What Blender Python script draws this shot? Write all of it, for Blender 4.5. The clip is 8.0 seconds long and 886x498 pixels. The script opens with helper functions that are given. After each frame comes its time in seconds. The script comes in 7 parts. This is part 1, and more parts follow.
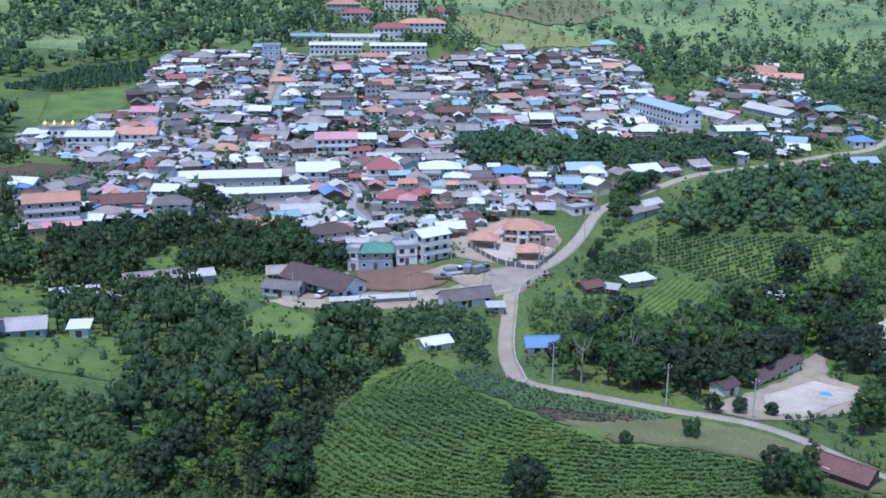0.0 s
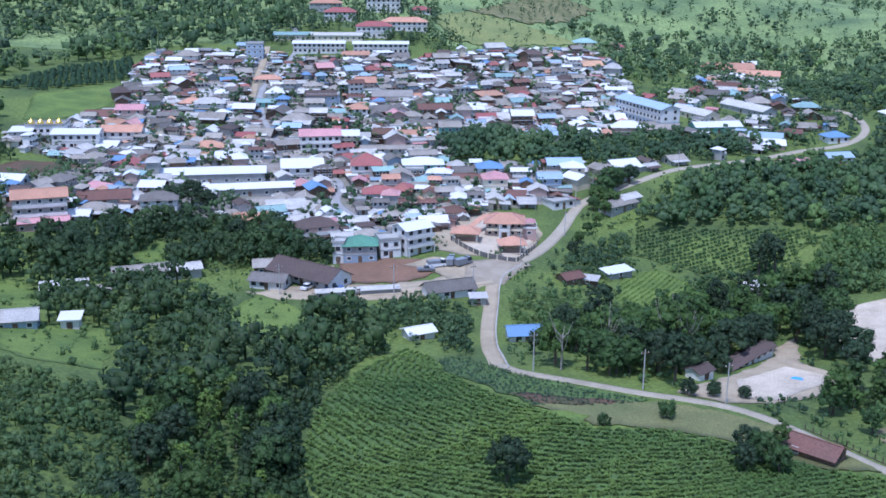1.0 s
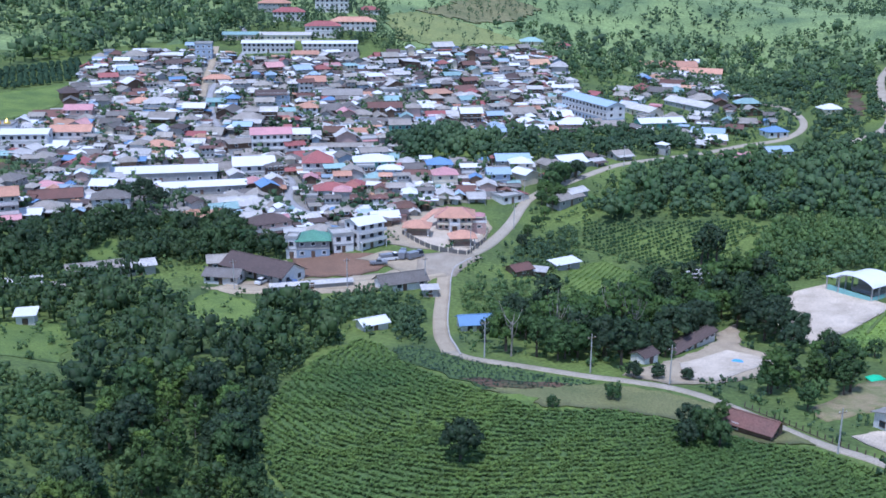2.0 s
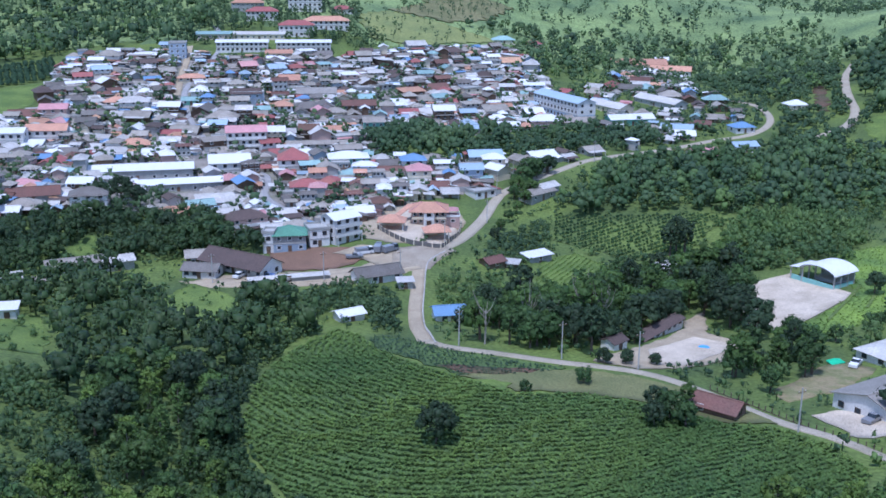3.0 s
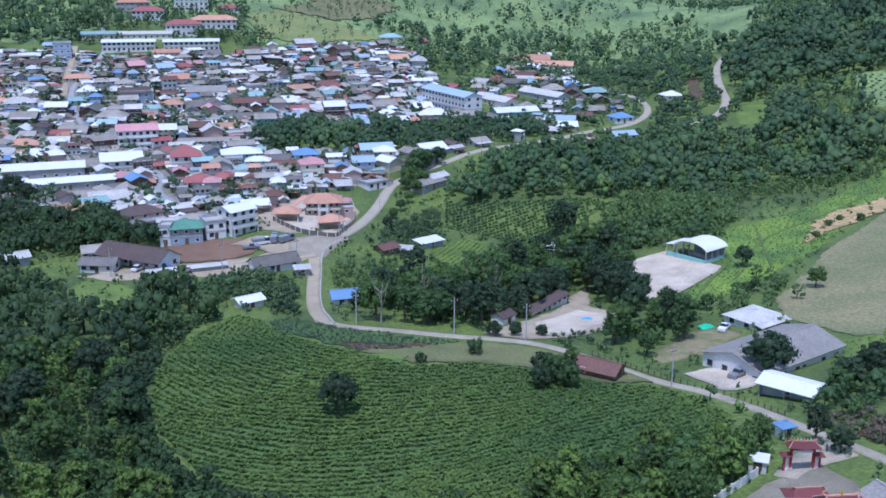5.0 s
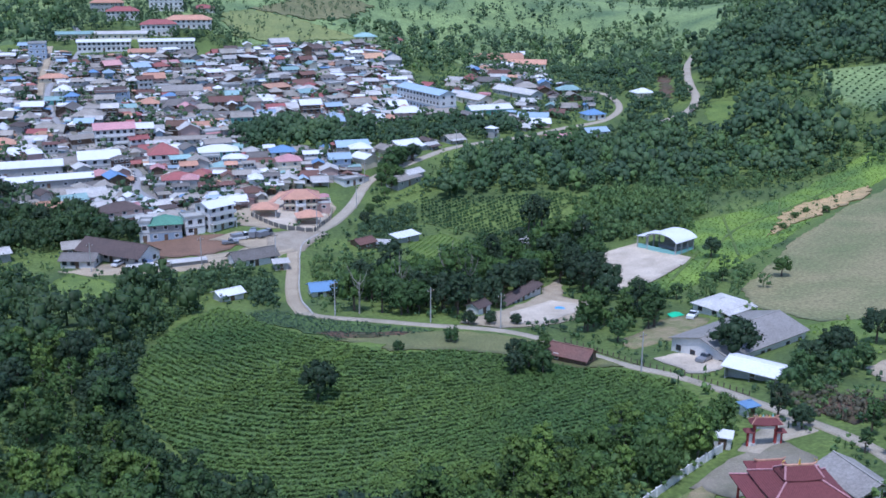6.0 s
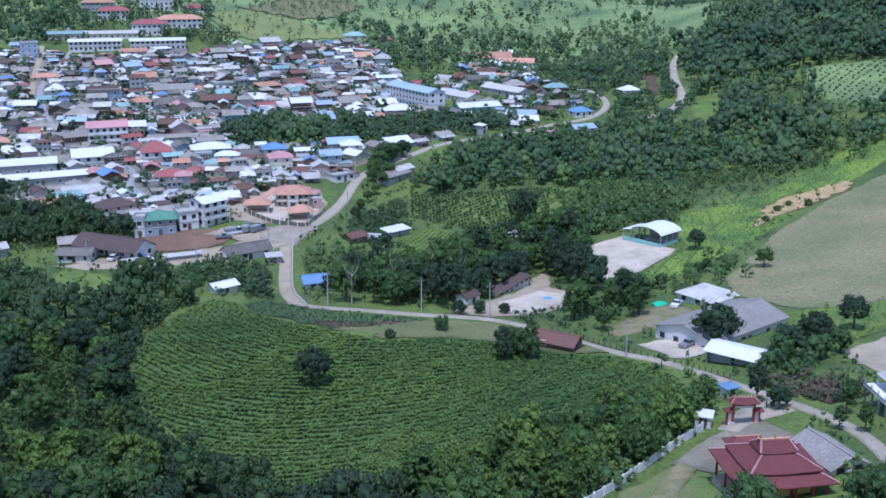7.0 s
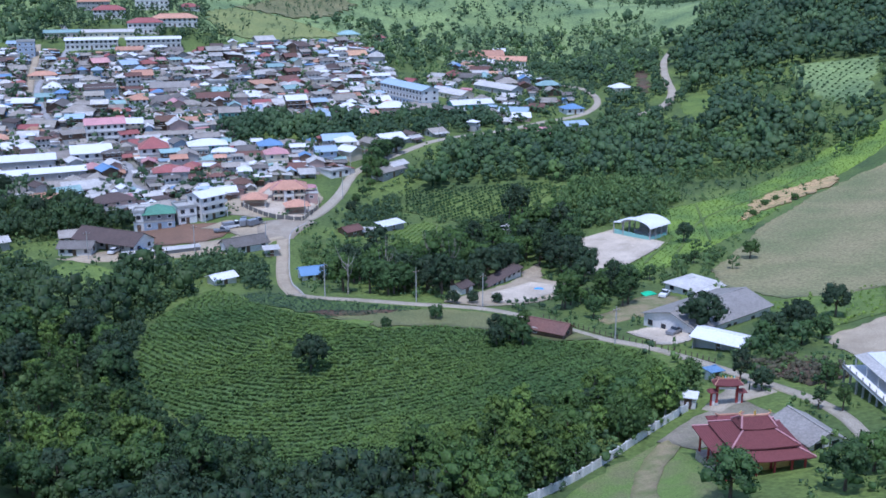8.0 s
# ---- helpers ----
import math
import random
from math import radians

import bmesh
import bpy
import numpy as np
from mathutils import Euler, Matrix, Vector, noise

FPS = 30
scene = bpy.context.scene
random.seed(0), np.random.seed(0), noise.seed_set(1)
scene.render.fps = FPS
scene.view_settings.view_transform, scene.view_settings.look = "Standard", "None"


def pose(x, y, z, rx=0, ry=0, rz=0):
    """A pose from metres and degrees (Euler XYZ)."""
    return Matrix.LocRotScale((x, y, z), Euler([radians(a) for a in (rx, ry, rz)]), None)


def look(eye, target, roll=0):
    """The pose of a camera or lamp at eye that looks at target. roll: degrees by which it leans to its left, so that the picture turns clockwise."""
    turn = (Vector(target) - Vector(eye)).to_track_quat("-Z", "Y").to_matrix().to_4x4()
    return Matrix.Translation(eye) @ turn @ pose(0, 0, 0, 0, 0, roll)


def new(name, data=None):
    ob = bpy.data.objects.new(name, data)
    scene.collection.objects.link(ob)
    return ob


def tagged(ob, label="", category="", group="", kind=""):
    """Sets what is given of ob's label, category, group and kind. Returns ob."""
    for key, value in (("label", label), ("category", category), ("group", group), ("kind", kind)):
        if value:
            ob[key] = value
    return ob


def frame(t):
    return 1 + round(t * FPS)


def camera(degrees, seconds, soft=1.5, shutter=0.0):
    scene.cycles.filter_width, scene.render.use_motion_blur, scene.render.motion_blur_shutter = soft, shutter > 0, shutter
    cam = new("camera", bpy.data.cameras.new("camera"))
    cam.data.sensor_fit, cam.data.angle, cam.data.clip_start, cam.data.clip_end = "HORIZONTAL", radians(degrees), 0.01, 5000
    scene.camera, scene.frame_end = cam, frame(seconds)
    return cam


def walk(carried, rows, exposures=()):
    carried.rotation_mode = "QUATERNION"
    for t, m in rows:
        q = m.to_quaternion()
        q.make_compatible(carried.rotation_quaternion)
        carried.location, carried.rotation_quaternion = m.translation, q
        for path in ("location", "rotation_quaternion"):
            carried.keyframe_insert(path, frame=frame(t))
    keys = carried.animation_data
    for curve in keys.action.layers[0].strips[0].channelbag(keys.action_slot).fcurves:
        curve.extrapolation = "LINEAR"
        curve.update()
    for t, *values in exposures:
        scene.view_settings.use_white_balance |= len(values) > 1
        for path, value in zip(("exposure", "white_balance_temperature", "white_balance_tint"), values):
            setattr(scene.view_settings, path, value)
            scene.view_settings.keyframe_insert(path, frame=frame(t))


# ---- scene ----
cam = camera(45.18, 8.0, soft=1.65)
PATH = [
    # t, x, y, z, yaw, pitch, roll
    (0.0, 0.02, 0.01, 92.19, -0.00, -16.24, -0.36),
    (0.5, -0.17, -3.33, 92.23, 0.05, -16.26, -0.35),
    (1.0, -0.09, -6.40, 92.15, -0.96, -16.26, -0.36),
    (1.5, -0.26, -9.45, 91.90, -2.60, -16.22, -0.40),
    (3.0, -1.06, -19.08, 91.65, -5.16, -16.19, -0.35),
    (3.5, -1.24, -22.08, 91.48, -6.26, -16.20, -0.33),
    (4.0, -1.51, -25.10, 91.18, -7.76, -16.17, -0.32),
    (4.5, -1.99, -28.01, 91.09, -9.68, -16.16, -0.30),
    (6.0, -4.04, -37.50, 90.79, -12.50, -16.13, -0.21),
    (6.5, -4.78, -40.40, 90.65, -12.86, -16.12, -0.18),
    (7.0, -5.57, -43.91, 90.59, -13.11, -16.13, -0.10),
    (7.5, -6.37, -47.03, 90.44, -13.32, -16.11, -0.12),
    (8.0, -7.34, -50.57, 90.41, -13.49, -16.14, -0.10),
]
walk(cam, [(t, pose(x, y, z, 90 + pitch, roll, yaw)) for t, x, y, z, yaw, pitch, roll in PATH],
     exposures=[(0.0, 0.16, 5160, 20), (0.8, 0.24, 5160, 20), (1.6, 0.27, 5160, 20), (3.2, 0.15, 5160, 20), (8.0, 0.12, 5160, 20)])

# ---------------------------------------------------------------- sky, sun
SUN_EL, SUN_AZ = 70.0, 205.0  # degrees; azimuth the light comes from, clockwise from +y
world = bpy.data.worlds.new("sky")
scene.world = world
world.use_nodes = True
wn = world.node_tree.nodes
sky = wn.new("ShaderNodeTexSky")
sky.sky_type = "NISHITA"
sky.sun_disc = False
sky.sun_elevation = radians(SUN_EL)
sky.sun_rotation = radians(SUN_AZ)
sky.air_density, sky.dust_density = 1.3, 0.8
wn["Background"].inputs["Strength"].default_value = 0.15
world.node_tree.links.new(sky.outputs[0], wn["Background"].inputs["Color"])
sun = new("sun", bpy.data.lights.new("sun", "SUN"))
sun.data.energy, sun.data.angle, sun.data.color = 2.95, radians(1.5), (1.0, 0.95, 0.88)
_az, _el = radians(SUN_AZ), radians(SUN_EL)
SUN_FROM = Vector((math.sin(_az) * math.cos(_el), math.cos(_az) * math.cos(_el), math.sin(_el)))
sun.matrix_world = look(SUN_FROM * 900 + Vector((0, 300, 0)), (0, 300, 0))

# ---------------------------------------------------------------- materials
MATS = {}


def mat(name, colour, rough=0.85, vary=0.25, scale=3.0, fine=14.0, metal=0.0, bump=0.15, per_object=0.0,
        second=None, ribs=0.0, coat=0.0, transmit=0.0, island=0.0, tint=0.0):
    """A surface: two scales of variation, relief, and a second colour for stains or wear."""
    m = bpy.data.materials.new(name)
    m.use_nodes = True
    nt, N, L = m.node_tree, m.node_tree.nodes, m.node_tree.links
    b = N["Principled BSDF"]
    b.inputs["Roughness"].default_value = rough
    b.inputs["Metallic"].default_value = metal
    b.inputs["Specular IOR Level"].default_value = 0.3
    if coat:
        b.inputs["Coat Weight"].default_value = coat
    tc = N.new("ShaderNodeTexCoord")
    big, small = N.new("ShaderNodeTexNoise"), N.new("ShaderNodeTexNoise")
    big.inputs["Scale"].default_value, small.inputs["Scale"].default_value = 1.0 / scale, fine / scale
    big.inputs["Detail"].default_value, small.inputs["Detail"].default_value = 4, 3
    for n in (big, small):
        L.new(tc.outputs["Object"], n.inputs["Vector"])
    c1, c2 = colour, second or tuple(v * 0.55 for v in colour)
    ramp = N.new("ShaderNodeMapRange")
    ramp.inputs[1].default_value, ramp.inputs[2].default_value = 0.38, 0.68
    L.new(big.outputs["Fac"], ramp.inputs[0])
    mix = N.new("ShaderNodeMix")
    mix.data_type = "RGBA"
    mix.inputs[6].default_value, mix.inputs[7].default_value = (*c1, 1), (*c2, 1)
    k = N.new("ShaderNodeMath")
    k.operation = "MULTIPLY"
    k.inputs[1].default_value = min(1.0, vary * 2.2)
    L.new(ramp.outputs[0], k.inputs[0])
    L.new(k.outputs[0], mix.inputs[0])
    hsv = N.new("ShaderNodeHueSaturation")
    L.new(mix.outputs[2], hsv.inputs["Color"])
    val = N.new("ShaderNodeMapRange")
    val.inputs[1].default_value, val.inputs[2].default_value = 0.3, 0.7
    val.inputs[3].default_value, val.inputs[4].default_value = 1 - vary * 0.8, 1 + vary * 0.8
    L.new(small.outputs["Fac"], val.inputs[0])
    out = val.outputs[0]
    for amount, kind, socket in ((per_object, "ShaderNodeObjectInfo", "Random"), (island, "ShaderNodeNewGeometry", "Random Per Island")):
        if not amount:
            continue
        rnd = N.new(kind).outputs[socket]
        r2 = N.new("ShaderNodeMapRange")
        r2.inputs[3].default_value, r2.inputs[4].default_value = 1 - amount, 1 + amount
        L.new(rnd, r2.inputs[0])
        mu = N.new("ShaderNodeMath")
        mu.operation = "MULTIPLY"
        L.new(out, mu.inputs[0])
        L.new(r2.outputs[0], mu.inputs[1])
        out = mu.outputs[0]
        h2 = N.new("ShaderNodeMapRange")
        h2.inputs[3].default_value, h2.inputs[4].default_value = 0.5 - amount * 0.05, 0.5 + amount * 0.05
        wn2 = N.new("ShaderNodeTexWhiteNoise")
        wn2.noise_dimensions = "1D"
        L.new(rnd, wn2.inputs["W"])
        L.new(wn2.outputs["Value"], h2.inputs[0])
        L.new(h2.outputs[0], hsv.inputs["Hue"])
    if tint:
        at = N.new("ShaderNodeAttribute")
        at.attribute_name = "tint"
        r3, h3, mu = N.new("ShaderNodeMapRange"), N.new("ShaderNodeMapRange"), N.new("ShaderNodeMath")
        r3.inputs[3].default_value, r3.inputs[4].default_value = 1 - tint, 1 + tint
        h3.inputs[3].default_value, h3.inputs[4].default_value = 0.525, 0.475
        mu.operation = "MULTIPLY"
        L.new(at.outputs["Fac"], r3.inputs[0])
        L.new(at.outputs["Fac"], h3.inputs[0])
        L.new(out, mu.inputs[0])
        L.new(r3.outputs[0], mu.inputs[1])
        L.new(h3.outputs[0], hsv.inputs["Hue"])
        out = mu.outputs[0]
    L.new(out, hsv.inputs["Value"])
    L.new(hsv.outputs[0], b.inputs["Base Color"])
    if bump:
        bp = N.new("ShaderNodeBump")
        bp.inputs["Strength"].default_value, bp.inputs["Distance"].default_value = bump, 0.08
        L.new(small.outputs["Fac"], bp.inputs["Height"])
        if ribs:
            wave = N.new("ShaderNodeTexWave")
            wave.bands_direction = "X"
            wave.inputs["Scale"].default_value = ribs
            L.new(tc.outputs["Object"], wave.inputs["Vector"])
            b2 = N.new("ShaderNodeBump")
            b2.inputs["Strength"].default_value, b2.inputs["Distance"].default_value = 0.5, 0.04
            L.new(wave.outputs["Fac"], b2.inputs["Height"])
            L.new(b2.outputs[0], bp.inputs["Normal"])
        L.new(bp.outputs[0], b.inputs["Normal"])
    if transmit:
        tr = N.new("ShaderNodeBsdfTranslucent")
        L.new(hsv.outputs[0], tr.inputs["Color"])
        mx = N.new("ShaderNodeMixShader")
        mx.inputs[0].default_value = transmit
        L.new(b.outputs[0], mx.inputs[1])
        L.new(tr.outputs[0], mx.inputs[2])
        L.new(mx.outputs[0], N["Material Output"].inputs[0])
    MATS[name] = m
    return m


mat("meadow", (0.125, 0.175, 0.040), second=(0.058, 0.092, 0.030), vary=0.42, scale=26, fine=30, bump=0.6)
mat("rice", (0.185, 0.275, 0.044), second=(0.085, 0.150, 0.036), vary=0.48, scale=20, fine=26, bump=0.5)
mat("clearing_grass", (0.140, 0.200, 0.044), second=(0.076, 0.124, 0.030), vary=0.4, scale=9, fine=24, bump=0.6)
mat("lush_grass", (0.070, 0.130, 0.030), second=(0.055, 0.100, 0.028), vary=0.4, scale=6, fine=24, bump=0.6)
mat("temple_grass", (0.130, 0.195, 0.046), second=(0.165, 0.170, 0.075), vary=0.45, scale=5, fine=22, bump=0.5)
mat("dry_grass", (0.165, 0.170, 0.070), second=(0.105, 0.125, 0.048), vary=0.35, scale=9, fine=24, bump=0.5)
mat("fallow", (0.255, 0.225, 0.115), second=(0.150, 0.170, 0.070), vary=0.4, scale=24, fine=30, bump=0.4)
mat("yellow_grass", (0.230, 0.255, 0.085), second=(0.130, 0.170, 0.060), vary=0.35, scale=22, fine=20, bump=0.4)
mat("brown_scrub", (0.20, 0.19, 0.085), second=(0.10, 0.12, 0.045), vary=0.4, scale=24, fine=18, bump=0.5)
mat("crop_soil", (0.086, 0.142, 0.041), second=(0.066, 0.106, 0.037), vary=0.4, scale=10, fine=30, bump=0.5)
mat("red_soil", (0.215, 0.130, 0.085), second=(0.15, 0.095, 0.065), vary=0.35, scale=7, fine=22, bump=0.5)
mat("dark_soil", (0.12, 0.075, 0.05), second=(0.07, 0.075, 0.035), vary=0.4, scale=8, fine=22, bump=0.5)
mat("worn_grass", (0.270, 0.225, 0.130), second=(0.150, 0.170, 0.065), vary=0.45, scale=3, fine=22, bump=0.5)
mat("dirt", (0.40, 0.335, 0.235), second=(0.28, 0.230, 0.160), vary=0.3, scale=5, fine=20, bump=0.4)
mat("ochre_dirt", (0.50, 0.34, 0.17), second=(0.30, 0.25, 0.11), vary=0.35, scale=6, fine=20, bump=0.5)
mat("lane_concrete", (0.37, 0.325, 0.25), second=(0.26, 0.235, 0.165), vary=0.35, scale=5, fine=20, bump=0.3)
mat("junction_dust", (0.34, 0.295, 0.225), second=(0.25, 0.205, 0.150), vary=0.35, scale=4, fine=20, bump=0.3)
mat("yard_grey", (0.25, 0.222, 0.165), second=(0.165, 0.160, 0.105), vary=0.35, scale=4, fine=20, bump=0.3)
mat("road_concrete", (0.39, 0.345, 0.265), second=(0.29, 0.250, 0.180), vary=0.25, scale=6, fine=20, bump=0.25)
mat("road_grey", (0.33, 0.33, 0.33), second=(0.25, 0.25, 0.25), vary=0.25, scale=8, fine=20, bump=0.2)
mat("pale_concrete", (0.56, 0.485, 0.380), second=(0.38, 0.320, 0.240), vary=0.36, scale=7, fine=24, bump=0.2)
mat("dark_stone", (0.17, 0.16, 0.15), second=(0.10, 0.095, 0.09), vary=0.3, scale=2)
mat("kerb", (0.42, 0.40, 0.37), vary=0.25, scale=3)
mat("wall_white", (0.70, 0.69, 0.67), second=(0.55, 0.53, 0.48), vary=0.2, scale=4, per_object=0.08)
mat("wall_cream", (0.70, 0.62, 0.47), second=(0.50, 0.43, 0.33), vary=0.2, scale=4, per_object=0.12)
mat("wall_grey", (0.40, 0.40, 0.38), second=(0.27, 0.26, 0.24), vary=0.25, scale=3, per_object=0.2)
mat("wall_pink", (0.52, 0.37, 0.32), second=(0.45, 0.32, 0.28), vary=0.2, scale=4, per_object=0.15)
mat("wall_blue", (0.36, 0.44, 0.53), second=(0.27, 0.33, 0.41), vary=0.2, scale=4, per_object=0.15)
mat("wall_green", (0.22, 0.47, 0.38), second=(0.16, 0.33, 0.27), vary=0.2, scale=4, per_object=0.15)
mat("wall_wood", (0.17, 0.115, 0.075), second=(0.09, 0.065, 0.05), vary=0.3, scale=2, per_object=0.25)
mat("wall_yellow", (0.75, 0.52, 0.16), second=(0.6, 0.4, 0.13), vary=0.2, scale=4)
for _n, _c, _s in (("slate", (0.265, 0.250, 0.225), (0.190, 0.178, 0.158)), ("grey", (0.31, 0.285, 0.245), (0.19, 0.170, 0.140)), ("darkgrey", (0.17, 0.158, 0.142), (0.110, 0.098, 0.084)),
                   ("brown", (0.105, 0.078, 0.068), (0.075, 0.060, 0.054)), ("rust", (0.165, 0.088, 0.068), (0.11, 0.075, 0.060)),
                   ("white", (0.68, 0.69, 0.70), (0.52, 0.50, 0.47)), ("silver", (0.49, 0.475, 0.44), (0.34, 0.32, 0.285)),
                   ("blue", (0.15, 0.26, 0.42), (0.13, 0.20, 0.31)), ("paleblue", (0.32, 0.41, 0.49), (0.26, 0.32, 0.39)),
                   ("teal", (0.27, 0.40, 0.39), (0.20, 0.30, 0.29)), ("orange", (0.50, 0.285, 0.185), (0.37, 0.215, 0.145)),
                   ("red", (0.31, 0.115, 0.10), (0.22, 0.095, 0.09)), ("pink", (0.50, 0.26, 0.26), (0.38, 0.21, 0.21)),
                   ("maroon", (0.165, 0.056, 0.052), (0.115, 0.046, 0.044)), ("green", (0.10, 0.24, 0.17), (0.08, 0.17, 0.13))):
    mat("roof_" + _n, _c, second=_s, vary=0.12 if _n in ("white", "blue", "paleblue", "maroon") else 0.25, scale=3.5, fine=9, rough=0.5 if _n in ("white", "silver") else 0.8, ribs=1.3, bump=0.12,
        island=0.05 if _n in ("white", "blue") else 0.2, per_object=0.05 if _n in ("white", "blue") else 0.14)
mat("village_ground", (0.26, 0.24, 0.22), second=(0.15, 0.16, 0.10), vary=0.4, scale=9, fine=20, bump=0.3)
mat("gold", (0.80, 0.55, 0.14), rough=0.3, metal=0.6, vary=0.12, scale=2)
mat("turquoise", (0.28, 0.55, 0.52), second=(0.22, 0.42, 0.40), vary=0.2, scale=3)
mat("temple_red", (0.36, 0.06, 0.05), second=(0.26, 0.05, 0.05), vary=0.2, scale=3)
mat("paint_blue", (0.10, 0.35, 0.70), vary=0.1, scale=3)
mat("tarp_green", (0.05, 0.50, 0.26), vary=0.15, scale=2)
mat("rubber", (0.03, 0.03, 0.03), vary=0.2, scale=1)
mat("steel", (0.55, 0.56, 0.58), rough=0.35, metal=0.9, vary=0.1, scale=1)
mat("car_white", (0.80, 0.80, 0.80), rough=0.3, vary=0.08, scale=2, coat=0.5, bump=0)
mat("car_grey", (0.22, 0.23, 0.25), rough=0.3, vary=0.08, scale=2, coat=0.5, bump=0)
mat("car_blue", (0.08, 0.16, 0.38), rough=0.3, vary=0.08, scale=2, coat=0.5, bump=0)
mat("pole_grey", (0.45, 0.44, 0.42), vary=0.2, scale=1)
mat("orchard_leaf", (0.050, 0.095, 0.045), second=(0.03, 0.07, 0.04), vary=0.3, scale=8, fine=12, bump=0, transmit=0.2)
# brightened for the far slopes: some distance haze is in the colour
mat("hill_grass", (0.215, 0.290, 0.105), second=(0.095, 0.150, 0.062), vary=0.45, scale=42, fine=24, bump=0.5)
mat("glass", (0.035, 0.045, 0.055), rough=0.12, vary=0.2, bump=0)
mat("frame_white", (0.72, 0.72, 0.70), vary=0.15, scale=1)
mat("frame_dark", (0.09, 0.07, 0.06), vary=0.2, scale=1)
mat("bark", (0.13, 0.10, 0.075), vary=0.4, scale=1.0, bump=0.6)
mat("pale_bark", (0.34, 0.31, 0.26), vary=0.35, scale=1.0, bump=0.5)
# leaf_wood and leaf_scrub are lighter and bluer, with some haze mixed into them
for _n, _c, _s, _v, _t in (("leaf", (0.056, 0.108, 0.030), (0.032, 0.066, 0.026), 5, 0.25), ("leaf_light", (0.084, 0.150, 0.034), (0.050, 0.098, 0.030), 5, 0.28),
                           ("leaf_bright", (0.140, 0.220, 0.044), (0.078, 0.145, 0.036), 5, 0.3), ("leaf_dark", (0.036, 0.066, 0.028), (0.024, 0.048, 0.023), 5, 0.2),
                           ("leaf_wood", (0.078, 0.138, 0.052), (0.042, 0.082, 0.042), 34, 0.22), ("leaf_dell", (0.050, 0.092, 0.028), (0.026, 0.052, 0.022), 26, 0.2),
                           ("leaf_vine", (0.086, 0.145, 0.044), (0.046, 0.088, 0.032), 14, 0.22), ("leaf_scrub", (0.114, 0.192, 0.054), (0.062, 0.118, 0.046), 26, 0.25)):
    mat(_n, _c, second=_s, vary=0.4, scale=_v, fine=3.2 * _v, rough=0.62, bump=0, transmit=_t, island=0.2, tint=0.42, per_object=0.22 if _v == 5 else 0.0)
mat("leaf_dry", (0.125, 0.115, 0.070), second=(0.070, 0.072, 0.042), vary=0.4, scale=6, fine=18, rough=0.7, bump=0, transmit=0.1, island=0.2, tint=0.4)
mat("crop_leaf", (0.172, 0.262, 0.058), second=(0.084, 0.162, 0.048), vary=0.40, scale=38, fine=22, rough=0.6, bump=0, transmit=0.25, island=0.12)
mat("crop_dark_leaf", (0.050, 0.095, 0.050), second=(0.05, 0.08, 0.045), vary=0.3, scale=8, fine=16, rough=0.6, bump=0, transmit=0.2)

# ---------------------------------------------------------------- mesh helpers


class Geo:
    """Collects vertices, faces and material slots of one mesh."""

    def __init__(self):
        self.v, self.f, self.m = [], [], []

    def face(self, pts, slot=0):
        n = len(self.v)
        self.v.extend(tuple(p) for p in pts)
        self.f.append(tuple(range(n, n + len(pts))))
        self.m.append(slot)

    def box(self, x0, y0, z0, x1, y1, z1, slot=0):
        n = len(self.v)
        self.v.extend([(x0, y0, z0), (x1, y0, z0), (x1, y1, z0), (x0, y1, z0), (x0, y0, z1), (x1, y0, z1), (x1, y1, z1), (x0, y1, z1)])
        for q in ((0, 3, 2, 1), (4, 5, 6, 7), (0, 1, 5, 4), (1, 2, 6, 5), (2, 3, 7, 6), (3, 0, 4, 7)):
            self.f.append(tuple(n + i for i in q))
            self.m.append(slot)
        return self

    def slab(self, top, thick, slot=0):
        """A plate: the corners of its upper face and its thickness downwards."""
        low = [(x, y, z - thick) for x, y, z in top]
        n, k = len(self.v), len(top)
        self.v.extend(top)
        self.v.extend(low)
        self.f.append(tuple(range(n, n + k)))
        self.f.append(tuple(range(n + 2 * k - 1, n + k - 1, -1)))
        self.m += [slot, slot]
        for i in range(k):
            j = (i + 1) % k
            self.f.append((n + i, n + k + i, n + k + j, n + j))
            self.m.append(slot)
        return self

    def tube(self, path, radii, sides=6, slot=0):
        """A tapered limb along points."""
        rings = []
        for i, p in enumerate(path):
            p = Vector(p)
            a = Vector(path[max(i - 1, 0)])
            b = Vector(path[min(i + 1, len(path) - 1)])
            q = (b - a).to_track_quat("Z", "X")
            n = len(self.v)
            for s in range(sides):
                w = 2 * math.pi * s / sides
                self.v.append(tuple(p + q @ Vector((math.cos(w) * radii[i], math.sin(w) * radii[i], 0))))
            rings.append(n)
        for a, b in zip(rings, rings[1:]):
            for s in range(sides):
                t = (s + 1) % sides
                self.f.append((a + s, a + t, b + t, b + s))
                self.m.append(slot)
        for r, flip in ((rings[0], True), (rings[-1], False)):
            ring = [r + s for s in range(sides)]
            self.f.append(tuple(reversed(ring)) if flip else tuple(ring))
            self.m.append(slot)
        return self

    def mesh(self, name, mats):
        me = bpy.data.meshes.new(name)
        me.from_pydata(self.v, [], self.f)
        for m in mats:
            me.materials.append(MATS[m])
        if len(mats) > 1:
            me.polygons.foreach_set("material_index", self.m)
        me.update()
        return me


def part(name, geo, mats, parent=None, label=""):
    """Links one mesh under a thing or a part."""
    me = geo if isinstance(geo, bpy.types.Mesh) else geo.mesh(name, [mats] if isinstance(mats, str) else mats)
    ob = new(name, me)
    if parent is not None:
        ob.parent = parent
    if label:
        ob["label"] = label
    return ob


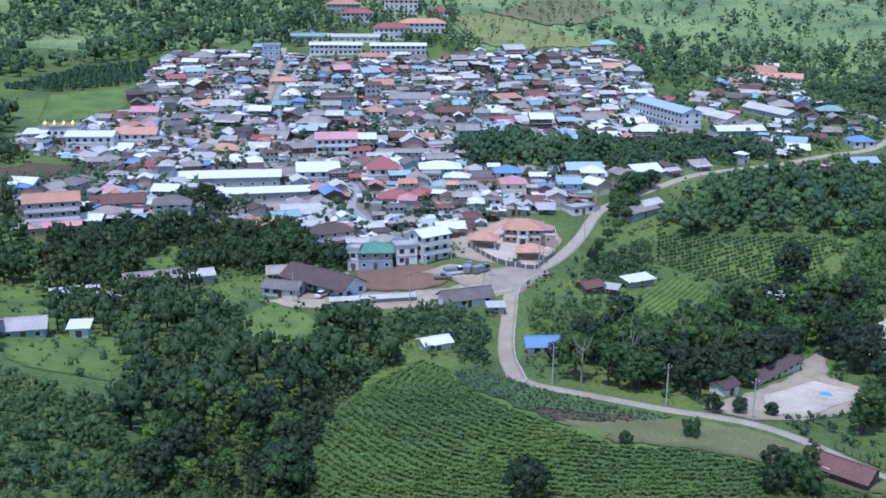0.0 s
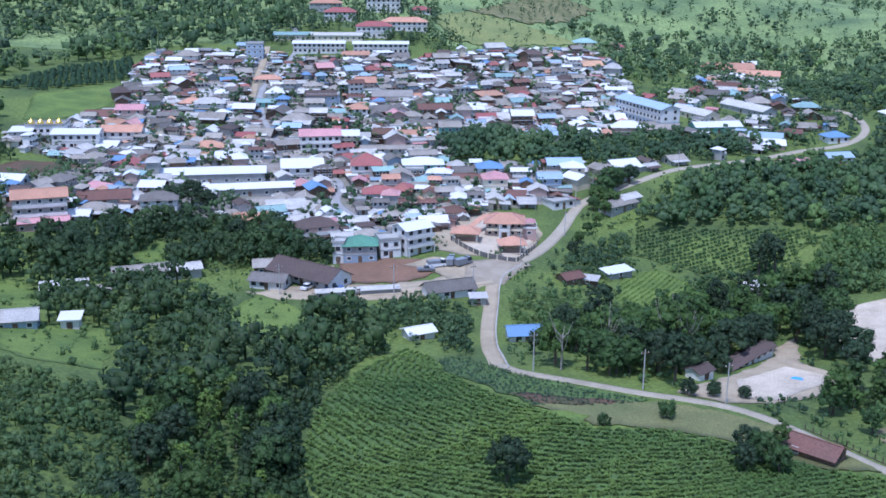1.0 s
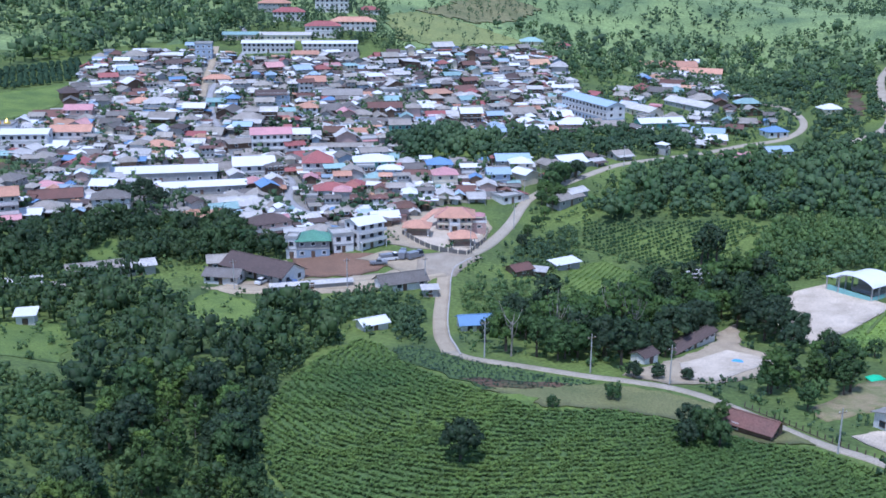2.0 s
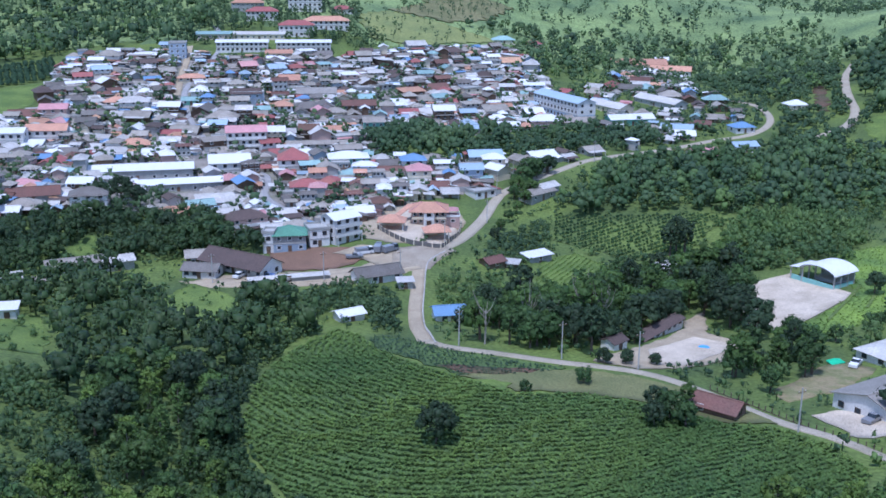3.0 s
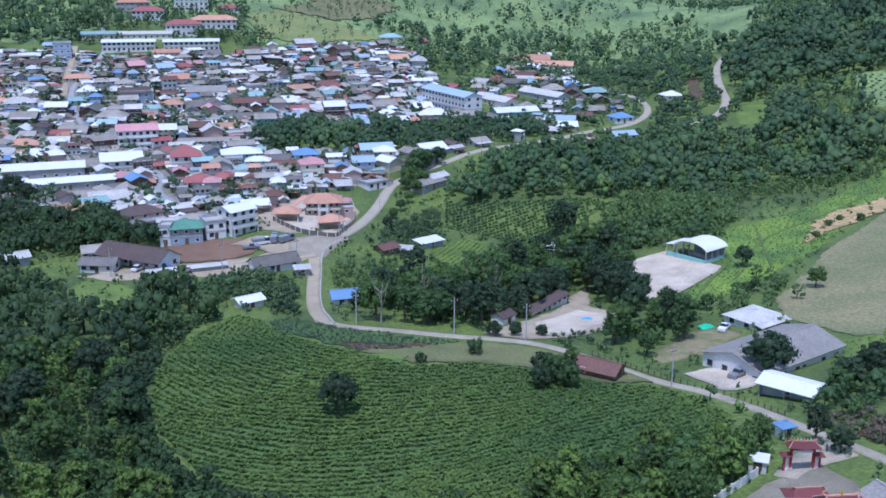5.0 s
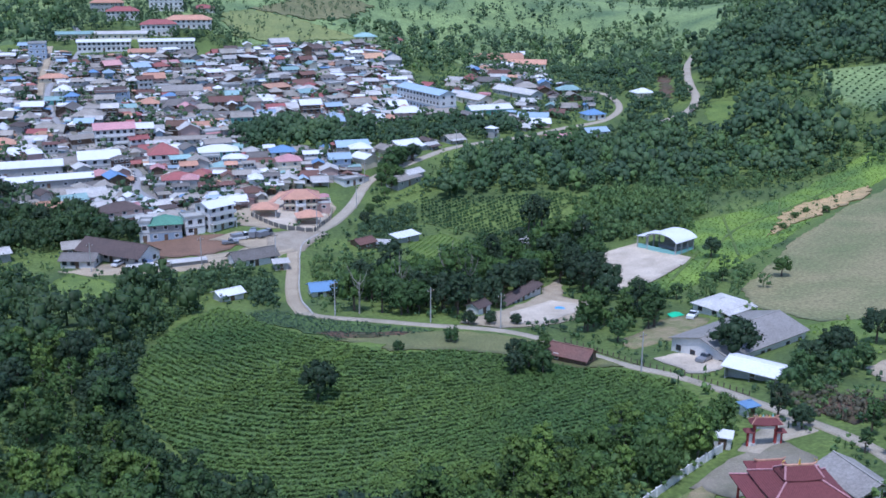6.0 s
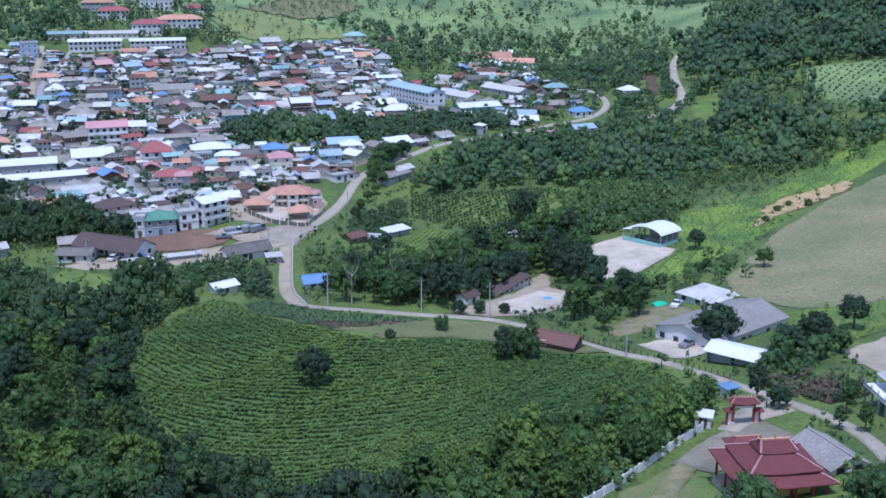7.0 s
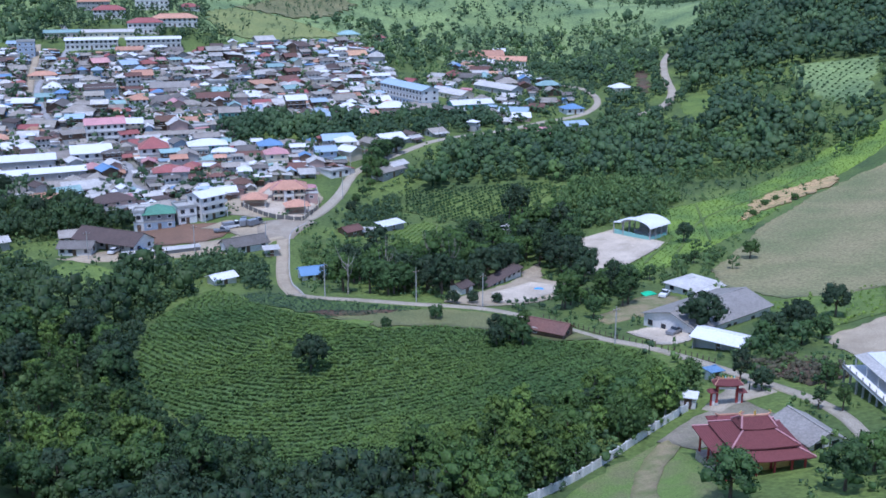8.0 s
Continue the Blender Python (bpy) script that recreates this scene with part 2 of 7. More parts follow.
def base(name, x, y, z, rz, label, category, group="", kind=""):
    """The Empty at the foot of a thing, that carries its parts."""
    e = new(name)
    e.empty_display_size = 0.5
    e.matrix_basis = pose(x, y, z, 0, 0, rz)
    return tagged(e, label, category, group, kind)


def fast_mesh(name, verts, faces, m):
    """A large mesh from arrays of equal-sided faces."""
    me = bpy.data.meshes.new(name)
    k = faces.shape[1]
    me.vertices.add(len(verts))
    me.vertices.foreach_set("co", np.ascontiguousarray(verts, dtype=np.float32).ravel())
    me.loops.add(faces.size)
    me.loops.foreach_set("vertex_index", np.ascontiguousarray(faces, dtype=np.int32).ravel())
    me.polygons.add(len(faces))
    me.polygons.foreach_set("loop_start", np.arange(0, faces.size, k, dtype=np.int32))
    me.polygons.foreach_set("loop_total", np.full(len(faces), k, dtype=np.int32))
    me.materials.append(MATS[m])
    me.update(calc_edges=True)
    return me


def inside(x, y, poly):
    """Which points lie in a polygon of the plan."""
    x, y = np.asarray(x, float), np.asarray(y, float)
    hit = np.zeros(x.shape, bool)
    for (ax, ay), (bx, by) in zip(poly, poly[1:] + poly[:1]):
        cross = (ay > y) != (by > y)
        with np.errstate(divide="ignore", invalid="ignore"):
            hit ^= cross & (x < (bx - ax) * (y - ay) / (by - ay + 1e-12) + ax)
    return hit


# ---------------------------------------------------------------- the lie of the land
# humps and hollows about the crop hill and the stream: x, y, height, each 34 m wide
NEAR_RISES = [
    (75, 55, -3.0),
    (25, 70, -5.9), (-65, 112, 8.2), (-20, 112, -14.6), (-110, 154, 4.8), (25, 196, 7.3), (25, 238, -5.6),
    (-110, 280, -4.8), (25, 280, 6.2), (70, 280, -6.7), (-110, 322, 5.2), (70, 322, -7.0), (115, 322, 4.5),
]
# slopes under the village: x, y, height, each 75 m wide
VALLEY_RISES = [
    (-240, 330, -7.4), (75, 330, 14.3), (180, 330, -8.7), (285, 330, -9.0), (390, 330, 11.4), (-240, 425, -6.3),
    (-135, 425, -2.9), (75, 425, 6.6), (285, 425, -14.2), (-240, 520, -5.2), (-135, 520, -6.5), (-30, 520, 4.4),
    (75, 520, -4.1), (285, 520, -2.4), (390, 520, -12.3), (-240, 615, -13.6), (-135, 615, -3.5), (-30, 615, 6.5),
    (75, 615, 3.8), (180, 615, -3.8), (285, 615, -11.2), (390, 615, 5.2), (-240, 710, -21.1), (-30, 710, 3.7),
    (75, 710, 4.5), (180, 710, -8.2), (285, 710, -22.4), (390, 710, 10.7),
]
# the hills all round: x, y, height, each 190 m wide
MOUNTAINS = [
    (-350, -150, 17.8), (-350, 100, 10.3), (-350, 350, 27.0), (-350, 600, 29.1), (-350, 850, 12.4), (-350, 1000, 9.2),
    (-100, -150, 39.6), (-100, 350, -12.0), (-100, 600, 11.0), (-100, 850, 21.3), (-100, 1000, 21.6), (150, -150, 35.3),
    (150, 100, -16.2), (150, 350, -14.7), (150, 600, -13.1), (150, 850, 6.8), (150, 1000, 26.1), (400, -150, 16.0),
    (400, 100, 20.9), (400, 350, 27.4), (400, 600, 45.4), (400, 850, -8.1), (400, 1000, -8.9),
]


def height(x, y):
    """The ground's height in the plan."""
    x, y = np.asarray(x, float), np.asarray(y, float)
    d = np.maximum(np.hypot(x - 30, y - 320) - 420, 0)
    z = 4 + 0.0000935 * d ** 2 * np.clip(1 - d / 4000, 0.2, 1) + 0.05 * d
    for rises, r in ((NEAR_RISES, 34), (VALLEY_RISES, 75), (MOUNTAINS, 190)):
        for cx, cy, h in rises:
            z = z + h * np.exp(-((x - cx) ** 2 + (y - cy) ** 2) / (2.0 * r * r))
    rough = np.clip((np.hypot(x - 40, y - 300) - 300) / 500, 0, 1)
    return z + rough * (4.8 * np.sin(x * 0.013 + 1.3 * np.sin(y * 0.009)) * np.sin(y * 0.011 + 0.7) + 1.5 * np.sin(x * 0.05 + y * 0.03))


def gz(x, y):
    return float(height(x, y))

from mathutils.geometry import delaunay_2d_cdt


def grid_lines(lo, a, b, hi, fine, coarse):
    inner = list(np.arange(a, b + 0.01, fine))
    left, right, step = [], [], fine
    v = a
    while v > lo:
        step = min(step * 1.045, coarse)
        v -= step
        left.append(v)
    v, step = b, fine
    while v < hi:
        step = min(step * 1.045, coarse)
        v += step
        right.append(v)
    return np.array(left[::-1] + inner + right)


gx = grid_lines(-3500, -160, 250, 3500, 3.0, 130)
gy = grid_lines(-2600, 40, 420, 4300, 3.0, 130)
GX, GY = np.meshgrid(gx, gy)
GZ = height(GX, GY)
nx_, ny_ = len(gx), len(gy)
ii = np.arange(nx_ * ny_).reshape(ny_, nx_)
quads = np.stack([ii[:-1, :-1], ii[:-1, 1:], ii[1:, 1:], ii[1:, :-1]], -1).reshape(-1, 4)
ground = new("ground", fast_mesh("ground", np.stack([GX, GY, GZ], -1).reshape(-1, 3), quads, "meadow"))
ground.data.polygons.foreach_set("use_smooth", np.ones(len(quads), bool))
ground.data.materials.append(MATS["hill_grass"])
QY = (GY[:-1, :-1] + 18 * np.sin(GX[:-1, :-1] * 0.04) + 9 * np.sin(GX[:-1, :-1] * 0.11)).ravel()
ground.data.polygons.foreach_set("material_index", (QY > 625).astype(np.int32))
tagged(ground, "green grassy valley floor rising into wooded hills", "ground", kind="structure")


def patch(name, poly, m, label, category="field", lift=0.10, wobble=0.9, seed=1, cell=3.0):
    """A stretch of the ground with a surface of its own, laid over the terrain, with an uneven edge."""
    pts = []
    for (ax, ay), (bx, by) in zip(poly, poly[1:] + poly[:1]):
        n = max(2, int(math.hypot(bx - ax, by - ay) / 1.8))
        for k in range(n):
            u = k / n
            px, py = ax + (bx - ax) * u, ay + (by - ay) * u
            o = noise.noise_vector(Vector((px * 0.35, py * 0.35, seed * 3.7)))
            pts.append((px + wobble * 1.4 * o.x, py + wobble * 1.4 * o.y))
    P = np.array(pts)
    X, Y = np.meshgrid(np.arange(P[:, 0].min(), P[:, 0].max(), cell), np.arange(P[:, 1].min(), P[:, 1].max(), cell))
    X, Y = X.ravel(), Y.ravel()
    ok = inside(X, Y, pts)
    near = np.array([np.min(np.hypot(P[:, 0] - x, P[:, 1] - y)) > 1.0 for x, y in zip(X[ok], Y[ok])], bool) if ok.any() else np.zeros(0, bool)
    grid = list(zip(X[ok][near], Y[ok][near]))
    n = len(pts)
    vo, _, fo, *_ = delaunay_2d_cdt([Vector(p) for p in pts + grid], [(i, (i + 1) % n) for i in range(n)], [], 1, 1e-5)
    XY = np.array([tuple(v) for v in vo])
    F = [tuple(f) for f in fo]
    V = np.column_stack([XY, height(XY[:, 0], XY[:, 1]) + lift])
    k = len(V)
    low = V[:n].copy()
    low[:, 2] -= lift + 0.6
    F = np.array(F + [t for i in range(n) for t in ((i, k + i, k + (i + 1) % n), (i, k + (i + 1) % n, (i + 1) % n))])
    ob = new(name, fast_mesh(name, np.concatenate([V, low]), F, m))
    return tagged(ob, label, category, kind="structure")


def smooth_line(pts, step=2.0):
    """Points at even steps along a smooth curve through pts."""
    out = []
    P = [Vector(p) for p in pts]
    P = [P[0] * 2 - P[1]] + P + [P[-1] * 2 - P[-2]]
    for i in range(1, len(P) - 2):
        a, b, c, d = P[i - 1:i + 3]
        n = max(2, int((c - b).length / step))
        for k in range(n):
            t = k / n
            out.append(0.5 * ((2 * b) + (c - a) * t + (2 * a - 5 * b + 4 * c - d) * t * t + (3 * b - a - 3 * c + d) * t ** 3))
    out.append(P[-2])
    return out


def ribbon(name, pts, width, m, label, category="road", lift=0.16, kind="structure", side=0.0, drop=0.7, flat=0.6):
    """A road or strip of that width along pts, on the terrain; side shifts it sideways."""
    line = smooth_line([(x, y, 0) for x, y in pts])
    verts, faces = [], []
    offs = [-1.0, -0.98, -0.5, 0, 0.5, 0.98, 1.0]
    for i, p in enumerate(line):
        d = (line[min(i + 1, len(line) - 1)] - line[max(i - 1, 0)]).normalized()
        nrm = Vector((d.y, -d.x, 0))
        c = p + nrm * side
        zc = gz(c.x, c.y)
        for o in offs:
            q = c + nrm * (o * width / 2)
            z = zc * flat + gz(q.x, q.y) * (1 - flat)
            z = max(z, gz(q.x, q.y) - 0.05) + lift - (drop if abs(o) == 1 else 0)
            verts.append((q.x, q.y, z))
    k = len(offs)
    for i in range(len(line) - 1):
        for j in range(k - 1):
            faces.append((i * k + j, i * k + j + 1, (i + 1) * k + j + 1, (i + 1) * k + j))
    ob = new(name, fast_mesh(name, np.array(verts), np.array(faces), m))
    return tagged(ob, label, category, kind=kind)


# fields and bare ground, from the crop hill outwards
CROP = [(-20.5, 173), (-18.4, 186), (-12, 203), (-4.5, 218), (1, 211), (5, 195), (12, 184), (20, 176), (30, 167), (44, 166), (54, 162), (66, 152), (75, 149), (80, 140), (81, 128),
        (76, 119), (64, 119), (52, 116), (38, 107), (24, 105), (12, 108), (5, 117), (-3, 128), (-12, 139), (-18, 150), (-21, 160)]
DARK_CROP = [(3, 207.5), (6.1, 210.3), (13.4, 203), (20, 193.6), (27.4, 188), (34.3, 184), (43, 181), (37.2, 177.5), (27.8, 176.2), (20.7, 177), (15, 184), (10, 190), (4.6, 196.5)]
patch("crop_field", CROP, "crop_soil", "sloping crop field of green rows on a low hill", lift=0.12)
ribbon("field_path", [(17.5, 121), (26.5, 127.5), (36.6, 133.9), (46.9, 138.2), (56, 139)], 0.9, "lush_grass", "narrow grassy path across the crop field", category="path", lift=0.3, drop=0.4)
patch("dark_field", DARK_CROP, "crop_soil", "strip of dark low crop on brown soil", lift=0.16, seed=2)
patch("dry_verge", [(20, 177), (32, 179), (46.7, 180), (58, 176), (66, 171), (73, 160), (76, 151), (66, 153), (54, 163), (43, 167.5), (31, 168.5)], "dry_grass",
      "dry yellowish grass verge beside the crop field", lift=0.18, seed=3)
patch("tilled_strip", [(16.5, 182.5), (21, 178), (27.8, 176.6), (36.5, 177.8), (38, 179.6), (28, 180.4), (20.5, 183.2)], "dark_soil", "strip of tilled brown soil below the dark crop", lift=0.2, seed=42)
patch("grass_strip", [(16, 176), (21, 175.6), (30.2, 171.6), (28.8, 168.6), (21, 169), (16, 171.5)], "clearing_grass", "strip of bright grass at the crop field's edge", lift=0.3, seed=39)
RICE = [(104, 214), (117, 212), (142, 231), (170, 253), (205, 289), (244, 312), (292, 340), (300, 360), (257, 349), (207, 317), (175, 296), (147, 280), (139, 262), (137, 246), (128, 236)]
patch("rice_field", RICE, "rice", "bright green rice field in the valley", lift=0.12, seed=4)
patch("fallow_field", [(131, 207), (150, 226), (171, 250), (211, 285), (240, 301), (290, 315), (300, 250), (230, 190), (170, 166), (144, 166), (131, 170), (126, 190)], "fallow",
      "mown olive and tan fallow field", lift=0.14, seed=5)
BANK = [(169, 260), (178, 271), (189, 288), (206, 302), (224, 306), (238, 310), (230, 299), (221, 293), (199, 281), (183, 271)]
patch("bare_bank", BANK, "ochre_dirt", "bare ochre earth bank between fields", wobble=2.2, lift=0.4, seed=6)
patch("soil_lot", [(-25, 287), (-12, 287.5), (0, 286), (7, 282), (4, 276), (-5, 268.5), (-22, 268.5)], "red_soil", "bare reddish soil lot beside the road", category="bare ground", lift=0.2, seed=7)
patch("barn_lot", [(-47, 262), (-38, 256.5), (-20, 257), (-4, 257), (12, 262), (18, 270), (8, 275), (0, 270), (-8, 268), (-22, 268), (-26, 284), (-30, 282), (-28, 270), (-40, 264)], "dirt", "dusty bare ground about the barn and the road", category="bare ground", lift=0.15, seed=37)
patch("villa_lot", [(-12, 301), (2, 318), (20, 340), (34, 336), (38, 322), (31, 297), (25, 288), (10, 290), (0, 297)], "dirt", "dusty trodden ground about the villa", category="bare ground", lift=0.1, seed=38)
SOIL_SLOPE = [(-160, 372), (-150, 388), (-128, 390), (-114, 356), (-124, 344), (-146, 336), (-158, 340)]
patch("soil_slope", SOIL_SLOPE, "dark_soil", "bare dark brown soil slope below houses", category="bare ground", seed=8)
patch("village_pasture", [(-172, 450), (-184, 498), (-152, 533), (-146, 489), (-158, 460)], "clearing_grass", "bright green pasture beside the village", seed=9)
patch("grassy_hill", [(6, 677), (31, 700), (62, 690), (96, 662), (70, 640), (38, 618), (15, 622)], "yellow_grass", "yellow-green grassy hillside", lift=0.5, wobble=4, cell=6.0, seed=10)
patch("scrub_hill", [(30, 705), (60, 760), (100, 815), (125, 790), (100, 735), (68, 695)], "brown_scrub", "dry brown scrub hillside", lift=0.6, wobble=5, cell=6.0, seed=11)
patch("clearing", [(-116, 262), (-106, 262), (-94, 247), (-94, 235), (-103, 228)], "clearing_grass", "bright grassy clearing among trees", seed=12)
patch("clearing", [(-96, 208), (-86, 220), (-74, 225), (-66, 205), (-64, 190), (-81, 192)], "clearing_grass", "bright grassy clearing among trees", seed=13)
patch("clearing", [(-50, 244), (-44, 260), (-29, 247), (-30, 223), (-42, 225)], "clearing_grass", "bright grassy clearing among trees", seed=14)
patch("clearing", [(-86, 284), (-80, 303), (-72, 297), (-75, 280)], "clearing_grass", "bright grassy clearing among trees", seed=15)
patch("sand_lot", [(118, 133), (140, 142), (150, 128), (121, 114), (114, 113)], "dirt", "pale bare sandy lot", category="bare ground", lift=0.15, seed=16)
patch("sport_court", [(107.8, 257.5), (126, 264.5), (135, 242.7), (103.3, 214.6), (97, 220.8)], "pale_concrete", "pale worn concrete sport court", category="court", lift=0.22, wobble=0.15, seed=17)
APRON = [(49.5, 186.5), (54.5, 192.3), (62, 199.5), (70, 208), (80, 219.9), (83.8, 229.4), (91, 238), (89, 228), (85, 216.5), (91, 205), (80.2, 191), (69.2, 184.6), (58.3, 182.6)]
patch("court_apron", APRON, "dirt", "pale trodden ground round the ball court", category="bare ground", lift=0.16, seed=40)
patch("ball_court", [(65.3, 199), (80.4, 212.6), (89.3, 204.6), (69.6, 186.4), (62.6, 186)], "pale_concrete", "pale concrete ball court with faint lines", category="court", lift=0.22, wobble=0.15, seed=18)
VEG = [(51, 263), (58, 290), (70, 300), (78, 288), (68, 268)]
COFFEE = [(66, 311), (70, 333), (84, 329), (102, 324), (118, 320), (128, 312), (114, 304), (108, 290), (96, 284), (84, 294), (76, 303)]
LAWN = [(43, 303), (58, 322), (66, 330), (65, 314), (53, 299), (44, 290)]
FARM_YARD = [(83, 164), (92, 168), (101, 174), (111, 183), (106, 190), (98, 185), (90, 177), (83, 171)]
patch("coffee_plot", COFFEE, "meadow", "green valley plot between the trees", lift=0.12, seed=30)
patch("lawn", LAWN, "meadow", "green grass bank beside the road", lift=0.14, seed=31)
patch("farm_yard", FARM_YARD, "worn_grass", "bare tan ground beside the warehouse", category="bare ground", lift=0.16, seed=32)
patch("hill_clearing", [(236, 430), (246, 438), (264, 462), (258, 470), (246, 468), (238, 448)], "clearing_grass", "bright grassy gap in the hill forest", lift=0.3, wobble=2, seed=33)
patch("hill_bank", [(232.5, 489), (236, 486.5), (246, 510), (257, 540), (253.5, 543), (242, 514)], "dark_soil", "bare reddish bank below the hill road", category="bare ground", lift=0.4, wobble=3.0, seed=34)
patch("plantation_slope", [(300, 385), (352, 450), (320, 486), (304, 450), (296, 415)], "hill_grass", "pale grassy plantation slope on the hill", lift=0.5, wobble=3, seed=35)
patch("vegetable_plot", VEG, "clearing_grass", "small green vegetable plot", lift=0.12, seed=19)

# roads and tracks
ROAD = [(15.6, 199), (15.2, 210), (14.8, 221), (15.6, 239), (17.4, 257), (18.5, 268), (20.5, 277), (26, 286), (33, 298), (39.5, 313.6), (46, 331), (51, 345), (57.5, 356), (80, 377),
        (96, 394), (115, 409), (139, 426), (162, 443), (186, 455), (203, 476), (208, 505), (200, 530)]
ribbon("road", ROAD[6:], 3.7, "road_concrete", "pale concrete village road with dusty edges")
ribbon("dirt_road", ROAD[:8], 3.6, "dirt", "brown dirt road running down to the crop field", lift=0.13)
LANE = [(15.6, 203), (21, 195), (39.3, 185.5), (51, 182.5), (58.7, 179.8), (65, 174), (71, 164), (77, 152), (83, 143), (87, 131), (90, 117), (92, 106), (93, 97), (92, 86), (87, 71)]
ribbon("lane", LANE, 2.5, "lane_concrete", "narrow pale concrete lane round the field", lift=0.2)
ribbon("side_road", [(-41, 263), (-30, 261), (-7, 262.5), (8, 267), (18, 272)], 5.0, "dirt", "dusty side road past the barn", lift=0.24)
ribbon("hill_road", [(212, 446), (225, 453), (237.5, 464), (248, 482), (254, 500), (264, 527), (280, 562), (301, 597)], 4.4, "road_concrete", "pale concrete road climbing the wooded hill", lift=0.5)
ribbon("village_street", [(-10, 300), (-18, 325), (-30, 352), (-33, 385), (-56, 410), (-62, 440), (-74, 480), (-80, 520), (-74, 560), (-70, 600), (-78, 640)], 3.0, "road_grey", "grey concrete village street", lift=0.3)
ribbon("kerb_line", ROAD[:8], 0.35, "kerb", "pale concrete kerb along the road", category="kerb", lift=0.45, side=2.0, drop=0.5)

# ---------------------------------------------------------------- trees


def quad_ball(n):
    """A ball of six n by n patches: points on the unit sphere and quads."""
    pts, faces, seen = [], [], {}
    for ax in range(3):
        for sg in (-1, 1):
            ids = []
            for i in range(n + 1):
                for j in range(n + 1):
                    p = [0.0, 0.0, 0.0]
                    p[ax], p[(ax + 1) % 3], p[(ax + 2) % 3] = sg, math.tan((2 * i / n - 1) * math.pi / 4), math.tan((2 * j / n - 1) * math.pi / 4)
                    key = tuple(round(v, 4) for v in p)
                    if key not in seen:
                        seen[key] = len(pts)
                        pts.append(Vector(p).normalized())
                    ids.append(seen[key])
            for i in range(n):
                for j in range(n):
                    q = (ids[i * (n + 1) + j], ids[(i + 1) * (n + 1) + j], ids[(i + 1) * (n + 1) + j + 1], ids[i * (n + 1) + j + 1])
                    faces.append(q if sg > 0 else q[::-1])
    return np.array(pts), np.array(faces)


BALLS = {n: quad_ball(n) for n in (1, 2, 3)}


def unit(v):
    return v / np.maximum(np.linalg.norm(v, axis=-1, keepdims=True), 1e-9)


def leaf_ball(rnd, clumps, leaves, rx, rz, zc, leaf, spread=0.36, fine=2, droop=0.0):
    """Lumpy leaf masses over an uneven crown, shaggy with leaf blades: vertices, quads, and the crown's rounded normals."""
    g = np.random.RandomState(rnd.randrange(1 << 30))
    bp, bf = BALLS[fine]
    V, F, N, n = [], [], [], 0
    mid = np.array((0, 0, zc - rz * 0.35))
    turn = g.uniform(0, 6.28)
    for k in range(clumps):
        # clumps wind evenly round the crown, so that none of its sides stays bare
        u = 1.0 - 1.65 * (k + g.uniform(0.1, 0.9)) / clumps
        w = turn + k * 2.39996 + g.uniform(-0.5, 0.5)
        s = math.sqrt(max(0, 1 - u * u))
        q = g.uniform(0.5, 0.92)
        c = np.array((rx * s * math.cos(w) * q, rx * s * math.sin(w) * q, zc + rz * u * q))
        cr = spread * rx * (0.55 + 0.9 * g.rand() ** 1.5)
        sq = np.array((g.uniform(0.75, 1.2), g.uniform(0.75, 1.2), g.uniform(0.6, 1.0)))
        core = c + bp * sq * cr * g.uniform(0.5 if fine == 1 else 0.54, 0.95, (len(bp), 1))
        V.append(core)
        N.append(unit(unit(core - c) * 0.62 + unit(core - mid) * 0.38 + (0, 0, 0.1)))
        F.append(bf + n)
        n += len(core)
        if not leaves:
            continue
        o = g.normal(size=(leaves, 3))
        o[:, 2] = np.where(o[:, 2] < -0.5, -o[:, 2], o[:, 2])
        o = unit(o)
        p = c + o * sq * cr * g.uniform(0.72, 1.2, (leaves, 1))
        a = unit(np.cross(o, g.normal(size=(leaves, 3))))
        b = unit(np.cross(o, a) + o * g.uniform(-0.7, 0.4, (leaves, 1)) - np.array((0, 0, droop)))
        z = leaf * g.uniform(0.55, 1.3, (leaves, 1))
        V.append(np.stack([p - a * z * 0.42, p - b * z * 0.55, p + a * z * 0.42, p + b * z * 0.65 - o * z * 0.15], 1).reshape(-1, 3))
        nn = unit(unit(p - c) * 0.6 + unit(p - mid) * 0.4 + (0, 0, 0.1) + g.uniform(-0.5, 0.5, (leaves, 3)))
        N.append(np.repeat(nn, 4, 0))
        F.append(np.arange(4 * leaves).reshape(-1, 4) + n)
        n += 4 * leaves
    return np.concatenate(V), np.concatenate(F), np.concatenate(N)


def shade_of(me, values):
    """Each tree's own shade of green, as the share from bluish dark to yellowish light."""
    me.attributes.new("tint", "FLOAT", "POINT").data.foreach_set("value", np.ascontiguousarray(values, dtype=np.float32))
    return me


def rounded(me, normals):
    me.polygons.foreach_set("use_smooth", np.ones(len(me.polygons), bool))
    me.normals_split_custom_set_from_vertices(normals)
    return me


def crown_mesh(name, m, seed, clumps, leaves, rx, rz, zc, leaf, spread=0.36, droop=0.0):
    V, F, N = leaf_ball(random.Random(seed), clumps, leaves, rx, rz, zc, leaf, spread, 1, droop)
    return shade_of(rounded(fast_mesh(name, V, F, m), N), np.full(len(V), 0.5))


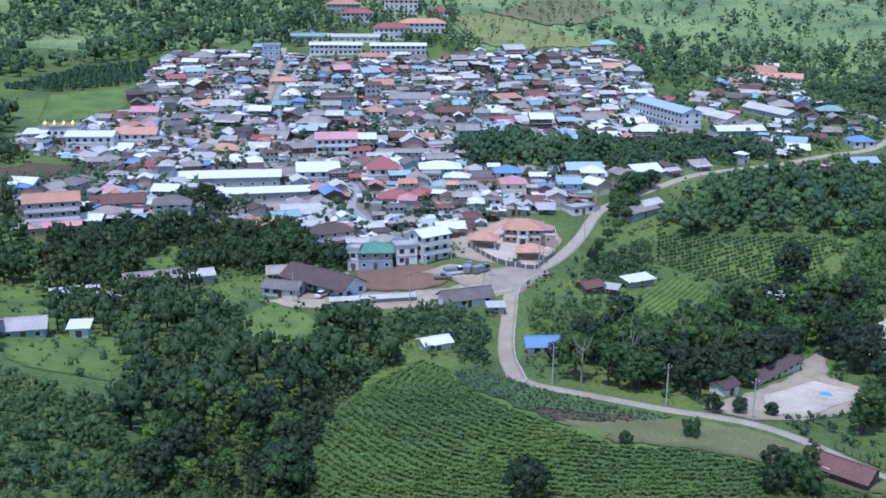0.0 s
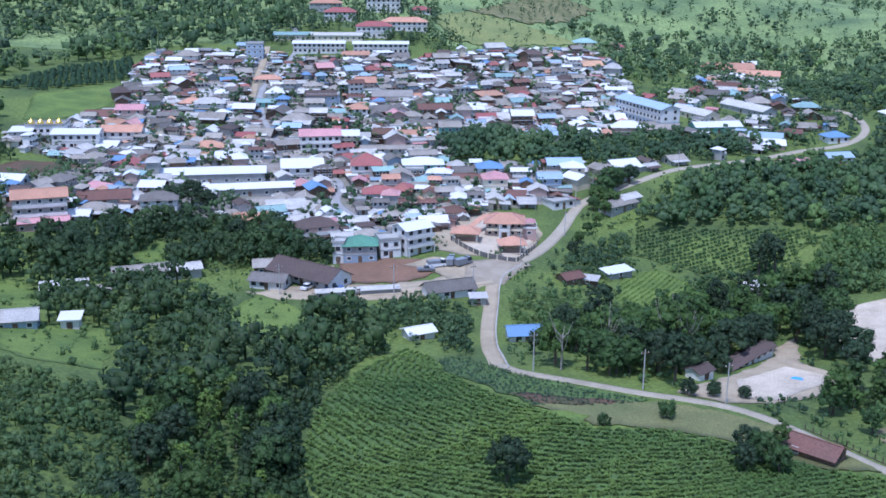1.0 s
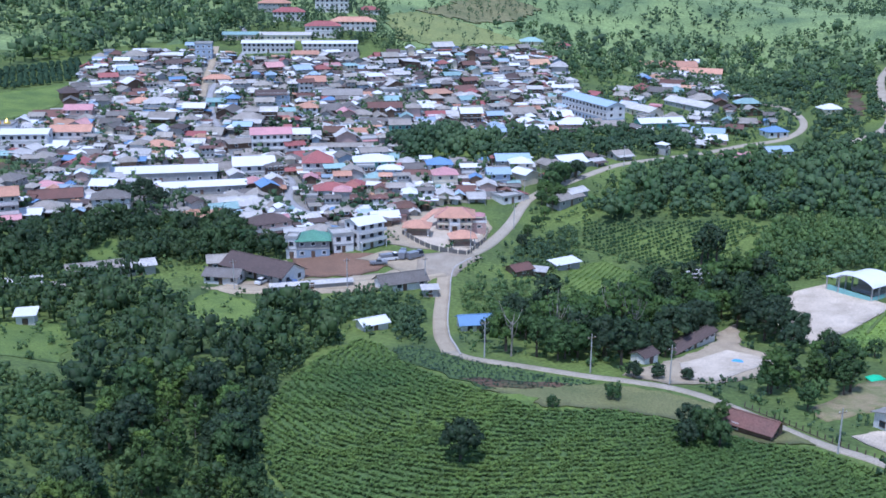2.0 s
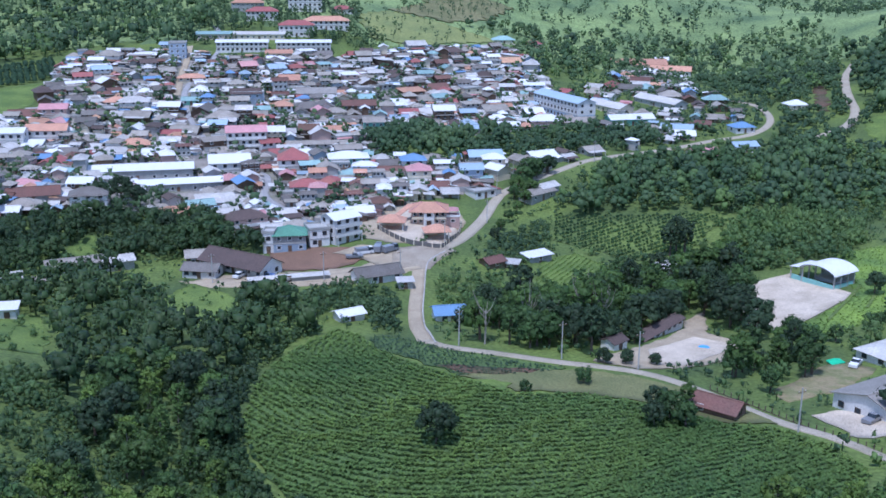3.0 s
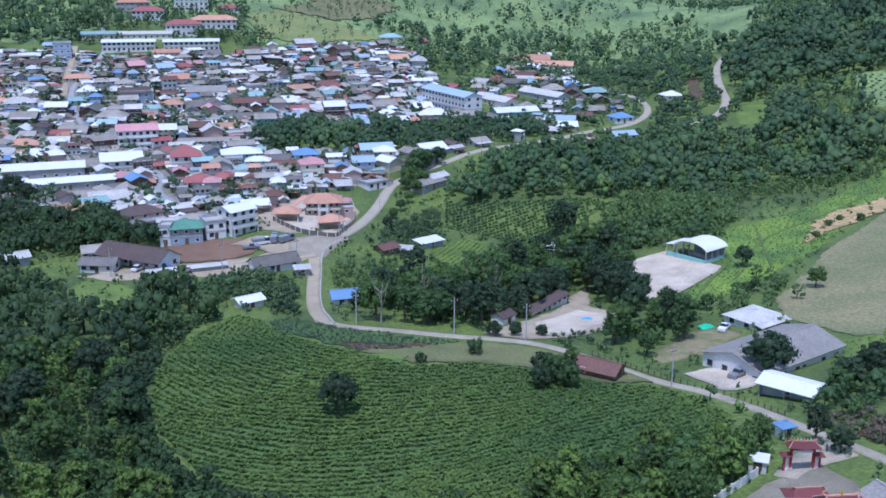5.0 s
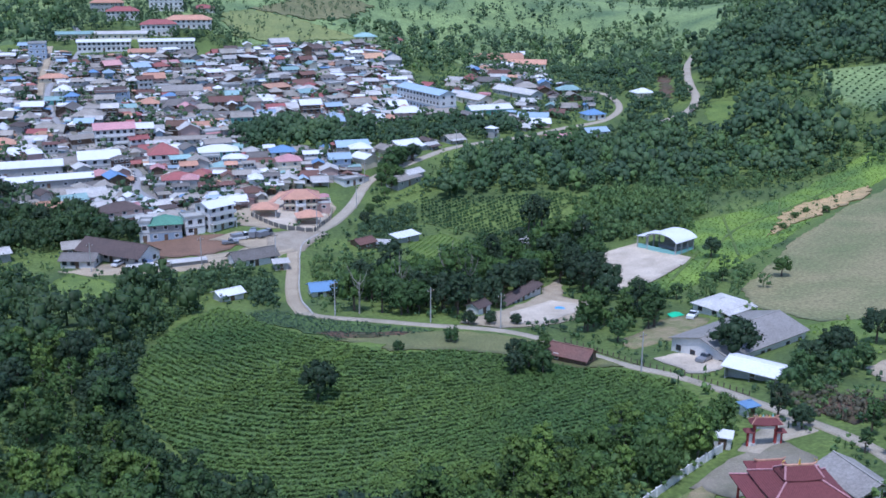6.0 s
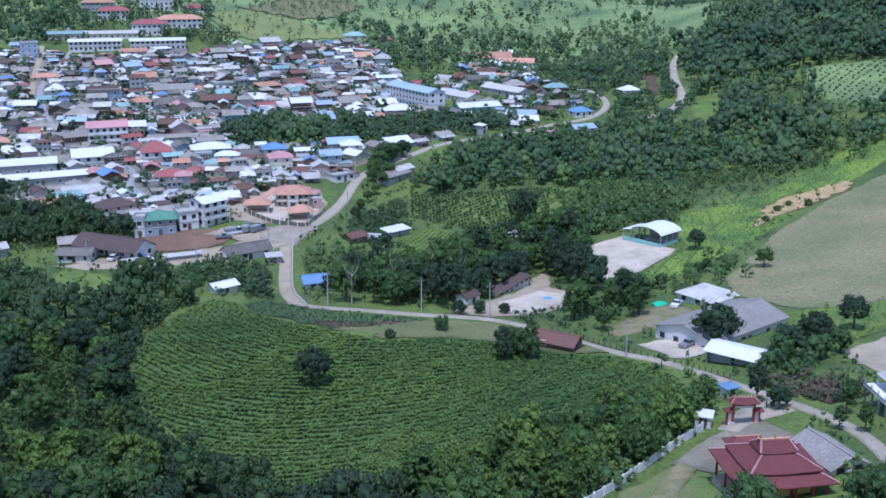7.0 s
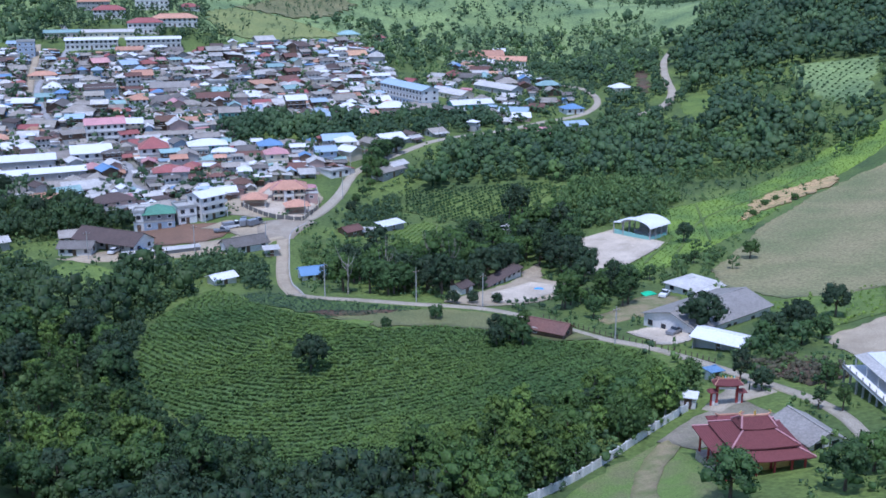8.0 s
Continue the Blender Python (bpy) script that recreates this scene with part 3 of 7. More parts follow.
def trunk_mesh(name, seed, h, r, m="bark", limbs=5, reach=2.0):
    rnd = random.Random(seed)
    g = Geo()
    bend = rnd.uniform(-0.3, 0.3)
    g.tube([(0, 0, -0.8), (bend * 0.3, 0, h * 0.3), (bend, bend * 0.5, h * 0.65), (bend * 1.2, bend, h)], [r * 1.3, r, r * 0.7, r * 0.3])
    for k in range(limbs):
        a = 2 * math.pi * k / limbs + rnd.uniform(-0.4, 0.4)
        z0 = h * rnd.uniform(0.4, 0.75)
        L = reach * rnd.uniform(0.7, 1.2)
        g.tube([(bend * 0.8, bend * 0.4, z0), (bend + math.cos(a) * L * 0.5, math.sin(a) * L * 0.5, z0 + L * 0.35), (bend + math.cos(a) * L, math.sin(a) * L, z0 + L * 0.8)],
               [r * 0.5, r * 0.35, r * 0.12], sides=5)
    return g.mesh(name, [m])


# kind: trunk and crown of each variant
TREES = {
    "round": [(trunk_mesh("trunk", 10 + k, 4.6, 0.22), crown_mesh("crown", ("leaf", "leaf", "leaf_dark", "leaf_light")[k], 20 + k, 42, 36, 3.1, 3.0, 4.1, 0.32, 0.31)) for k in range(4)],
    "tall": [(trunk_mesh("trunk", 30 + k, 8.0, 0.24), crown_mesh("crown", ("leaf", "leaf_dark", "leaf_light")[k], 40 + k, 42, 36, 2.4, 4.6, 6.0, 0.32, 0.34)) for k in range(3)],
    "feathery": [(trunk_mesh("trunk", 70 + k, 6.0, 0.12, "pale_bark", 4, 1.2), crown_mesh("crown", ("leaf_bright", "leaf_light", "leaf_bright")[k], 80 + k, 44, 34, 1.8, 3.9, 4.6, 0.30, 0.28, 0.8)) for k in range(3)],
    "bamboo": [(trunk_mesh("trunk", 75 + k, 5.0, 0.1, "pale_bark", 6, 1.6), crown_mesh("crown", ("leaf_light", "leaf_bright", "leaf_light")[k], 85 + k, 46, 34, 2.5, 3.2, 3.6, 0.32, 0.24, 1.0)) for k in range(3)],
    "shrub": [(trunk_mesh("trunk", 50 + k, 1.6, 0.09, limbs=4, reach=0.7), crown_mesh("crown", ("leaf", "leaf_light", "leaf_dark")[k], 60 + k, 22, 34, 1.5, 1.25, 1.25, 0.25, 0.34)) for k in range(3)],
}
tree_rnd = random.Random(77)


def tree(kind, x, y, size=1.0, label="broad-leaved green tree with a dense rounded crown", variant=None, group=""):
    t, c = TREES[kind][variant if variant is not None else tree_rnd.randrange(len(TREES[kind]))]
    e = new("shrub" if kind == "shrub" else "tree")
    e.empty_display_size = 0.5
    s = size * tree_rnd.uniform(0.9, 1.12)
    e.matrix_basis = pose(x, y, gz(x, y) - 0.05, 0, 0, tree_rnd.uniform(0, 360)) @ Matrix.Diagonal((s * tree_rnd.uniform(0.9, 1.15), s * tree_rnd.uniform(0.9, 1.15), s, 1))
    tagged(e, label, "shrub" if kind == "shrub" else "tree", group)
    for nm, me in (("trunk", t), ("crown", c)):
        o = new(nm, me)
        o.parent = e
    return e


def woods(name, places, m, label, seed, size=(2.4, 3.6), clumps=9, leaves=18, leaf=0.8, tall=1.0, stem=0.9, smooth=False):
    """Far trees that nobody could count, joined into one."""
    rnd = random.Random(seed)
    kinds = []
    for k in range(6):
        V, F, N = leaf_ball(rnd, max(3, clumps), leaves, 1.0, 0.95 * tall, 0.75 * tall, leaf / 4.2, 0.5 if clumps < 7 else 0.42, 2 if smooth else 1)
        n = len(V)
        t = 0.07
        legs = [(t * cx, t * cy, zz) for zz in (-1.2, 0.7) for cx, cy in ((1, 0), (-0.5, 0.87), (-0.5, -0.87))]
        V = np.concatenate([V, legs])
        N = np.concatenate([N, [(1, 0, 0), (-0.5, 0.87, 0), (-0.5, -0.87, 0)] * 2])
        F = np.concatenate([F, [(n + i, n + (i + 1) % 3, n + 3 + (i + 1) % 3, n + 3 + i) for i in range(3)]])
        kinds.append((V, F, N))
    VV, FF, NN, TT, n = [], [], [], [], 0
    P = np.array(places, float)
    Z = height(P[:, 0], P[:, 1])
    for (x, y), z in zip(places, Z):
        V, F, N = kinds[rnd.randrange(6)]
        r = size[0] + (size[1] - size[0]) * rnd.random() ** 1.6
        a = rnd.uniform(0, 6.28)
        ca, sa = math.cos(a), math.sin(a)
        h = r * rnd.uniform(0.8, 1.35)
        lx = rnd.uniform(0.85, 1.2)
        VV.append(np.column_stack([(V[:, 0] * lx * ca - V[:, 1] * sa) * r + x, (V[:, 0] * lx * sa + V[:, 1] * ca) * r + y, V[:, 2] * h + z + stem * r / 3]))
        NN.append(np.column_stack([N[:, 0] * ca - N[:, 1] * sa, N[:, 0] * sa + N[:, 1] * ca, N[:, 2]]))
        patchy = 0.5 + 0.5 * noise.noise(Vector((x * 0.035, y * 0.035, 4.2)))
        TT.append(np.full(len(V), min(1.0, max(0.0, 0.55 * patchy + 0.45 * rnd.random()))))
        FF.append(F + n)
        n += len(V)
    ob = new(name, shade_of(rounded(fast_mesh(name, np.concatenate(VV), np.concatenate(FF), m), np.concatenate(NN)), np.concatenate(TT)))
    return tagged(ob, label, "trees", kind="stuff")


def scatter(poly, spacing, seed, avoid=(), jitter=0.45, roads=()):
    """Places in a polygon of the plan, at a loose spacing, outside of others."""
    rnd = random.Random(seed)
    xs, ys = [p[0] for p in poly], [p[1] for p in poly]
    out = []
    row = 0
    y = min(ys)
    while y < max(ys):
        x = min(xs) + (spacing / 2 if row % 2 else 0)
        while x < max(xs):
            out.append((x + rnd.uniform(-jitter, jitter) * spacing, y + rnd.uniform(-jitter, jitter) * spacing))
            x += spacing
        y += spacing * 0.87
        row += 1
    P = np.array(out)
    ok = inside(P[:, 0], P[:, 1], list(poly))
    for a in avoid:
        ok &= ~inside(P[:, 0], P[:, 1], list(a))
    for line, w in roads:
        L = np.array([(p.x, p.y) for p in smooth_line([(q[0], q[1], 0) for q in line], 3.0)])
        d = np.min(np.hypot(P[:, None, 0] - L[None, :, 0], P[:, None, 1] - L[None, :, 1]), 1)
        ok &= d > w
    return [tuple(p) for p in P[ok]]


# ---------------------------------------------------------------- houses
house_rnd = random.Random(5)
WORD = {"grey": "grey", "slate": "slate grey", "darkgrey": "dark grey", "brown": "brown", "rust": "rusty red-brown", "white": "white", "silver": "silvery", "blue": "blue", "paleblue": "pale blue",
        "teal": "teal", "orange": "orange", "red": "dark red", "pink": "pinkish red", "maroon": "maroon", "green": "green"}
WALLWORD = {"wall_white": "white", "wall_cream": "cream", "wall_grey": "grey concrete", "wall_pink": "pink", "wall_blue": "blue", "wall_green": "green", "wall_wood": "dark wooden", "wall_yellow": "yellow"}


def roof_geo(kind, w, d, z, rise, over=0.6, thick=0.14):
    """A roof over w by d with its eaves at z, the ridge along x."""
    g = Geo()
    X, Y = w / 2 + over, d / 2 + over
    ez = z - rise * over / (d / 2) if kind in ("gable", "hip") else z
    if kind == "gable":
        g.slab([(-X, -Y, ez), (X, -Y, ez), (X, 0, z + rise), (-X, 0, z + rise)], thick)
        g.slab([(-X, 0, z + rise), (X, 0, z + rise), (X, Y, ez), (-X, Y, ez)], thick)
        g.box(-X, -0.18, z + rise - 0.05, X, 0.18, z + rise + 0.07)
    elif kind == "hip":
        r = max(0.4, X - Y)
        a, b = (-r, 0, z + rise), (r, 0, z + rise)
        g.slab([(-X, -Y, ez), (X, -Y, ez), b, a], thick)
        g.slab([(X, Y, ez), (-X, Y, ez), a, b], thick)
        g.slab([(X, -Y, ez), (X, Y, ez), b], thick)
        g.slab([(-X, Y, ez), (-X, -Y, ez), a], thick)
        g.box(-r, -0.15, z + rise - 0.05, r, 0.15, z + rise + 0.08)
    elif kind == "shed":
        g.slab([(-X, -Y, z), (X, -Y, z), (X, Y, z + rise), (-X, Y, z + rise)], thick)
    elif kind == "flat":
        g.box(-X + over * 0.7, -Y + over * 0.7, z, X - over * 0.7, Y - over * 0.7, z + 0.2)
        for q in ((-X, -Y, X, -Y + 0.25), (-X, Y - 0.25, X, Y), (-X, -Y + 0.25, -X + 0.25, Y - 0.25), (X - 0.25, -Y + 0.25, X, Y - 0.25)):
            k = 1 - over * 0.7 / max(X, Y)
            g.box(q[0] * k, q[1] * k, z + 0.2, q[2] * k, q[3] * k, z + 0.85)
    return g


def window(parent, x, y, z, w, h, face, frame_mat="frame_white", pane="glass"):
    """A framed window in a wall: face is the wall's outward side, one of -y, +x, -x, +y."""
    g = Geo()
    t, X = 0.1, w / 2
    ring = lambda k, y: [(-X + k, y, k), (X - k, y, k), (X - k, y, h - k), (-X + k, y, h - k)]
    g.v = ring(-0.06, 0.03) + ring(-0.06, -0.08) + ring(t, -0.08) + ring(t, -0.015)
    for r in range(3):
        for i in range(4):
            j = (i + 1) % 4
            g.f.append((4 * r + i, 4 * r + j, 4 * r + 4 + j, 4 * r + 4 + i))
            g.m.append(0)
    g.f.append((12, 13, 14, 15))
    g.m.append(1)
    key = (round(w, 1), round(h, 1), frame_mat, pane)
    if key not in WINDOWS:
        WINDOWS[key] = g.mesh("window", [frame_mat, pane])
    o = new("window", WINDOWS[key])
    o.parent = parent
    o.matrix_basis = pose(x, y, z, 0, 0, {"-y": 0, "+x": 90, "+y": 180, "-x": -90}[face])
    return o


WINDOWS = {}
FOOT = []  # places taken in the plan: x, y, reach


def house(x, y, rz, w, d, storeys=1, roof="gable", colour="grey", wall="wall_white", rise=None, sh=2.9, windows=3, name="house", label="", category="house", group="",
          lower="", balcony=False, porch=False, dz=0.0, side_windows=1, open_front=False, over=0.6, win=(1.2, 1.15), gable_wall=True, band=True, annex=None):
    """A house of boxes with a roof, windows, door; the front looks to -y before it is turned."""
    z0 = min(gz(x + a * w / 2, y + b * d / 2) for a in (-1, 0, 1) for b in (-1, 0, 1)) * 0.5 + gz(x, y) * 0.5 + dz
    FOOT.append((x, y, max(w, d) / 2 + 0.5))
    H = storeys * sh
    if rise is None:
        rise = {"gable": 0.21, "hip": 0.23, "shed": 0.12, "flat": 0.0}[roof] * d
    if not label:
        label = "%s %s house with %s %s roof" % ({1: "single-storey", 2: "two-storey", 3: "three-storey"}.get(storeys, "tall"), WALLWORD[wall], WORD.get(colour, "grey"),
                                                  {"gable": "gabled metal", "hip": "hipped", "shed": "sloping metal", "flat": "flat concrete"}[roof])
    e = base(name, x, y, z0, rz, label, category, group)
    X, Y = w / 2, d / 2
    g = Geo()
    t = 0.2
    g.box(-X, -Y + (1.6 if open_front else 0), -3.0, X, -Y + t + (1.6 if open_front else 0), H)
    g.box(-X, Y - t, -3.0, X, Y, H)
    g.box(-X, -Y + t, -3.0, -X + t, Y - t, H)
    g.box(X - t, -Y + t, -3.0, X, Y - t, H)
    if roof in ("gable",) and gable_wall:
        for s in (-1, 1):
            a = X * s
            b = (X - t) * s
            g.face([(a, -Y, H), (a, Y, H), (a, 0, H + rise - 0.15)] if s > 0 else [(a, Y, H), (a, -Y, H), (a, 0, H + rise - 0.15)])
    if roof == "shed":
        g.box(-X, Y - t, H, X, Y, H + rise - 0.15)
    part("wall", g, wall, e)
    part("roof", roof_geo(roof, w, d, H + (0.02 if roof != "shed" else 0.02), rise, over), "roof_" + colour if roof != "flat" else "wall_grey", e, WORD.get(colour, "grey") + " roof")
    if lower and storeys > 1:
        b = Geo()
        for q in ((-X - 0.03, -Y - 0.03, X + 0.03, -Y), (X, -Y, X + 0.03, Y), (-X - 0.03, -Y, -X, Y)):
            b.box(q[0], q[1], -0.3, q[2], q[3], sh - 0.1)
        part("lower_wall", b, lower, e)
    off = -Y + (1.6 if open_front else 0) - (0.03 if lower and storeys > 1 else 0)
    for s in range(storeys):
        zb = s * sh + 0.95
        for k in range(windows):
            xx = -X + w * (k + 0.5) / windows
            if s == 0 and k == windows // 2 and windows > 1:
                continue
            window(e, xx, off if s == 0 else (-Y if not open_front else off), zb, win[0], win[1], "-y", "frame_white" if wall != "wall_white" else "frame_dark")
        for k in range(side_windows):
            yy = -Y + d * (k + 0.5) / side_windows
            sx = 0.03 if (lower and storeys > 1 and s == 0) else 0.0
            window(e, X + sx, yy, zb, win[0], win[1], "+x", "frame_dark")
            if x > 60 or side_windows > 1:
                window(e, -X - sx, yy, zb, win[0], win[1], "-x", "frame_dark")
    dg = Geo()
    dg.box(-0.55, off - 0.06, -0.1, 0.55, off + 0.02, 2.1)
    dg.box(0.36, off - 0.12, 0.95, 0.44, off - 0.06, 1.1, 1)
    part("door", dg, ["wall_wood", "frame_dark"], e)
    if band and storeys > 1:
        for s in range(1, storeys):
            part("ledge", Geo().box(-X - 0.12, -Y - 0.12, s * sh - 0.18, X + 0.12, -Y, s * sh + 0.06), "wall_grey", e)
    if balcony and storeys > 1:
        for s in range(1, storeys):
            b, zz = Geo(), s * sh - 0.15
            prof = [(-Y - 0.13, zz), (-Y - 1.4, zz), (-Y - 1.4, zz + 1.05), (-Y - 1.28, zz + 1.05), (-Y - 1.28, zz + 0.17), (-Y - 0.13, zz + 0.17)]
            n = len(prof)
            b.v = [(x_, p[0], p[1]) for x_ in (-X, X) for p in prof]
            b.f = [tuple(range(n)), tuple(range(2 * n - 1, n - 1, -1))] + [(i, n + i, n + (i + 1) % n, (i + 1) % n) for i in range(n)]
            b.m = [0] * len(b.f)
            part("balcony", b, "wall_white" if wall != "wall_wood" else "wall_wood", e)
        for k in (-1, 1):
            part("post", Geo().box(k * (X - 0.15) - 0.12, -Y - 1.4, -1.5, k * (X - 0.15) + 0.12, -Y - 1.2, sh - 0.15), "wall_white", e)
    if annex:
        sx, aw, ad, ah, other = annex
        x0, x1 = (X, X + aw) if sx > 0 else (-X - aw, -X)
        part("annex_wall", Geo().box(x0, -Y + 0.6, -2.5, x1, -Y + 0.6 + ad, ah), wall, e)
        q = Geo()
        hi, lo_ = (x0, x1 + 0.4) if sx > 0 else (x1, x0 - 0.4)
        c4 = [(hi, -Y + 0.2, ah + 0.55), (lo_, -Y + 0.2, ah + 0.05), (lo_, -Y + 1.0 + ad, ah + 0.05), (hi, -Y + 1.0 + ad, ah + 0.55)]
        part("annex_roof", q.slab(c4 if sx > 0 else c4[::-1], 0.1), "roof_" + other, e)
    if porch or open_front:
        q = Geo()
        py = -Y - (2.4 if porch else 0)
        if porch:
            q.slab([(-X - 0.2, py, sh * 0.78), (X + 0.2, py, sh * 0.78), (X + 0.2, -Y, sh * 0.97), (-X - 0.2, -Y, sh * 0.97)], 0.1)
            part("porch_roof", q, "roof_" + house_rnd.choice(["grey", "silver", colour, "brown"]), e)
        n = max(2, int(w / 4) + 1)
        for k in range(n):
            xx = -X + 0.1 + (w - 0.2) * k / (n - 1)
            part("post", Geo().box(xx - 0.09, py + 0.1, -1.5, xx + 0.09, py + 0.28, sh * 0.78 if porch else H), "wall_grey", e)
    return e


FAR = Geo()
FAR_MATS = []


def far_slot(m):
    if m not in FAR_MATS:
        FAR_MATS.append(m)
    return FAR_MATS.index(m)


def far_house(x, y, rz, w, d, storeys, roof, colour, wall, sh=2.8, windows=3, annex=None, awning=""):
    """A house of the dense far quarter, joined with its neighbours."""
    FOOT.append((x, y, max(w, d) / 2 + 0.3))
    z0, H, X, Y = gz(x, y), storeys * sh, w / 2, d / 2
    rise = {"gable": 0.24, "hip": 0.26, "shed": 0.12, "flat": 0.0}[roof] * d
    g = roof_geo(roof, w, d, H + 0.02, rise, 0.95)
    g.m = [far_slot("roof_" + colour if roof != "flat" else "wall_grey")] * len(g.f)
    g.box(-X, -Y, -3, X, Y, H, far_slot(wall))
    if roof == "gable":
        for s in (-1, 1):
            g.face([(X * s, -Y * s, H), (X * s, Y * s, H), (X * s, 0, H + rise - 0.15)], far_slot(wall))
    for s in range(storeys):
        for k in range(windows):
            xx = -X + w * (k + 0.5) / windows
            if s == 0 and k == 0:
                g.box(xx - 0.5, -Y - 0.05, 0, xx + 0.5, -Y + 0.02, 2.1, far_slot("wall_wood"))
                continue
            g.box(xx - 0.65, -Y - 0.08, s * sh + 0.9, xx + 0.65, -Y + 0.02, s * sh + 1.05, far_slot("frame_white"))
            g.box(xx - 0.55, -Y - 0.04, s * sh + 1.05, xx + 0.55, -Y + 0.02, s * sh + 2.1, far_slot("glass"))
        g.box(X - 0.02, -0.55, s * sh + 1.0, X + 0.04, 0.55, s * sh + 2.05, far_slot("glass"))
        if s:
            g.box(-X, -Y - 1.0, s * sh - 0.1, X, -Y + 0.02, s * sh + 0.05, far_slot("wall_grey"))
    if awning:
        g.slab([(-X, -Y - 1.9, 1.95), (X * 0.8, -Y - 1.9, 1.95), (X * 0.8, -Y + 0.05, 2.45), (-X, -Y + 0.05, 2.45)], 0.08, far_slot("roof_" + awning))
    if annex:
        sx, aw, ad, ah, other = annex
        x0, x1 = (X, X + aw) if sx > 0 else (-X - aw, -X)
        g.box(x0, -Y + 0.5, -2.5, x1, -Y + 0.5 + ad, ah, far_slot(wall))
        hi, lo_ = (x0, x1 + 0.5) if sx > 0 else (x1, x0 - 0.5)
        c4 = [(hi, -Y, ah + 0.6), (lo_, -Y, ah + 0.05), (lo_, -Y + 1.0 + ad, ah + 0.05), (hi, -Y + 1.0 + ad, ah + 0.6)]
        g.slab(c4 if sx > 0 else c4[::-1], 0.1, far_slot("roof_" + other))
    m = pose(x, y, z0, 0, 0, rz)
    n = len(FAR.v)
    FAR.v.extend(tuple(m @ Vector(p)) for p in g.v)
    FAR.f.extend(tuple(n + i for i in f) for f in g.f)
    FAR.m.extend(g.m)

# ---------------------------------------------------------------- landmark buildings of the village
H = house
H(-42.6, 424, 8, 16, 9, 3, "gable", "pink", "wall_white", windows=6, side_windows=2, sh=3.0, label="white four-storey building with pink gabled roof and balconies", balcony=True)
H(11, 453, 2, 9, 8, 2, "gable", "grey", "wall_green", windows=3, label="turquoise green two-storey house with grey roof")
H(-49, 499, 8, 14, 9, 2, "gable", "brown", "wall_blue", windows=4, side_windows=2, label="pale blue two-storey house with brown roof")
H(-79, 380, 8, 40, 11, 1, "gable", "white", "wall_grey", sh=4.2, windows=10, side_windows=2, rise=1.4, name="warehouse", category="warehouse", label="long low warehouse with bright white metal roof")
H(-62, 363, 11, 31, 8, 1, "gable", "white", "wall_grey", sh=3.4, windows=8, rise=1.1, name="warehouse", category="warehouse", label="long narrow shed with white metal roof")
H(-46, 388, 8, 15, 12, 2, "gable", "white", "wall_white", windows=4, side_windows=2, rise=2.2, name="warehouse", category="warehouse", label="white two-storey hall with white gabled roof")
H(-117, 311, 18, 15.5, 8.5, 3, "gable", "orange", "wall_grey", windows=5, side_windows=2, sh=2.8, lower="wall_pink", balcony=True, label="three-storey building with salmon roof and open galleries")
H(-114.5, 304, 18, 15, 5, 1, "shed", "pink", "wall_pink", windows=4, sh=3.0, label="low annex with pinkish red sloping roof")
H(-56.5, 323, 6, 14, 8, 1, "hip", "orange", "wall_cream", windows=4, label="low cream house with orange hipped roof")
H(-3.5, 294, 35, 9, 7.5, 3, "gable", "white", "wall_white", windows=3, side_windows=2, sh=2.6, rise=1.3, balcony=True, label="three-storey white house with white roof and balconies")
H(-10.5, 291.5, 15, 6, 7, 2, "flat", "white", "wall_white", windows=2, sh=2.6, label="white two-storey house with flat terrace roof")
H(-18.6, 289, 4, 9.5, 8, 2, "hip", "green", "wall_grey", windows=3, side_windows=2, lower="wall_blue", sh=2.7, label="two-storey house with green hipped roof and dark blue ground floor")
H(-24.3, 287.5, -6, 3.2, 5, 2, "flat", "white", "wall_white", windows=1, sh=3.0, label="narrow white annex with flat roof")
H(-31.5, 271.5, -36, 22, 9.5, 1, "gable", "brown", "wall_white", windows=6, side_windows=2, sh=3.0, rise=2.6, name="barn", category="barn", open_front=True, label="long low barn with dark brown metal roof")
H(-41.5, 267.5, -14, 9.5, 6, 1, "gable", "darkgrey", "wall_white", windows=4, side_windows=1, sh=2.5, label="small white house with weathered grey roof")
H(-44, 279, 10, 7, 6, 1, "gable", "grey", "wall_wood", windows=2, label="small wooden house with grey roof among trees")
H(-17.5, 260.6, 11, 22, 2.2, 1, "shed", "silver", "wall_grey", windows=1, sh=1.5, rise=0.3, side_windows=0, name="market_shed", category="shed", label="long narrow roadside shelter with pale metal roof", over=0.3)
H(6.4, 261.5, 21, 13, 6, 1, "gable", "darkgrey", "wall_white", windows=4, sh=2.5, rise=1.8, label="low white building with dark grey tiled roof")
H(14.0, 256.3, 5, 3.8, 3, 1, "shed", "silver", "wall_grey", windows=1, side_windows=0, sh=2.2, name="shed", category="shed", label="small shed with pale metal roof")
H(-1.4, 229.4, 26, 6.4, 4.6, 1, "gable", "white", "wall_white", windows=2, sh=2.2, rise=0.8, name="hut", category="hut", label="small white hut with white metal roof on the crop hill")
H(24.0, 230.5, 6, 8.5, 6, 1, "gable", "blue", "wall_white", windows=2, sh=2.7, label="small white house with bright blue roof")
H(56.5, 291, 28, 8.5, 4, 1, "shed", "white", "wall_grey", windows=1, sh=2.3, rise=0.6, name="shed", category="shed", label="open shed with white metal roof in the vegetable plot")
H(41.0, 279, 30, 6, 5, 1, "gable", "rust", "wall_wood", windows=1, sh=2.2, name="shed", category="shed", label="ramshackle wooden shed with rusty roof")
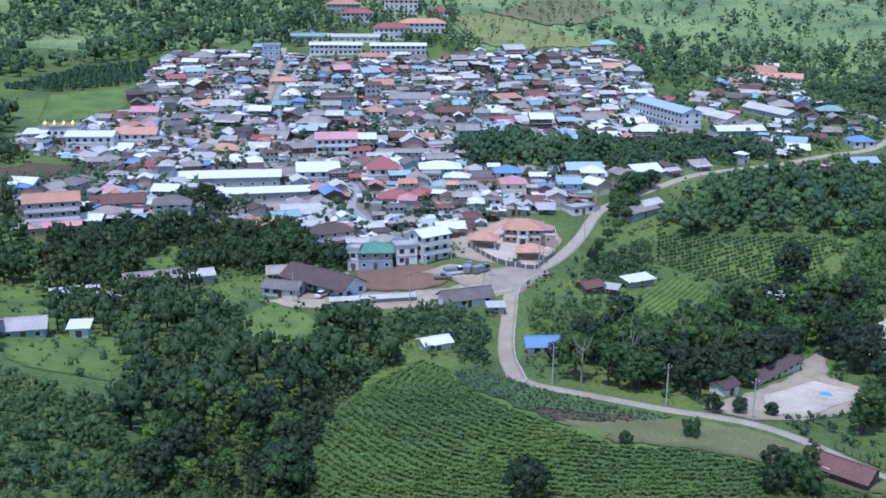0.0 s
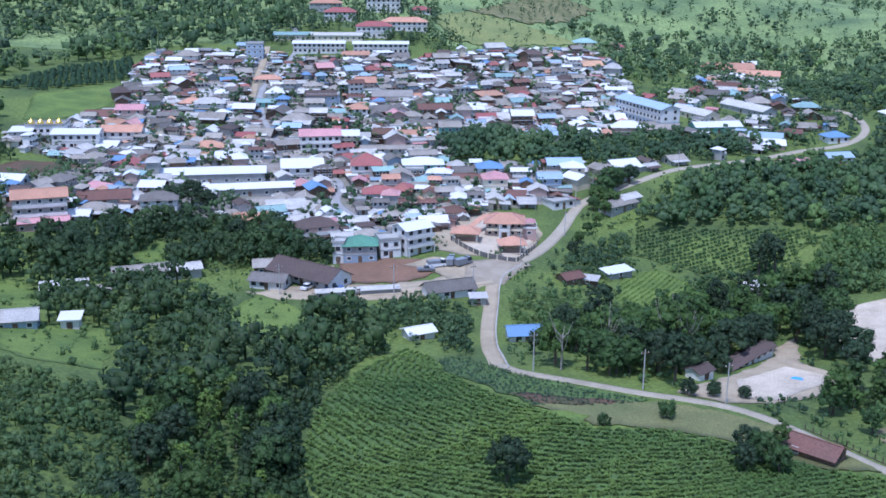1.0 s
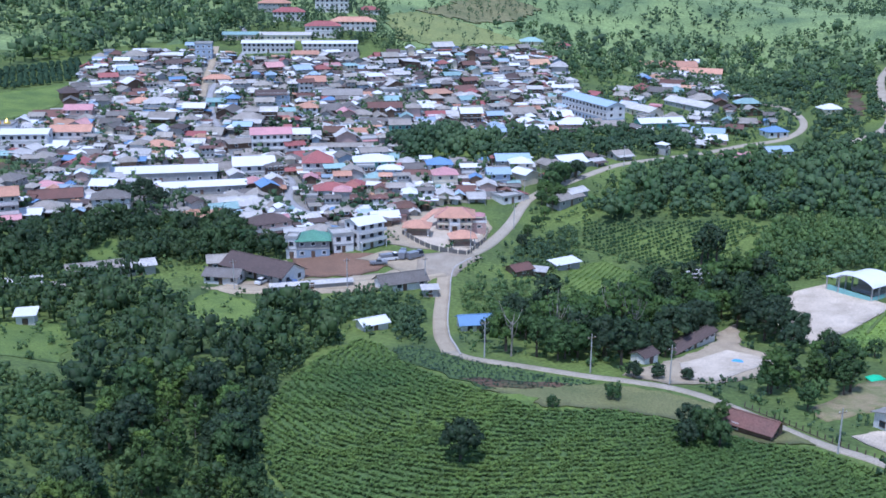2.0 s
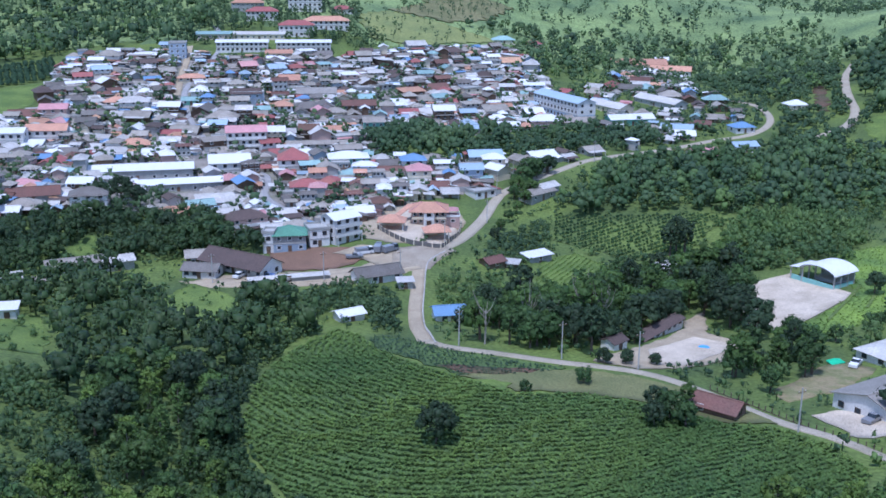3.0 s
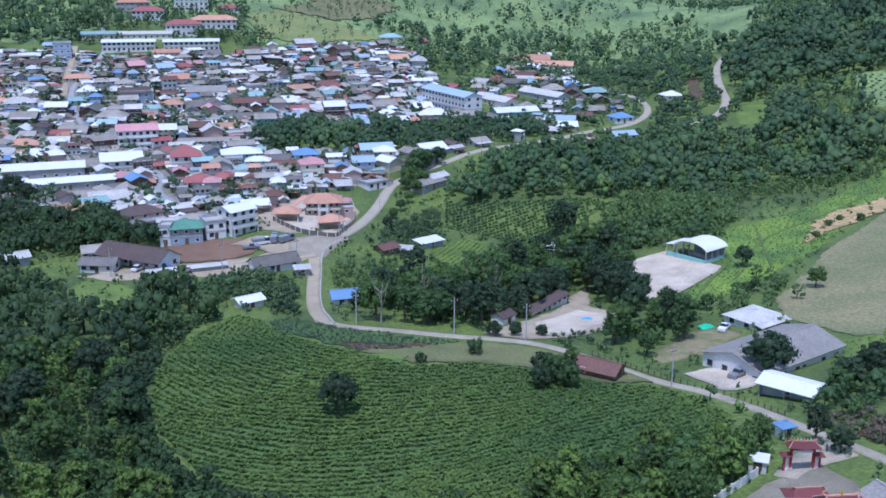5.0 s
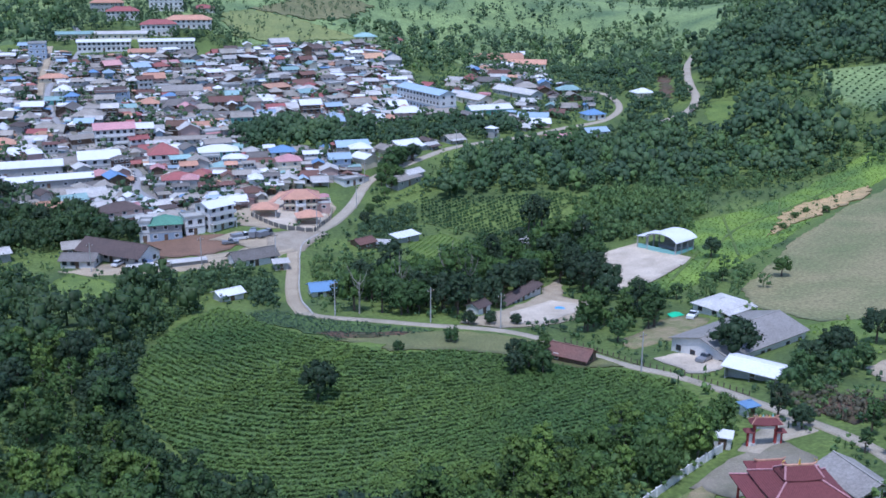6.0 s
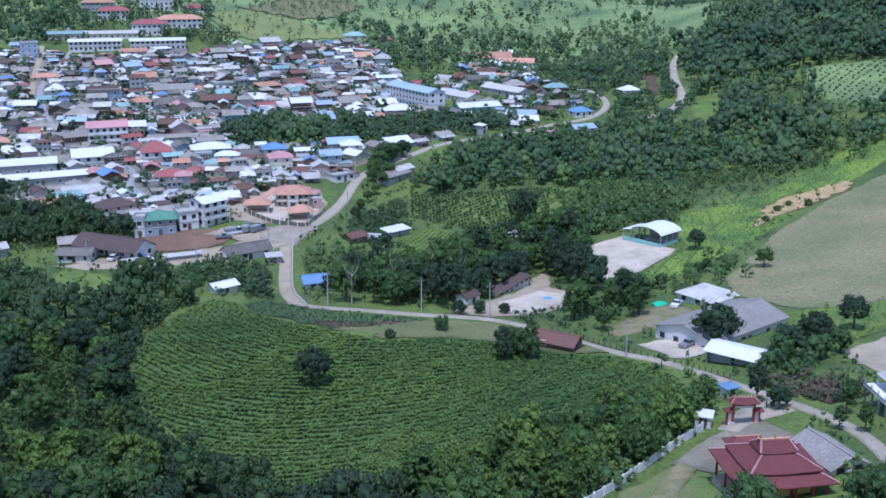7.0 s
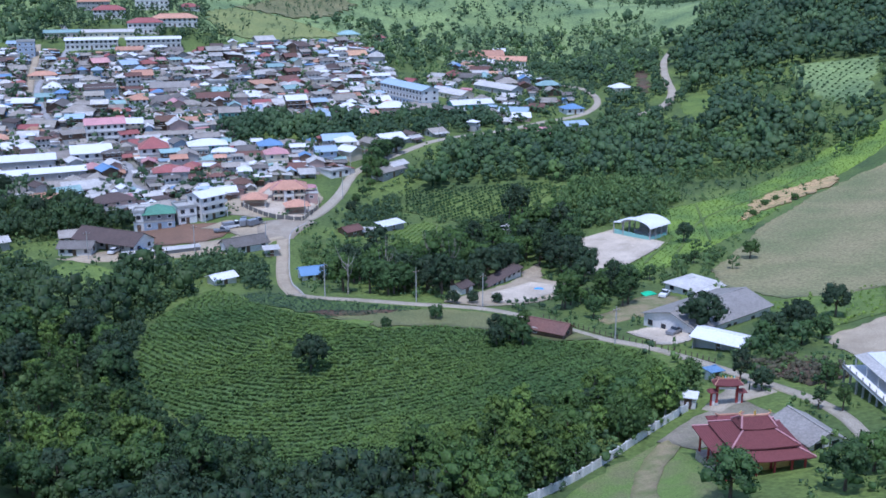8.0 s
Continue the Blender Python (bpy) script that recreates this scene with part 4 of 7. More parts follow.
H(46.5, 280, -20, 5, 3.5, 1, "shed", "silver", "wall_wood", windows=1, sh=2.0, name="shed", category="shed", label="leaning lean-to with silvery sheet roof")
H(107, 503, -70, 42, 10, 3, "gable", "paleblue", "wall_white", windows=13, side_windows=2, sh=3.0, rise=1.8, lower="wall_blue", name="school_hall", category="school", label="long three-storey white school block with pale blue roof")
H(107.5, 473, 6, 17, 8, 1, "gable", "grey", "wall_cream", windows=6, sh=3.2, label="long cream house with grey-brown roof")
H(134.6, 480, 8, 22, 9, 1, "gable", "white", "wall_green", windows=5, sh=3.2, rise=1.7, label="long pale green hall with white roof")
H(133, 512, -66, 26, 9, 1, "gable", "silver", "wall_cream", windows=7, sh=3.2, label="long cream shed with silvery roof")
H(162, 522, -66, 32, 9, 1, "gable", "silver", "wall_grey", windows=8, sh=3.2, label="long grey shed with silvery roof")
H(196, 694, -6, 38, 12, 1, "gable", "orange", "wall_cream", windows=9, sh=3.5, rise=3.0, label="long hall with orange roof at the wood's edge")
H(214, 676, -20, 26, 10, 1, "gable", "orange", "wall_white", windows=6, sh=3.5, rise=2.6, label="white hall with orange roof at the wood's edge")
H(-57.5, 586, 1, 28, 8, 2, "gable", "white", "wall_white", windows=11, side_windows=1, sh=2.7, rise=1.1, name="school", category="school", group="school blocks", label="long white two-storey school block with white roof")
H(-24, 589, 1, 30, 8, 2, "gable", "white", "wall_white", windows=11, side_windows=1, sh=2.7, rise=1.1, name="school", category="school", group="school blocks", label="long white two-storey school block with white roof")
H(-37, 575, 2, 14, 7, 1, "gable", "orange", "wall_cream", windows=5, label="low cream building with salmon roof")
H(-75, 613, 1, 21, 7, 1, "gable", "teal", "wall_cream", windows=7, sh=3.2, rise=1.2, name="school", category="school", group="school blocks", label="low school block with pale teal roof")
H(-49.6, 609, -1, 29, 7, 1, "gable", "silver", "wall_cream", windows=9, sh=3.2, rise=1.2, name="school", category="school", group="school blocks", label="low school block with silvery roof")
H(-29, 618, 2, 20, 10, 2, "hip", "red", "wall_white", windows=7, side_windows=2, sh=3.4, name="school", category="school", group="school blocks", label="white two-storey school block with red hipped roof")
H(-12, 637, 1, 27, 10, 2, "hip", "orange", "wall_white", windows=9, side_windows=2, sh=2.8, name="school", category="school", group="school blocks", label="white two-storey school block with salmon hipped roof")
H(-51, 655, 2, 19, 10, 2, "hip", "red", "wall_white", windows=7, sh=2.8, name="school", category="school", group="school blocks", label="white two-storey school block with red hipped roof")
H(-25.6, 680, 1, 21, 10, 3, "hip", "orange", "wall_white", windows=7, sh=2.8, name="school", category="school", group="school blocks", label="white three-storey school block with salmon roof")
H(-62, 682, 2, 20, 10, 2, "hip", "orange", "wall_grey", windows=7, sh=2.8, name="school", category="school", group="school blocks", label="grey school block with salmon roof")
H(-2.5, 680, 1, 13, 8, 1, "hip", "red", "wall_white", windows=4, label="small white house with red hipped roof on the hill")
H(-139, 419, 3, 18, 10, 2, "gable", "white", "wall_white", windows=6, sh=3.1, rise=1.3, label="white two-storey hall with white roof")
H(-124, 430, 2, 16, 9, 2, "gable", "orange", "wall_white", windows=5, sh=2.9, label="white two-storey house with faded orange roof")
H(-21.9, 390, 3, 11, 10, 2, "hip", "red", "wall_white", windows=3, side_windows=2, sh=3.0, rise=3.4, label="white two-storey house with dark red pyramid roof")
H(-15.9, 358, 5, 11, 8, 1, "hip", "red", "wall_white", windows=3, sh=3.2, label="white house with faded red hipped roof")
H(44.5, 366, 5, 8, 7, 2, "gable", "paleblue", "wall_blue", windows=2, sh=2.7, label="pale blue house with light blue roof")
H(25, 364, 3, 8.5, 8, 2, "hip", "pink", "wall_cream", windows=2, sh=2.9, label="cream two-storey house with pinkish roof")
H(24, 380, 3, 9, 8, 2, "hip", "blue", "wall_white", windows=2, sh=2.7, label="white house with blue hipped roof")
H(54.7, 379, 2, 8, 7, 2, "hip", "white", "wall_cream", windows=2, sh=2.7, label="cream house with white hipped roof")
H(-91.3, 577, 4, 9, 8, 3, "flat", "blue", "wall_blue", windows=3, sh=2.8, label="three-storey blue house with flat roof")
H(-48, 501, 6, 15, 10, 2, "flat", "white", "wall_blue", windows=4, side_windows=2, sh=2.7, label="two-storey blue-grey house with cream flat roof")
H(-74.4, 497, 4, 8.5, 6, 1, "gable", "teal", "wall_green", windows=3, sh=2.5, label="low green house with teal metal roof")
H(-41.5, 484, 4, 9.5, 6, 1, "gable", "teal", "wall_white", windows=3, sh=2.4, label="low white house with teal metal roof")
H(-79, 535, 3, 13.5, 7, 1, "hip", "orange", "wall_cream", windows=4, sh=2.4, label="cream house with broad orange hipped roof")
H(-108.7, 494, 4, 11, 8, 1, "hip", "orange", "wall_pink", windows=3, sh=2.7, label="pink house with orange hipped roof")
H(-88.2, 424.5, 8, 12.5, 8.5, 1, "hip", "orange", "wall_white", windows=3, sh=2.8, label="white house with bright orange hipped roof")
H(-30.9, 482, 4, 9.5, 8, 2, "hip", "orange", "wall_white", windows=3, sh=2.6, label="white two-storey house with orange hipped roof")
H(-130.6, 468, 4, 11.5, 8, 2, "gable", "pink", "wall_pink", windows=3, sh=2.7, label="pale pink two-storey house with pink roof")
H(4.8, 488, 3, 15.5, 9, 2, "gable", "rust", "wall_wood", windows=5, sh=2.6, label="large dark wooden house with red-brown roof")
H(-0.6, 391, 4, 15, 10, 2, "hip", "white", "wall_green", windows=4, side_windows=2, sh=2.6, rise=1.8, label="broad green-walled hall with white roof")
H(-13.6, 427, 2, 25, 5, 1, "gable", "grey", "wall_grey", windows=7, sh=2.4, rise=1.0, label="long low grey house with grey metal roof")
H(-103.7, 332, 14, 16, 8, 1, "gable", "rust", "wall_grey", windows=4, sh=2.6, rise=2.0, label="low house with faded maroon metal roof")
H(58.7, 602, 3, 16.5, 9, 2, "hip", "brown", "wall_pink", windows=5, sh=2.9, label="large two-storey house with dark brown roof")
H(120.9, 675, 3, 10, 8, 1, "hip", "red", "wall_cream", windows=3, sh=2.8, label="cream house with red roof at the wood's edge")
H(100, 668, 3, 14, 9, 1, "hip", "teal", "wall_cream", windows=4, sh=2.8, label="cream house with pale teal roof at the wood's edge")
H(55.2, 456, -2, 21.5, 6, 1, "gable", "paleblue", "wall_grey", windows=6, sh=2.4, rise=1.0, label="long grey shed with pale blue metal roof")
H(73, 464, -2, 10.5, 6, 1, "gable", "white", "wall_grey", windows=3, sh=2.6, label="low house with white metal roof")
H(-15.6, 514, 2, 19, 9, 1, "gable", "slate", "wall_wood", windows=5, sh=2.8, rise=2.2, label="broad wooden house with slate grey roof")
H(66.5, 348, 40, 13, 6, 1, "gable", "grey", "wall_grey", windows=3, label="low grey house with grey metal roof among trees")
H(70.5, 353, 40, 9, 5, 1, "gable", "silver", "wall_grey", windows=2, label="low grey house with silvery metal roof among trees")
H(148.7, 413, 8, 12, 8, 1, "gable", "pink", "wall_cream", windows=3, porch=True, label="roadside house with pink roof and porch")
H(172, 428, 10, 11, 7, 1, "gable", "paleblue", "wall_white", windows=3, label="low white house with pale blue roof")
H(183, 461, 10, 10, 8, 1, "hip", "blue", "wall_white", windows=3, label="white house with blue hipped roof")
H(224, 497, 5, 10, 8, 1, "hip", "white", "wall_cream", windows=2, label="cream house with white roof below the hill road")
H(220, 716, 0, 11, 8, 1, "gable", "white", "wall_cream", windows=2, label="lone house with white roof on the far slope")
H(-91, 219, 14, 9, 7, 1, "gable", "silver", "wall_blue", windows=3, label="pale blue house with silvery metal roof among trees")
H(-98, 213, 14, 7, 6, 1, "gable", "silver", "wall_white", windows=2, label="small white house with silvery metal roof")
H(-80, 222, 8, 4, 4, 1, "shed", "white", "wall_white", windows=1, side_windows=0, name="shed", category="shed", label="small white shed among trees")
H(-92, 254, 16, 11, 6, 1, "gable", "silver", "wall_wood", windows=3, label="wooden house with silvery roof among trees")
H(-83, 251, 16, 7, 5, 1, "gable", "grey", "wall_wood", windows=2, label="wooden house with grey roof among trees")
H(-77, 272, 20, 15, 6, 1, "gable", "grey", "wall_grey", windows=4, label="long grey house with grey metal roof among trees")
H(-66, 275, 24, 8, 5, 1, "gable", "silver", "wall_grey", windows=2, label="grey shed with silvery roof among trees")
H(72.4, 216.2, 46, 20, 3.8, 1, "gable", "brown", "wall_white", windows=7, sh=2.2, rise=0.8, name="cabin_row", category="cabin", label="long low white cabin row with dark brown roof beside the court", over=0.6)
H(57.6, 199.4, 38, 4.6, 3.8, 1, "gable", "brown", "wall_white", windows=1, sh=2.4, rise=0.8, name="cabin", category="cabin", label="small white cabin with dark brown roof beside the court", over=0.4)
H(93, 277, 25, 6.5, 4.5, 1, "shed", "silver", "wall_grey", windows=1, sh=2.6, name="shed", category="shed", label="shed with pale metal roof behind big trees")
H(67, 158.5, -44, 9.0, 5.2, 1, "gable", "rust", "wall_wood", windows=2, sh=2.1, rise=1.4, name="farm_shed", category="shed", label="wooden farm shed with weathered red-brown tiled roof")
H(117, 190, 26, 11, 8.5, 1, "hip", "silver", "wall_white", windows=3, side_windows=2, sh=2.5, rise=1.0, porch=True, label="white bungalow with pale silvery metal roof")
H(97, 136.5, -50, 10, 7, 1, "gable", "white", "wall_grey", windows=1, sh=2.9, rise=0.9, side_windows=0, open_front=True, name="open_shed", category="shed", label="open-fronted shed with white metal roof")
H(81.8, 81.2, -84, 9, 6.2, 1, "gable", "slate", "wall_white", windows=3, side_windows=2, sh=2.4, rise=1.5, label="white house with grey gabled roof behind the temple")
H(37.0, 70.0, -20, 6, 5, 1, "gable", "slate", "wall_white", windows=2, sh=2.2, rise=1.0, name="hut", category="hut", label="small hut with grey gabled roof at the fence")
H(106, 160, 26, 27, 15, 1, "gable", "slate", "wall_white", windows=6, side_windows=4, sh=3.4, rise=2.2, name="warehouse", category="warehouse", label="large white-walled warehouse with pale grey metal roof")


# ---------------------------------------------------------------- buildings of their own kind


def ring_roof(w0, d0, z0, w1, d1, z1, thick=0.16, lift=0.0):
    """A hipped skirt roof from a lower rectangle to an upper one; lift raises its lower corners."""
    g = Geo()
    signs = [(-1, -1), (0, -1), (1, -1), (1, 0), (1, 1), (0, 1), (-1, 1), (-1, 0)]
    lo = [(sx * w0 / 2, sy * d0 / 2, z0 + (lift if sx and sy else 0)) for sx, sy in signs]
    hi = [(sx * w1 / 2, sy * d1 / 2, z1) for sx, sy in signs]
    g.v = lo + hi + [(x, y, z - thick) for x, y, z in lo + hi]
    for i in range(8):
        j = (i + 1) % 8
        g.f += [(i, j, 8 + j, 8 + i), (16 + j, 16 + i, 24 + i, 24 + j), (j, i, 16 + i, 16 + j)]
    g.f += [tuple(range(8, 16)), tuple(range(31, 23, -1))]
    g.m = [0] * len(g.f)
    return g


def hip_beams(e, w0, d0, z0, w1, d1, z1, m, lift=0.0):
    for sx in (-1, 1):
        for sy in (-1, 1):
            part("hip_ridge", Geo().tube([(sx * w0 / 2, sy * d0 / 2, z0 + lift + 0.1), (sx * w1 / 2, sy * d1 / 2, z1 + 0.1)], [0.14, 0.14], 5), m, e)


def temple(x, y, rz):
    FOOT.append((x, y, 9))
    z0 = gz(70, 77) - 0.4
    e = base("temple", x, y, z0, rz, "maroon tiered temple hall with open red colonnade", "temple")
    part("platform", Geo().box(-6.3, -5.4, -3.5, 6.3, 5.4, 0.35), "pale_concrete", e)
    part("step", Geo().box(-2.2, -6.3, -3.5, 2.2, -5.4, 0.1), "pale_concrete", e)
    part("hall_wall", Geo().box(-4.4, -3.4, 0.35, 4.4, 4.2, 4.4), "temple_red", e)
    for xx in (-3.0, 0.0, 3.0):
        part("door_panel", Geo().box(xx - 1.25, -3.5, 0.5, xx + 1.25, -3.4, 3.0), "wall_yellow", e, "golden yellow panel")
    for sx in (-1, 1):
        for k in range(4):
            yy = -5.0 + 10.0 * k / 3
            part("column", Geo().tube([(sx * 5.9, yy, 0.35), (sx * 5.9, yy, 4.0)], [0.2, 0.18], 8), "temple_red", e)
    for xx in (-3.9, -1.3, 1.3, 3.9):
        for yy in (-5.0, 5.0):
            part("column", Geo().tube([(xx, yy, 0.35), (xx, yy, 4.0)], [0.2, 0.18], 8), "temple_red", e)
    part("beam", Geo().box(-6.1, -5.2, 3.6, 6.1, -4.9, 3.9), "temple_red", e)
    part("side_beam", Geo().box(-6.1, -4.9, 3.6, -5.8, 5.2, 3.9), "temple_red", e)
    for xx in (-5.1, -2.6, 2.6, 5.1):
        part("railing", Geo().box(xx - 1.05, -5.1, 0.95, xx + 1.05, -5.0, 1.1), "temple_red", e)
    tiers = (("lower_roof", 13.9, 12.0, 3.8, 9.0, 7.8, 5.0, 0.24), ("middle_roof", 10.3, 9.0, 5.1, 4.2, 2.8, 6.85, 0.22), ("upper_roof", 5.4, 3.7, 6.8, 4.0, 0.4, 8.1, 0.18))
    for nm, w0, d0, z0_, w1, d1, z1, up in tiers:
        part(nm, ring_roof(w0, d0, z0_, w1, d1, z1, lift=up), "roof_maroon", e)
        hip_beams(e, w0, d0, z0_, w1, d1, z1, "roof_pink", up)
    part("middle_wall", Geo().box(-4.4, -3.8, 4.4, 4.4, 3.8, 5.3), "temple_red", e)
    part("upper_wall", Geo().box(-2.0, -1.3, 6.5, 2.0, 1.3, 7.0), "temple_red", e)
    part("ridge", Geo().tube([(-2.5, 0, 8.5), (-1.9, 0, 8.2), (1.9, 0, 8.2), (2.5, 0, 8.5)], [0.1, 0.18, 0.18, 0.1], 6), "roof_orange", e)
    for sx in (-1, 1):
        part("finial", Geo().tube([(sx * 2.2, 0, 8.3), (sx * 2.4, 0, 8.75), (sx * 2.0, 0, 9.0)], [0.14, 0.1, 0.04], 6), "gold", e)
    part("finial", Geo().tube([(0, 0, 8.3), (0, 0, 8.8), (0, 0, 9.1)], [0.2, 0.14, 0.03], 6), "gold", e)
    q = base("porch_pavilion", 72.3, 88.0, gz(72.3, 88.0), rz, "small maroon-roofed entrance pavilion of the temple", "pavilion")
    for sx in (-1, 1):
        for sy in (-1, 1):
            part("column", Geo().tube([(sx * 2.2, sy * 1.2, -1.5), (sx * 2.2, sy * 1.2, 2.9)], [0.15, 0.13], 8), "temple_red", q)
    part("roof", ring_roof(6.2, 4.2, 2.8, 4.0, 0.4, 4.0, lift=0.25), "roof_maroon", q)
    part("ridge", Geo().tube([(-2.4, 0, 4.4), (-1.8, 0, 4.1), (1.8, 0, 4.1), (2.4, 0, 4.4)], [0.1, 0.18, 0.18, 0.1], 6), "roof_orange", q)


def temple_gate(x, y, rz):
    FOOT.append((x, y, 4))
    e = base("temple_gate", x, y, gz(x, y), rz, "tall red and white temple gate with tiled roofs", "gate")
    e.matrix_basis = e.matrix_basis @ Matrix.Diagonal((0.72, 0.8, 0.78, 1))
    for sx in (-1, 1):
        part("main_pillar", Geo().box(sx * 2.4 - 0.26, -0.3, -1.5, sx * 2.4 + 0.26, 0.3, 4.4), "temple_red", e)
        part("side_pillar", Geo().box(sx * 3.7 - 0.2, -0.25, -1.5, sx * 3.7 + 0.2, 0.25, 3.2), "temple_red", e)
        part("side_panel", Geo().box(sx * 3.05 - 0.44, -0.12, -1.5, sx * 3.05 + 0.44, 0.12, 2.9), "wall_white", e)
        part("pillar_base", Geo().box(sx * 2.4 - 0.42, -0.46, -1.5, sx * 2.4 + 0.42, 0.46, 0.6), "wall_grey", e)
        r = part("side_roof", ring_roof(2.3, 1.9, 3.2, 1.3, 0.3, 3.9, 0.1, 0.12), "roof_maroon", e)
        r.matrix_basis = pose(sx * 3.5, 0, 0)
    part("lintel", Geo().box(-2.66, -0.28, 4.4, 2.66, 0.28, 5.1), "temple_red", e)
    part("name_board", Geo().box(-2.1, -0.36, 3.9, 2.1, -0.26, 4.36), "wall_white", e)
    part("main_roof", ring_roof(7.0, 2.8, 5.1, 4.6, 0.4, 6.2, 0.12, 0.25), "roof_maroon", e)
    part("ridge", Geo().tube([(-2.9, 0, 6.75), (-2.1, 0, 6.3), (2.1, 0, 6.3), (2.9, 0, 6.75)], [0.1, 0.2, 0.2, 0.1], 6), "roof_orange", e)
    for k in range(7):
        xx = -2.1 + 0.7 * k
        part("ridge_ornament", Geo().tube([(xx, 0, 6.3), (xx + 0.1, 0, 6.7), (xx, 0, 6.95 + 0.15 * (k % 2))], [0.2, 0.16, 0.03], 6), ("roof_orange", "gold", "turquoise")[k % 3], e)
    for sx in (-1, 1):
        for sy in (-1, 1):
            part("hip_ornament", Geo().tube([(sx * 2.3, sy * 0.2, 6.25), (sx * 3.5, sy * 1.4, 5.35)], [0.12, 0.1], 6), "roof_orange", e)


def arch_hall(x, y, rz):
    FOOT.append((x, y, 10))
    e = base("arched_hall", x, y, gz(x, y) + 0.2, rz, "open sports hall with white barrel roof and turquoise low wall", "hall")
    e.matrix_basis = e.matrix_basis @ Matrix.Diagonal((0.9, 0.95, 0.86, 1))
    W, D, n = 11.5, 9.5, 14
    g = Geo()
    arc = []
    for k in range(n + 1):
        a = math.pi * (0.12 + 0.76 * k / n)
        arc.append((-(W / 2 + 0.8) * math.cos(a) / math.cos(math.pi * 0.12), 4.6 + 3.4 * (math.sin(a) - math.sin(math.pi * 0.12))))
    for dz in (0.0, -0.12):
        for yy in (-D / 2 - 1, D / 2 + 1):
            g.v += [(px, yy, pz + dz) for px, pz in arc]
    m_ = n + 1
    for k in range(n):
        g.f += [(k, k + 1, m_ + k + 1, m_ + k), (2 * m_ + k + 1, 2 * m_ + k, 3 * m_ + k, 3 * m_ + k + 1), (k + 1, k, 2 * m_ + k, 2 * m_ + k + 1), (m_ + k, m_ + k + 1, 3 * m_ + k + 1, 3 * m_ + k)]
    g.f += [(0, m_, 3 * m_, 2 * m_), (m_ - 1, 3 * m_ - 1, 4 * m_ - 1, 2 * m_ - 1)]
    g.m = [0] * len(g.f)
    part("barrel_roof", g, "roof_white", e)
    t = Geo()
    t.slab([(-W / 2 - 4.6, -D / 2 - 0.5, 3.9), (-W / 2 - 0.3, -D / 2 - 0.5, 4.5), (-W / 2 - 0.3, D / 2, 4.5), (-W / 2 - 4.6, D / 2, 3.9)], 0.12)
    part("side_roof", t, "roof_white", e)
    for xx in (-W / 2, W / 2):
        for k in range(4):
            yy = -D / 2 + D * k / 3
            part("post", Geo().box(xx - 0.18, yy - 0.18, -1, xx + 0.18, yy + 0.18, 4.6), "pole_grey", e)
    for yy in (-D / 2, 0, D / 2 - 0.4):
        part("post", Geo().box(-W / 2 - 4.4, yy - 0.14, -1, -W / 2 - 4.1, yy + 0.14, 3.9), "pole_grey", e)
    part("back_wall", Geo().box(-W / 2, D / 2 - 0.2, -1, W / 2, D / 2, 4.4), "wall_grey", e)
    part("low_wall", Geo().box(-W / 2 + 0.2, -D / 2 - 0.1, -1, W / 2 - 0.2, -D / 2 + 0.1, 1.3), "turquoise", e)
    part("low_wall", Geo().box(-W / 2 - 4.1, -D / 2 + 0.2, -1, -W / 2 - 0.2, -D / 2 + 0.4, 1.2), "turquoise", e)
    part("low_wall", Geo().box(W / 2 - 0.1, -D / 2 + 0.2, -1, W / 2 + 0.1, D / 2 - 0.3, 1.3), "turquoise", e)
    part("stage", Geo().box(-W / 2 + 1, D / 2 - 4.5, -1, W / 2 - 1, D / 2 - 0.25, 0.9), "wall_grey", e)
    for k in range(4):
        yy = -D / 2 + D * k / 3
        pts = [(-(W / 2) * math.cos(a) / math.cos(math.pi * 0.12), yy, 4.35 + 3.3 * (math.sin(a) - math.sin(math.pi * 0.12))) for a in np.linspace(math.pi * 0.12, math.pi * 0.88, 9)]
        part("truss", Geo().tube(pts, [0.1] * 9, 5), "steel", e)


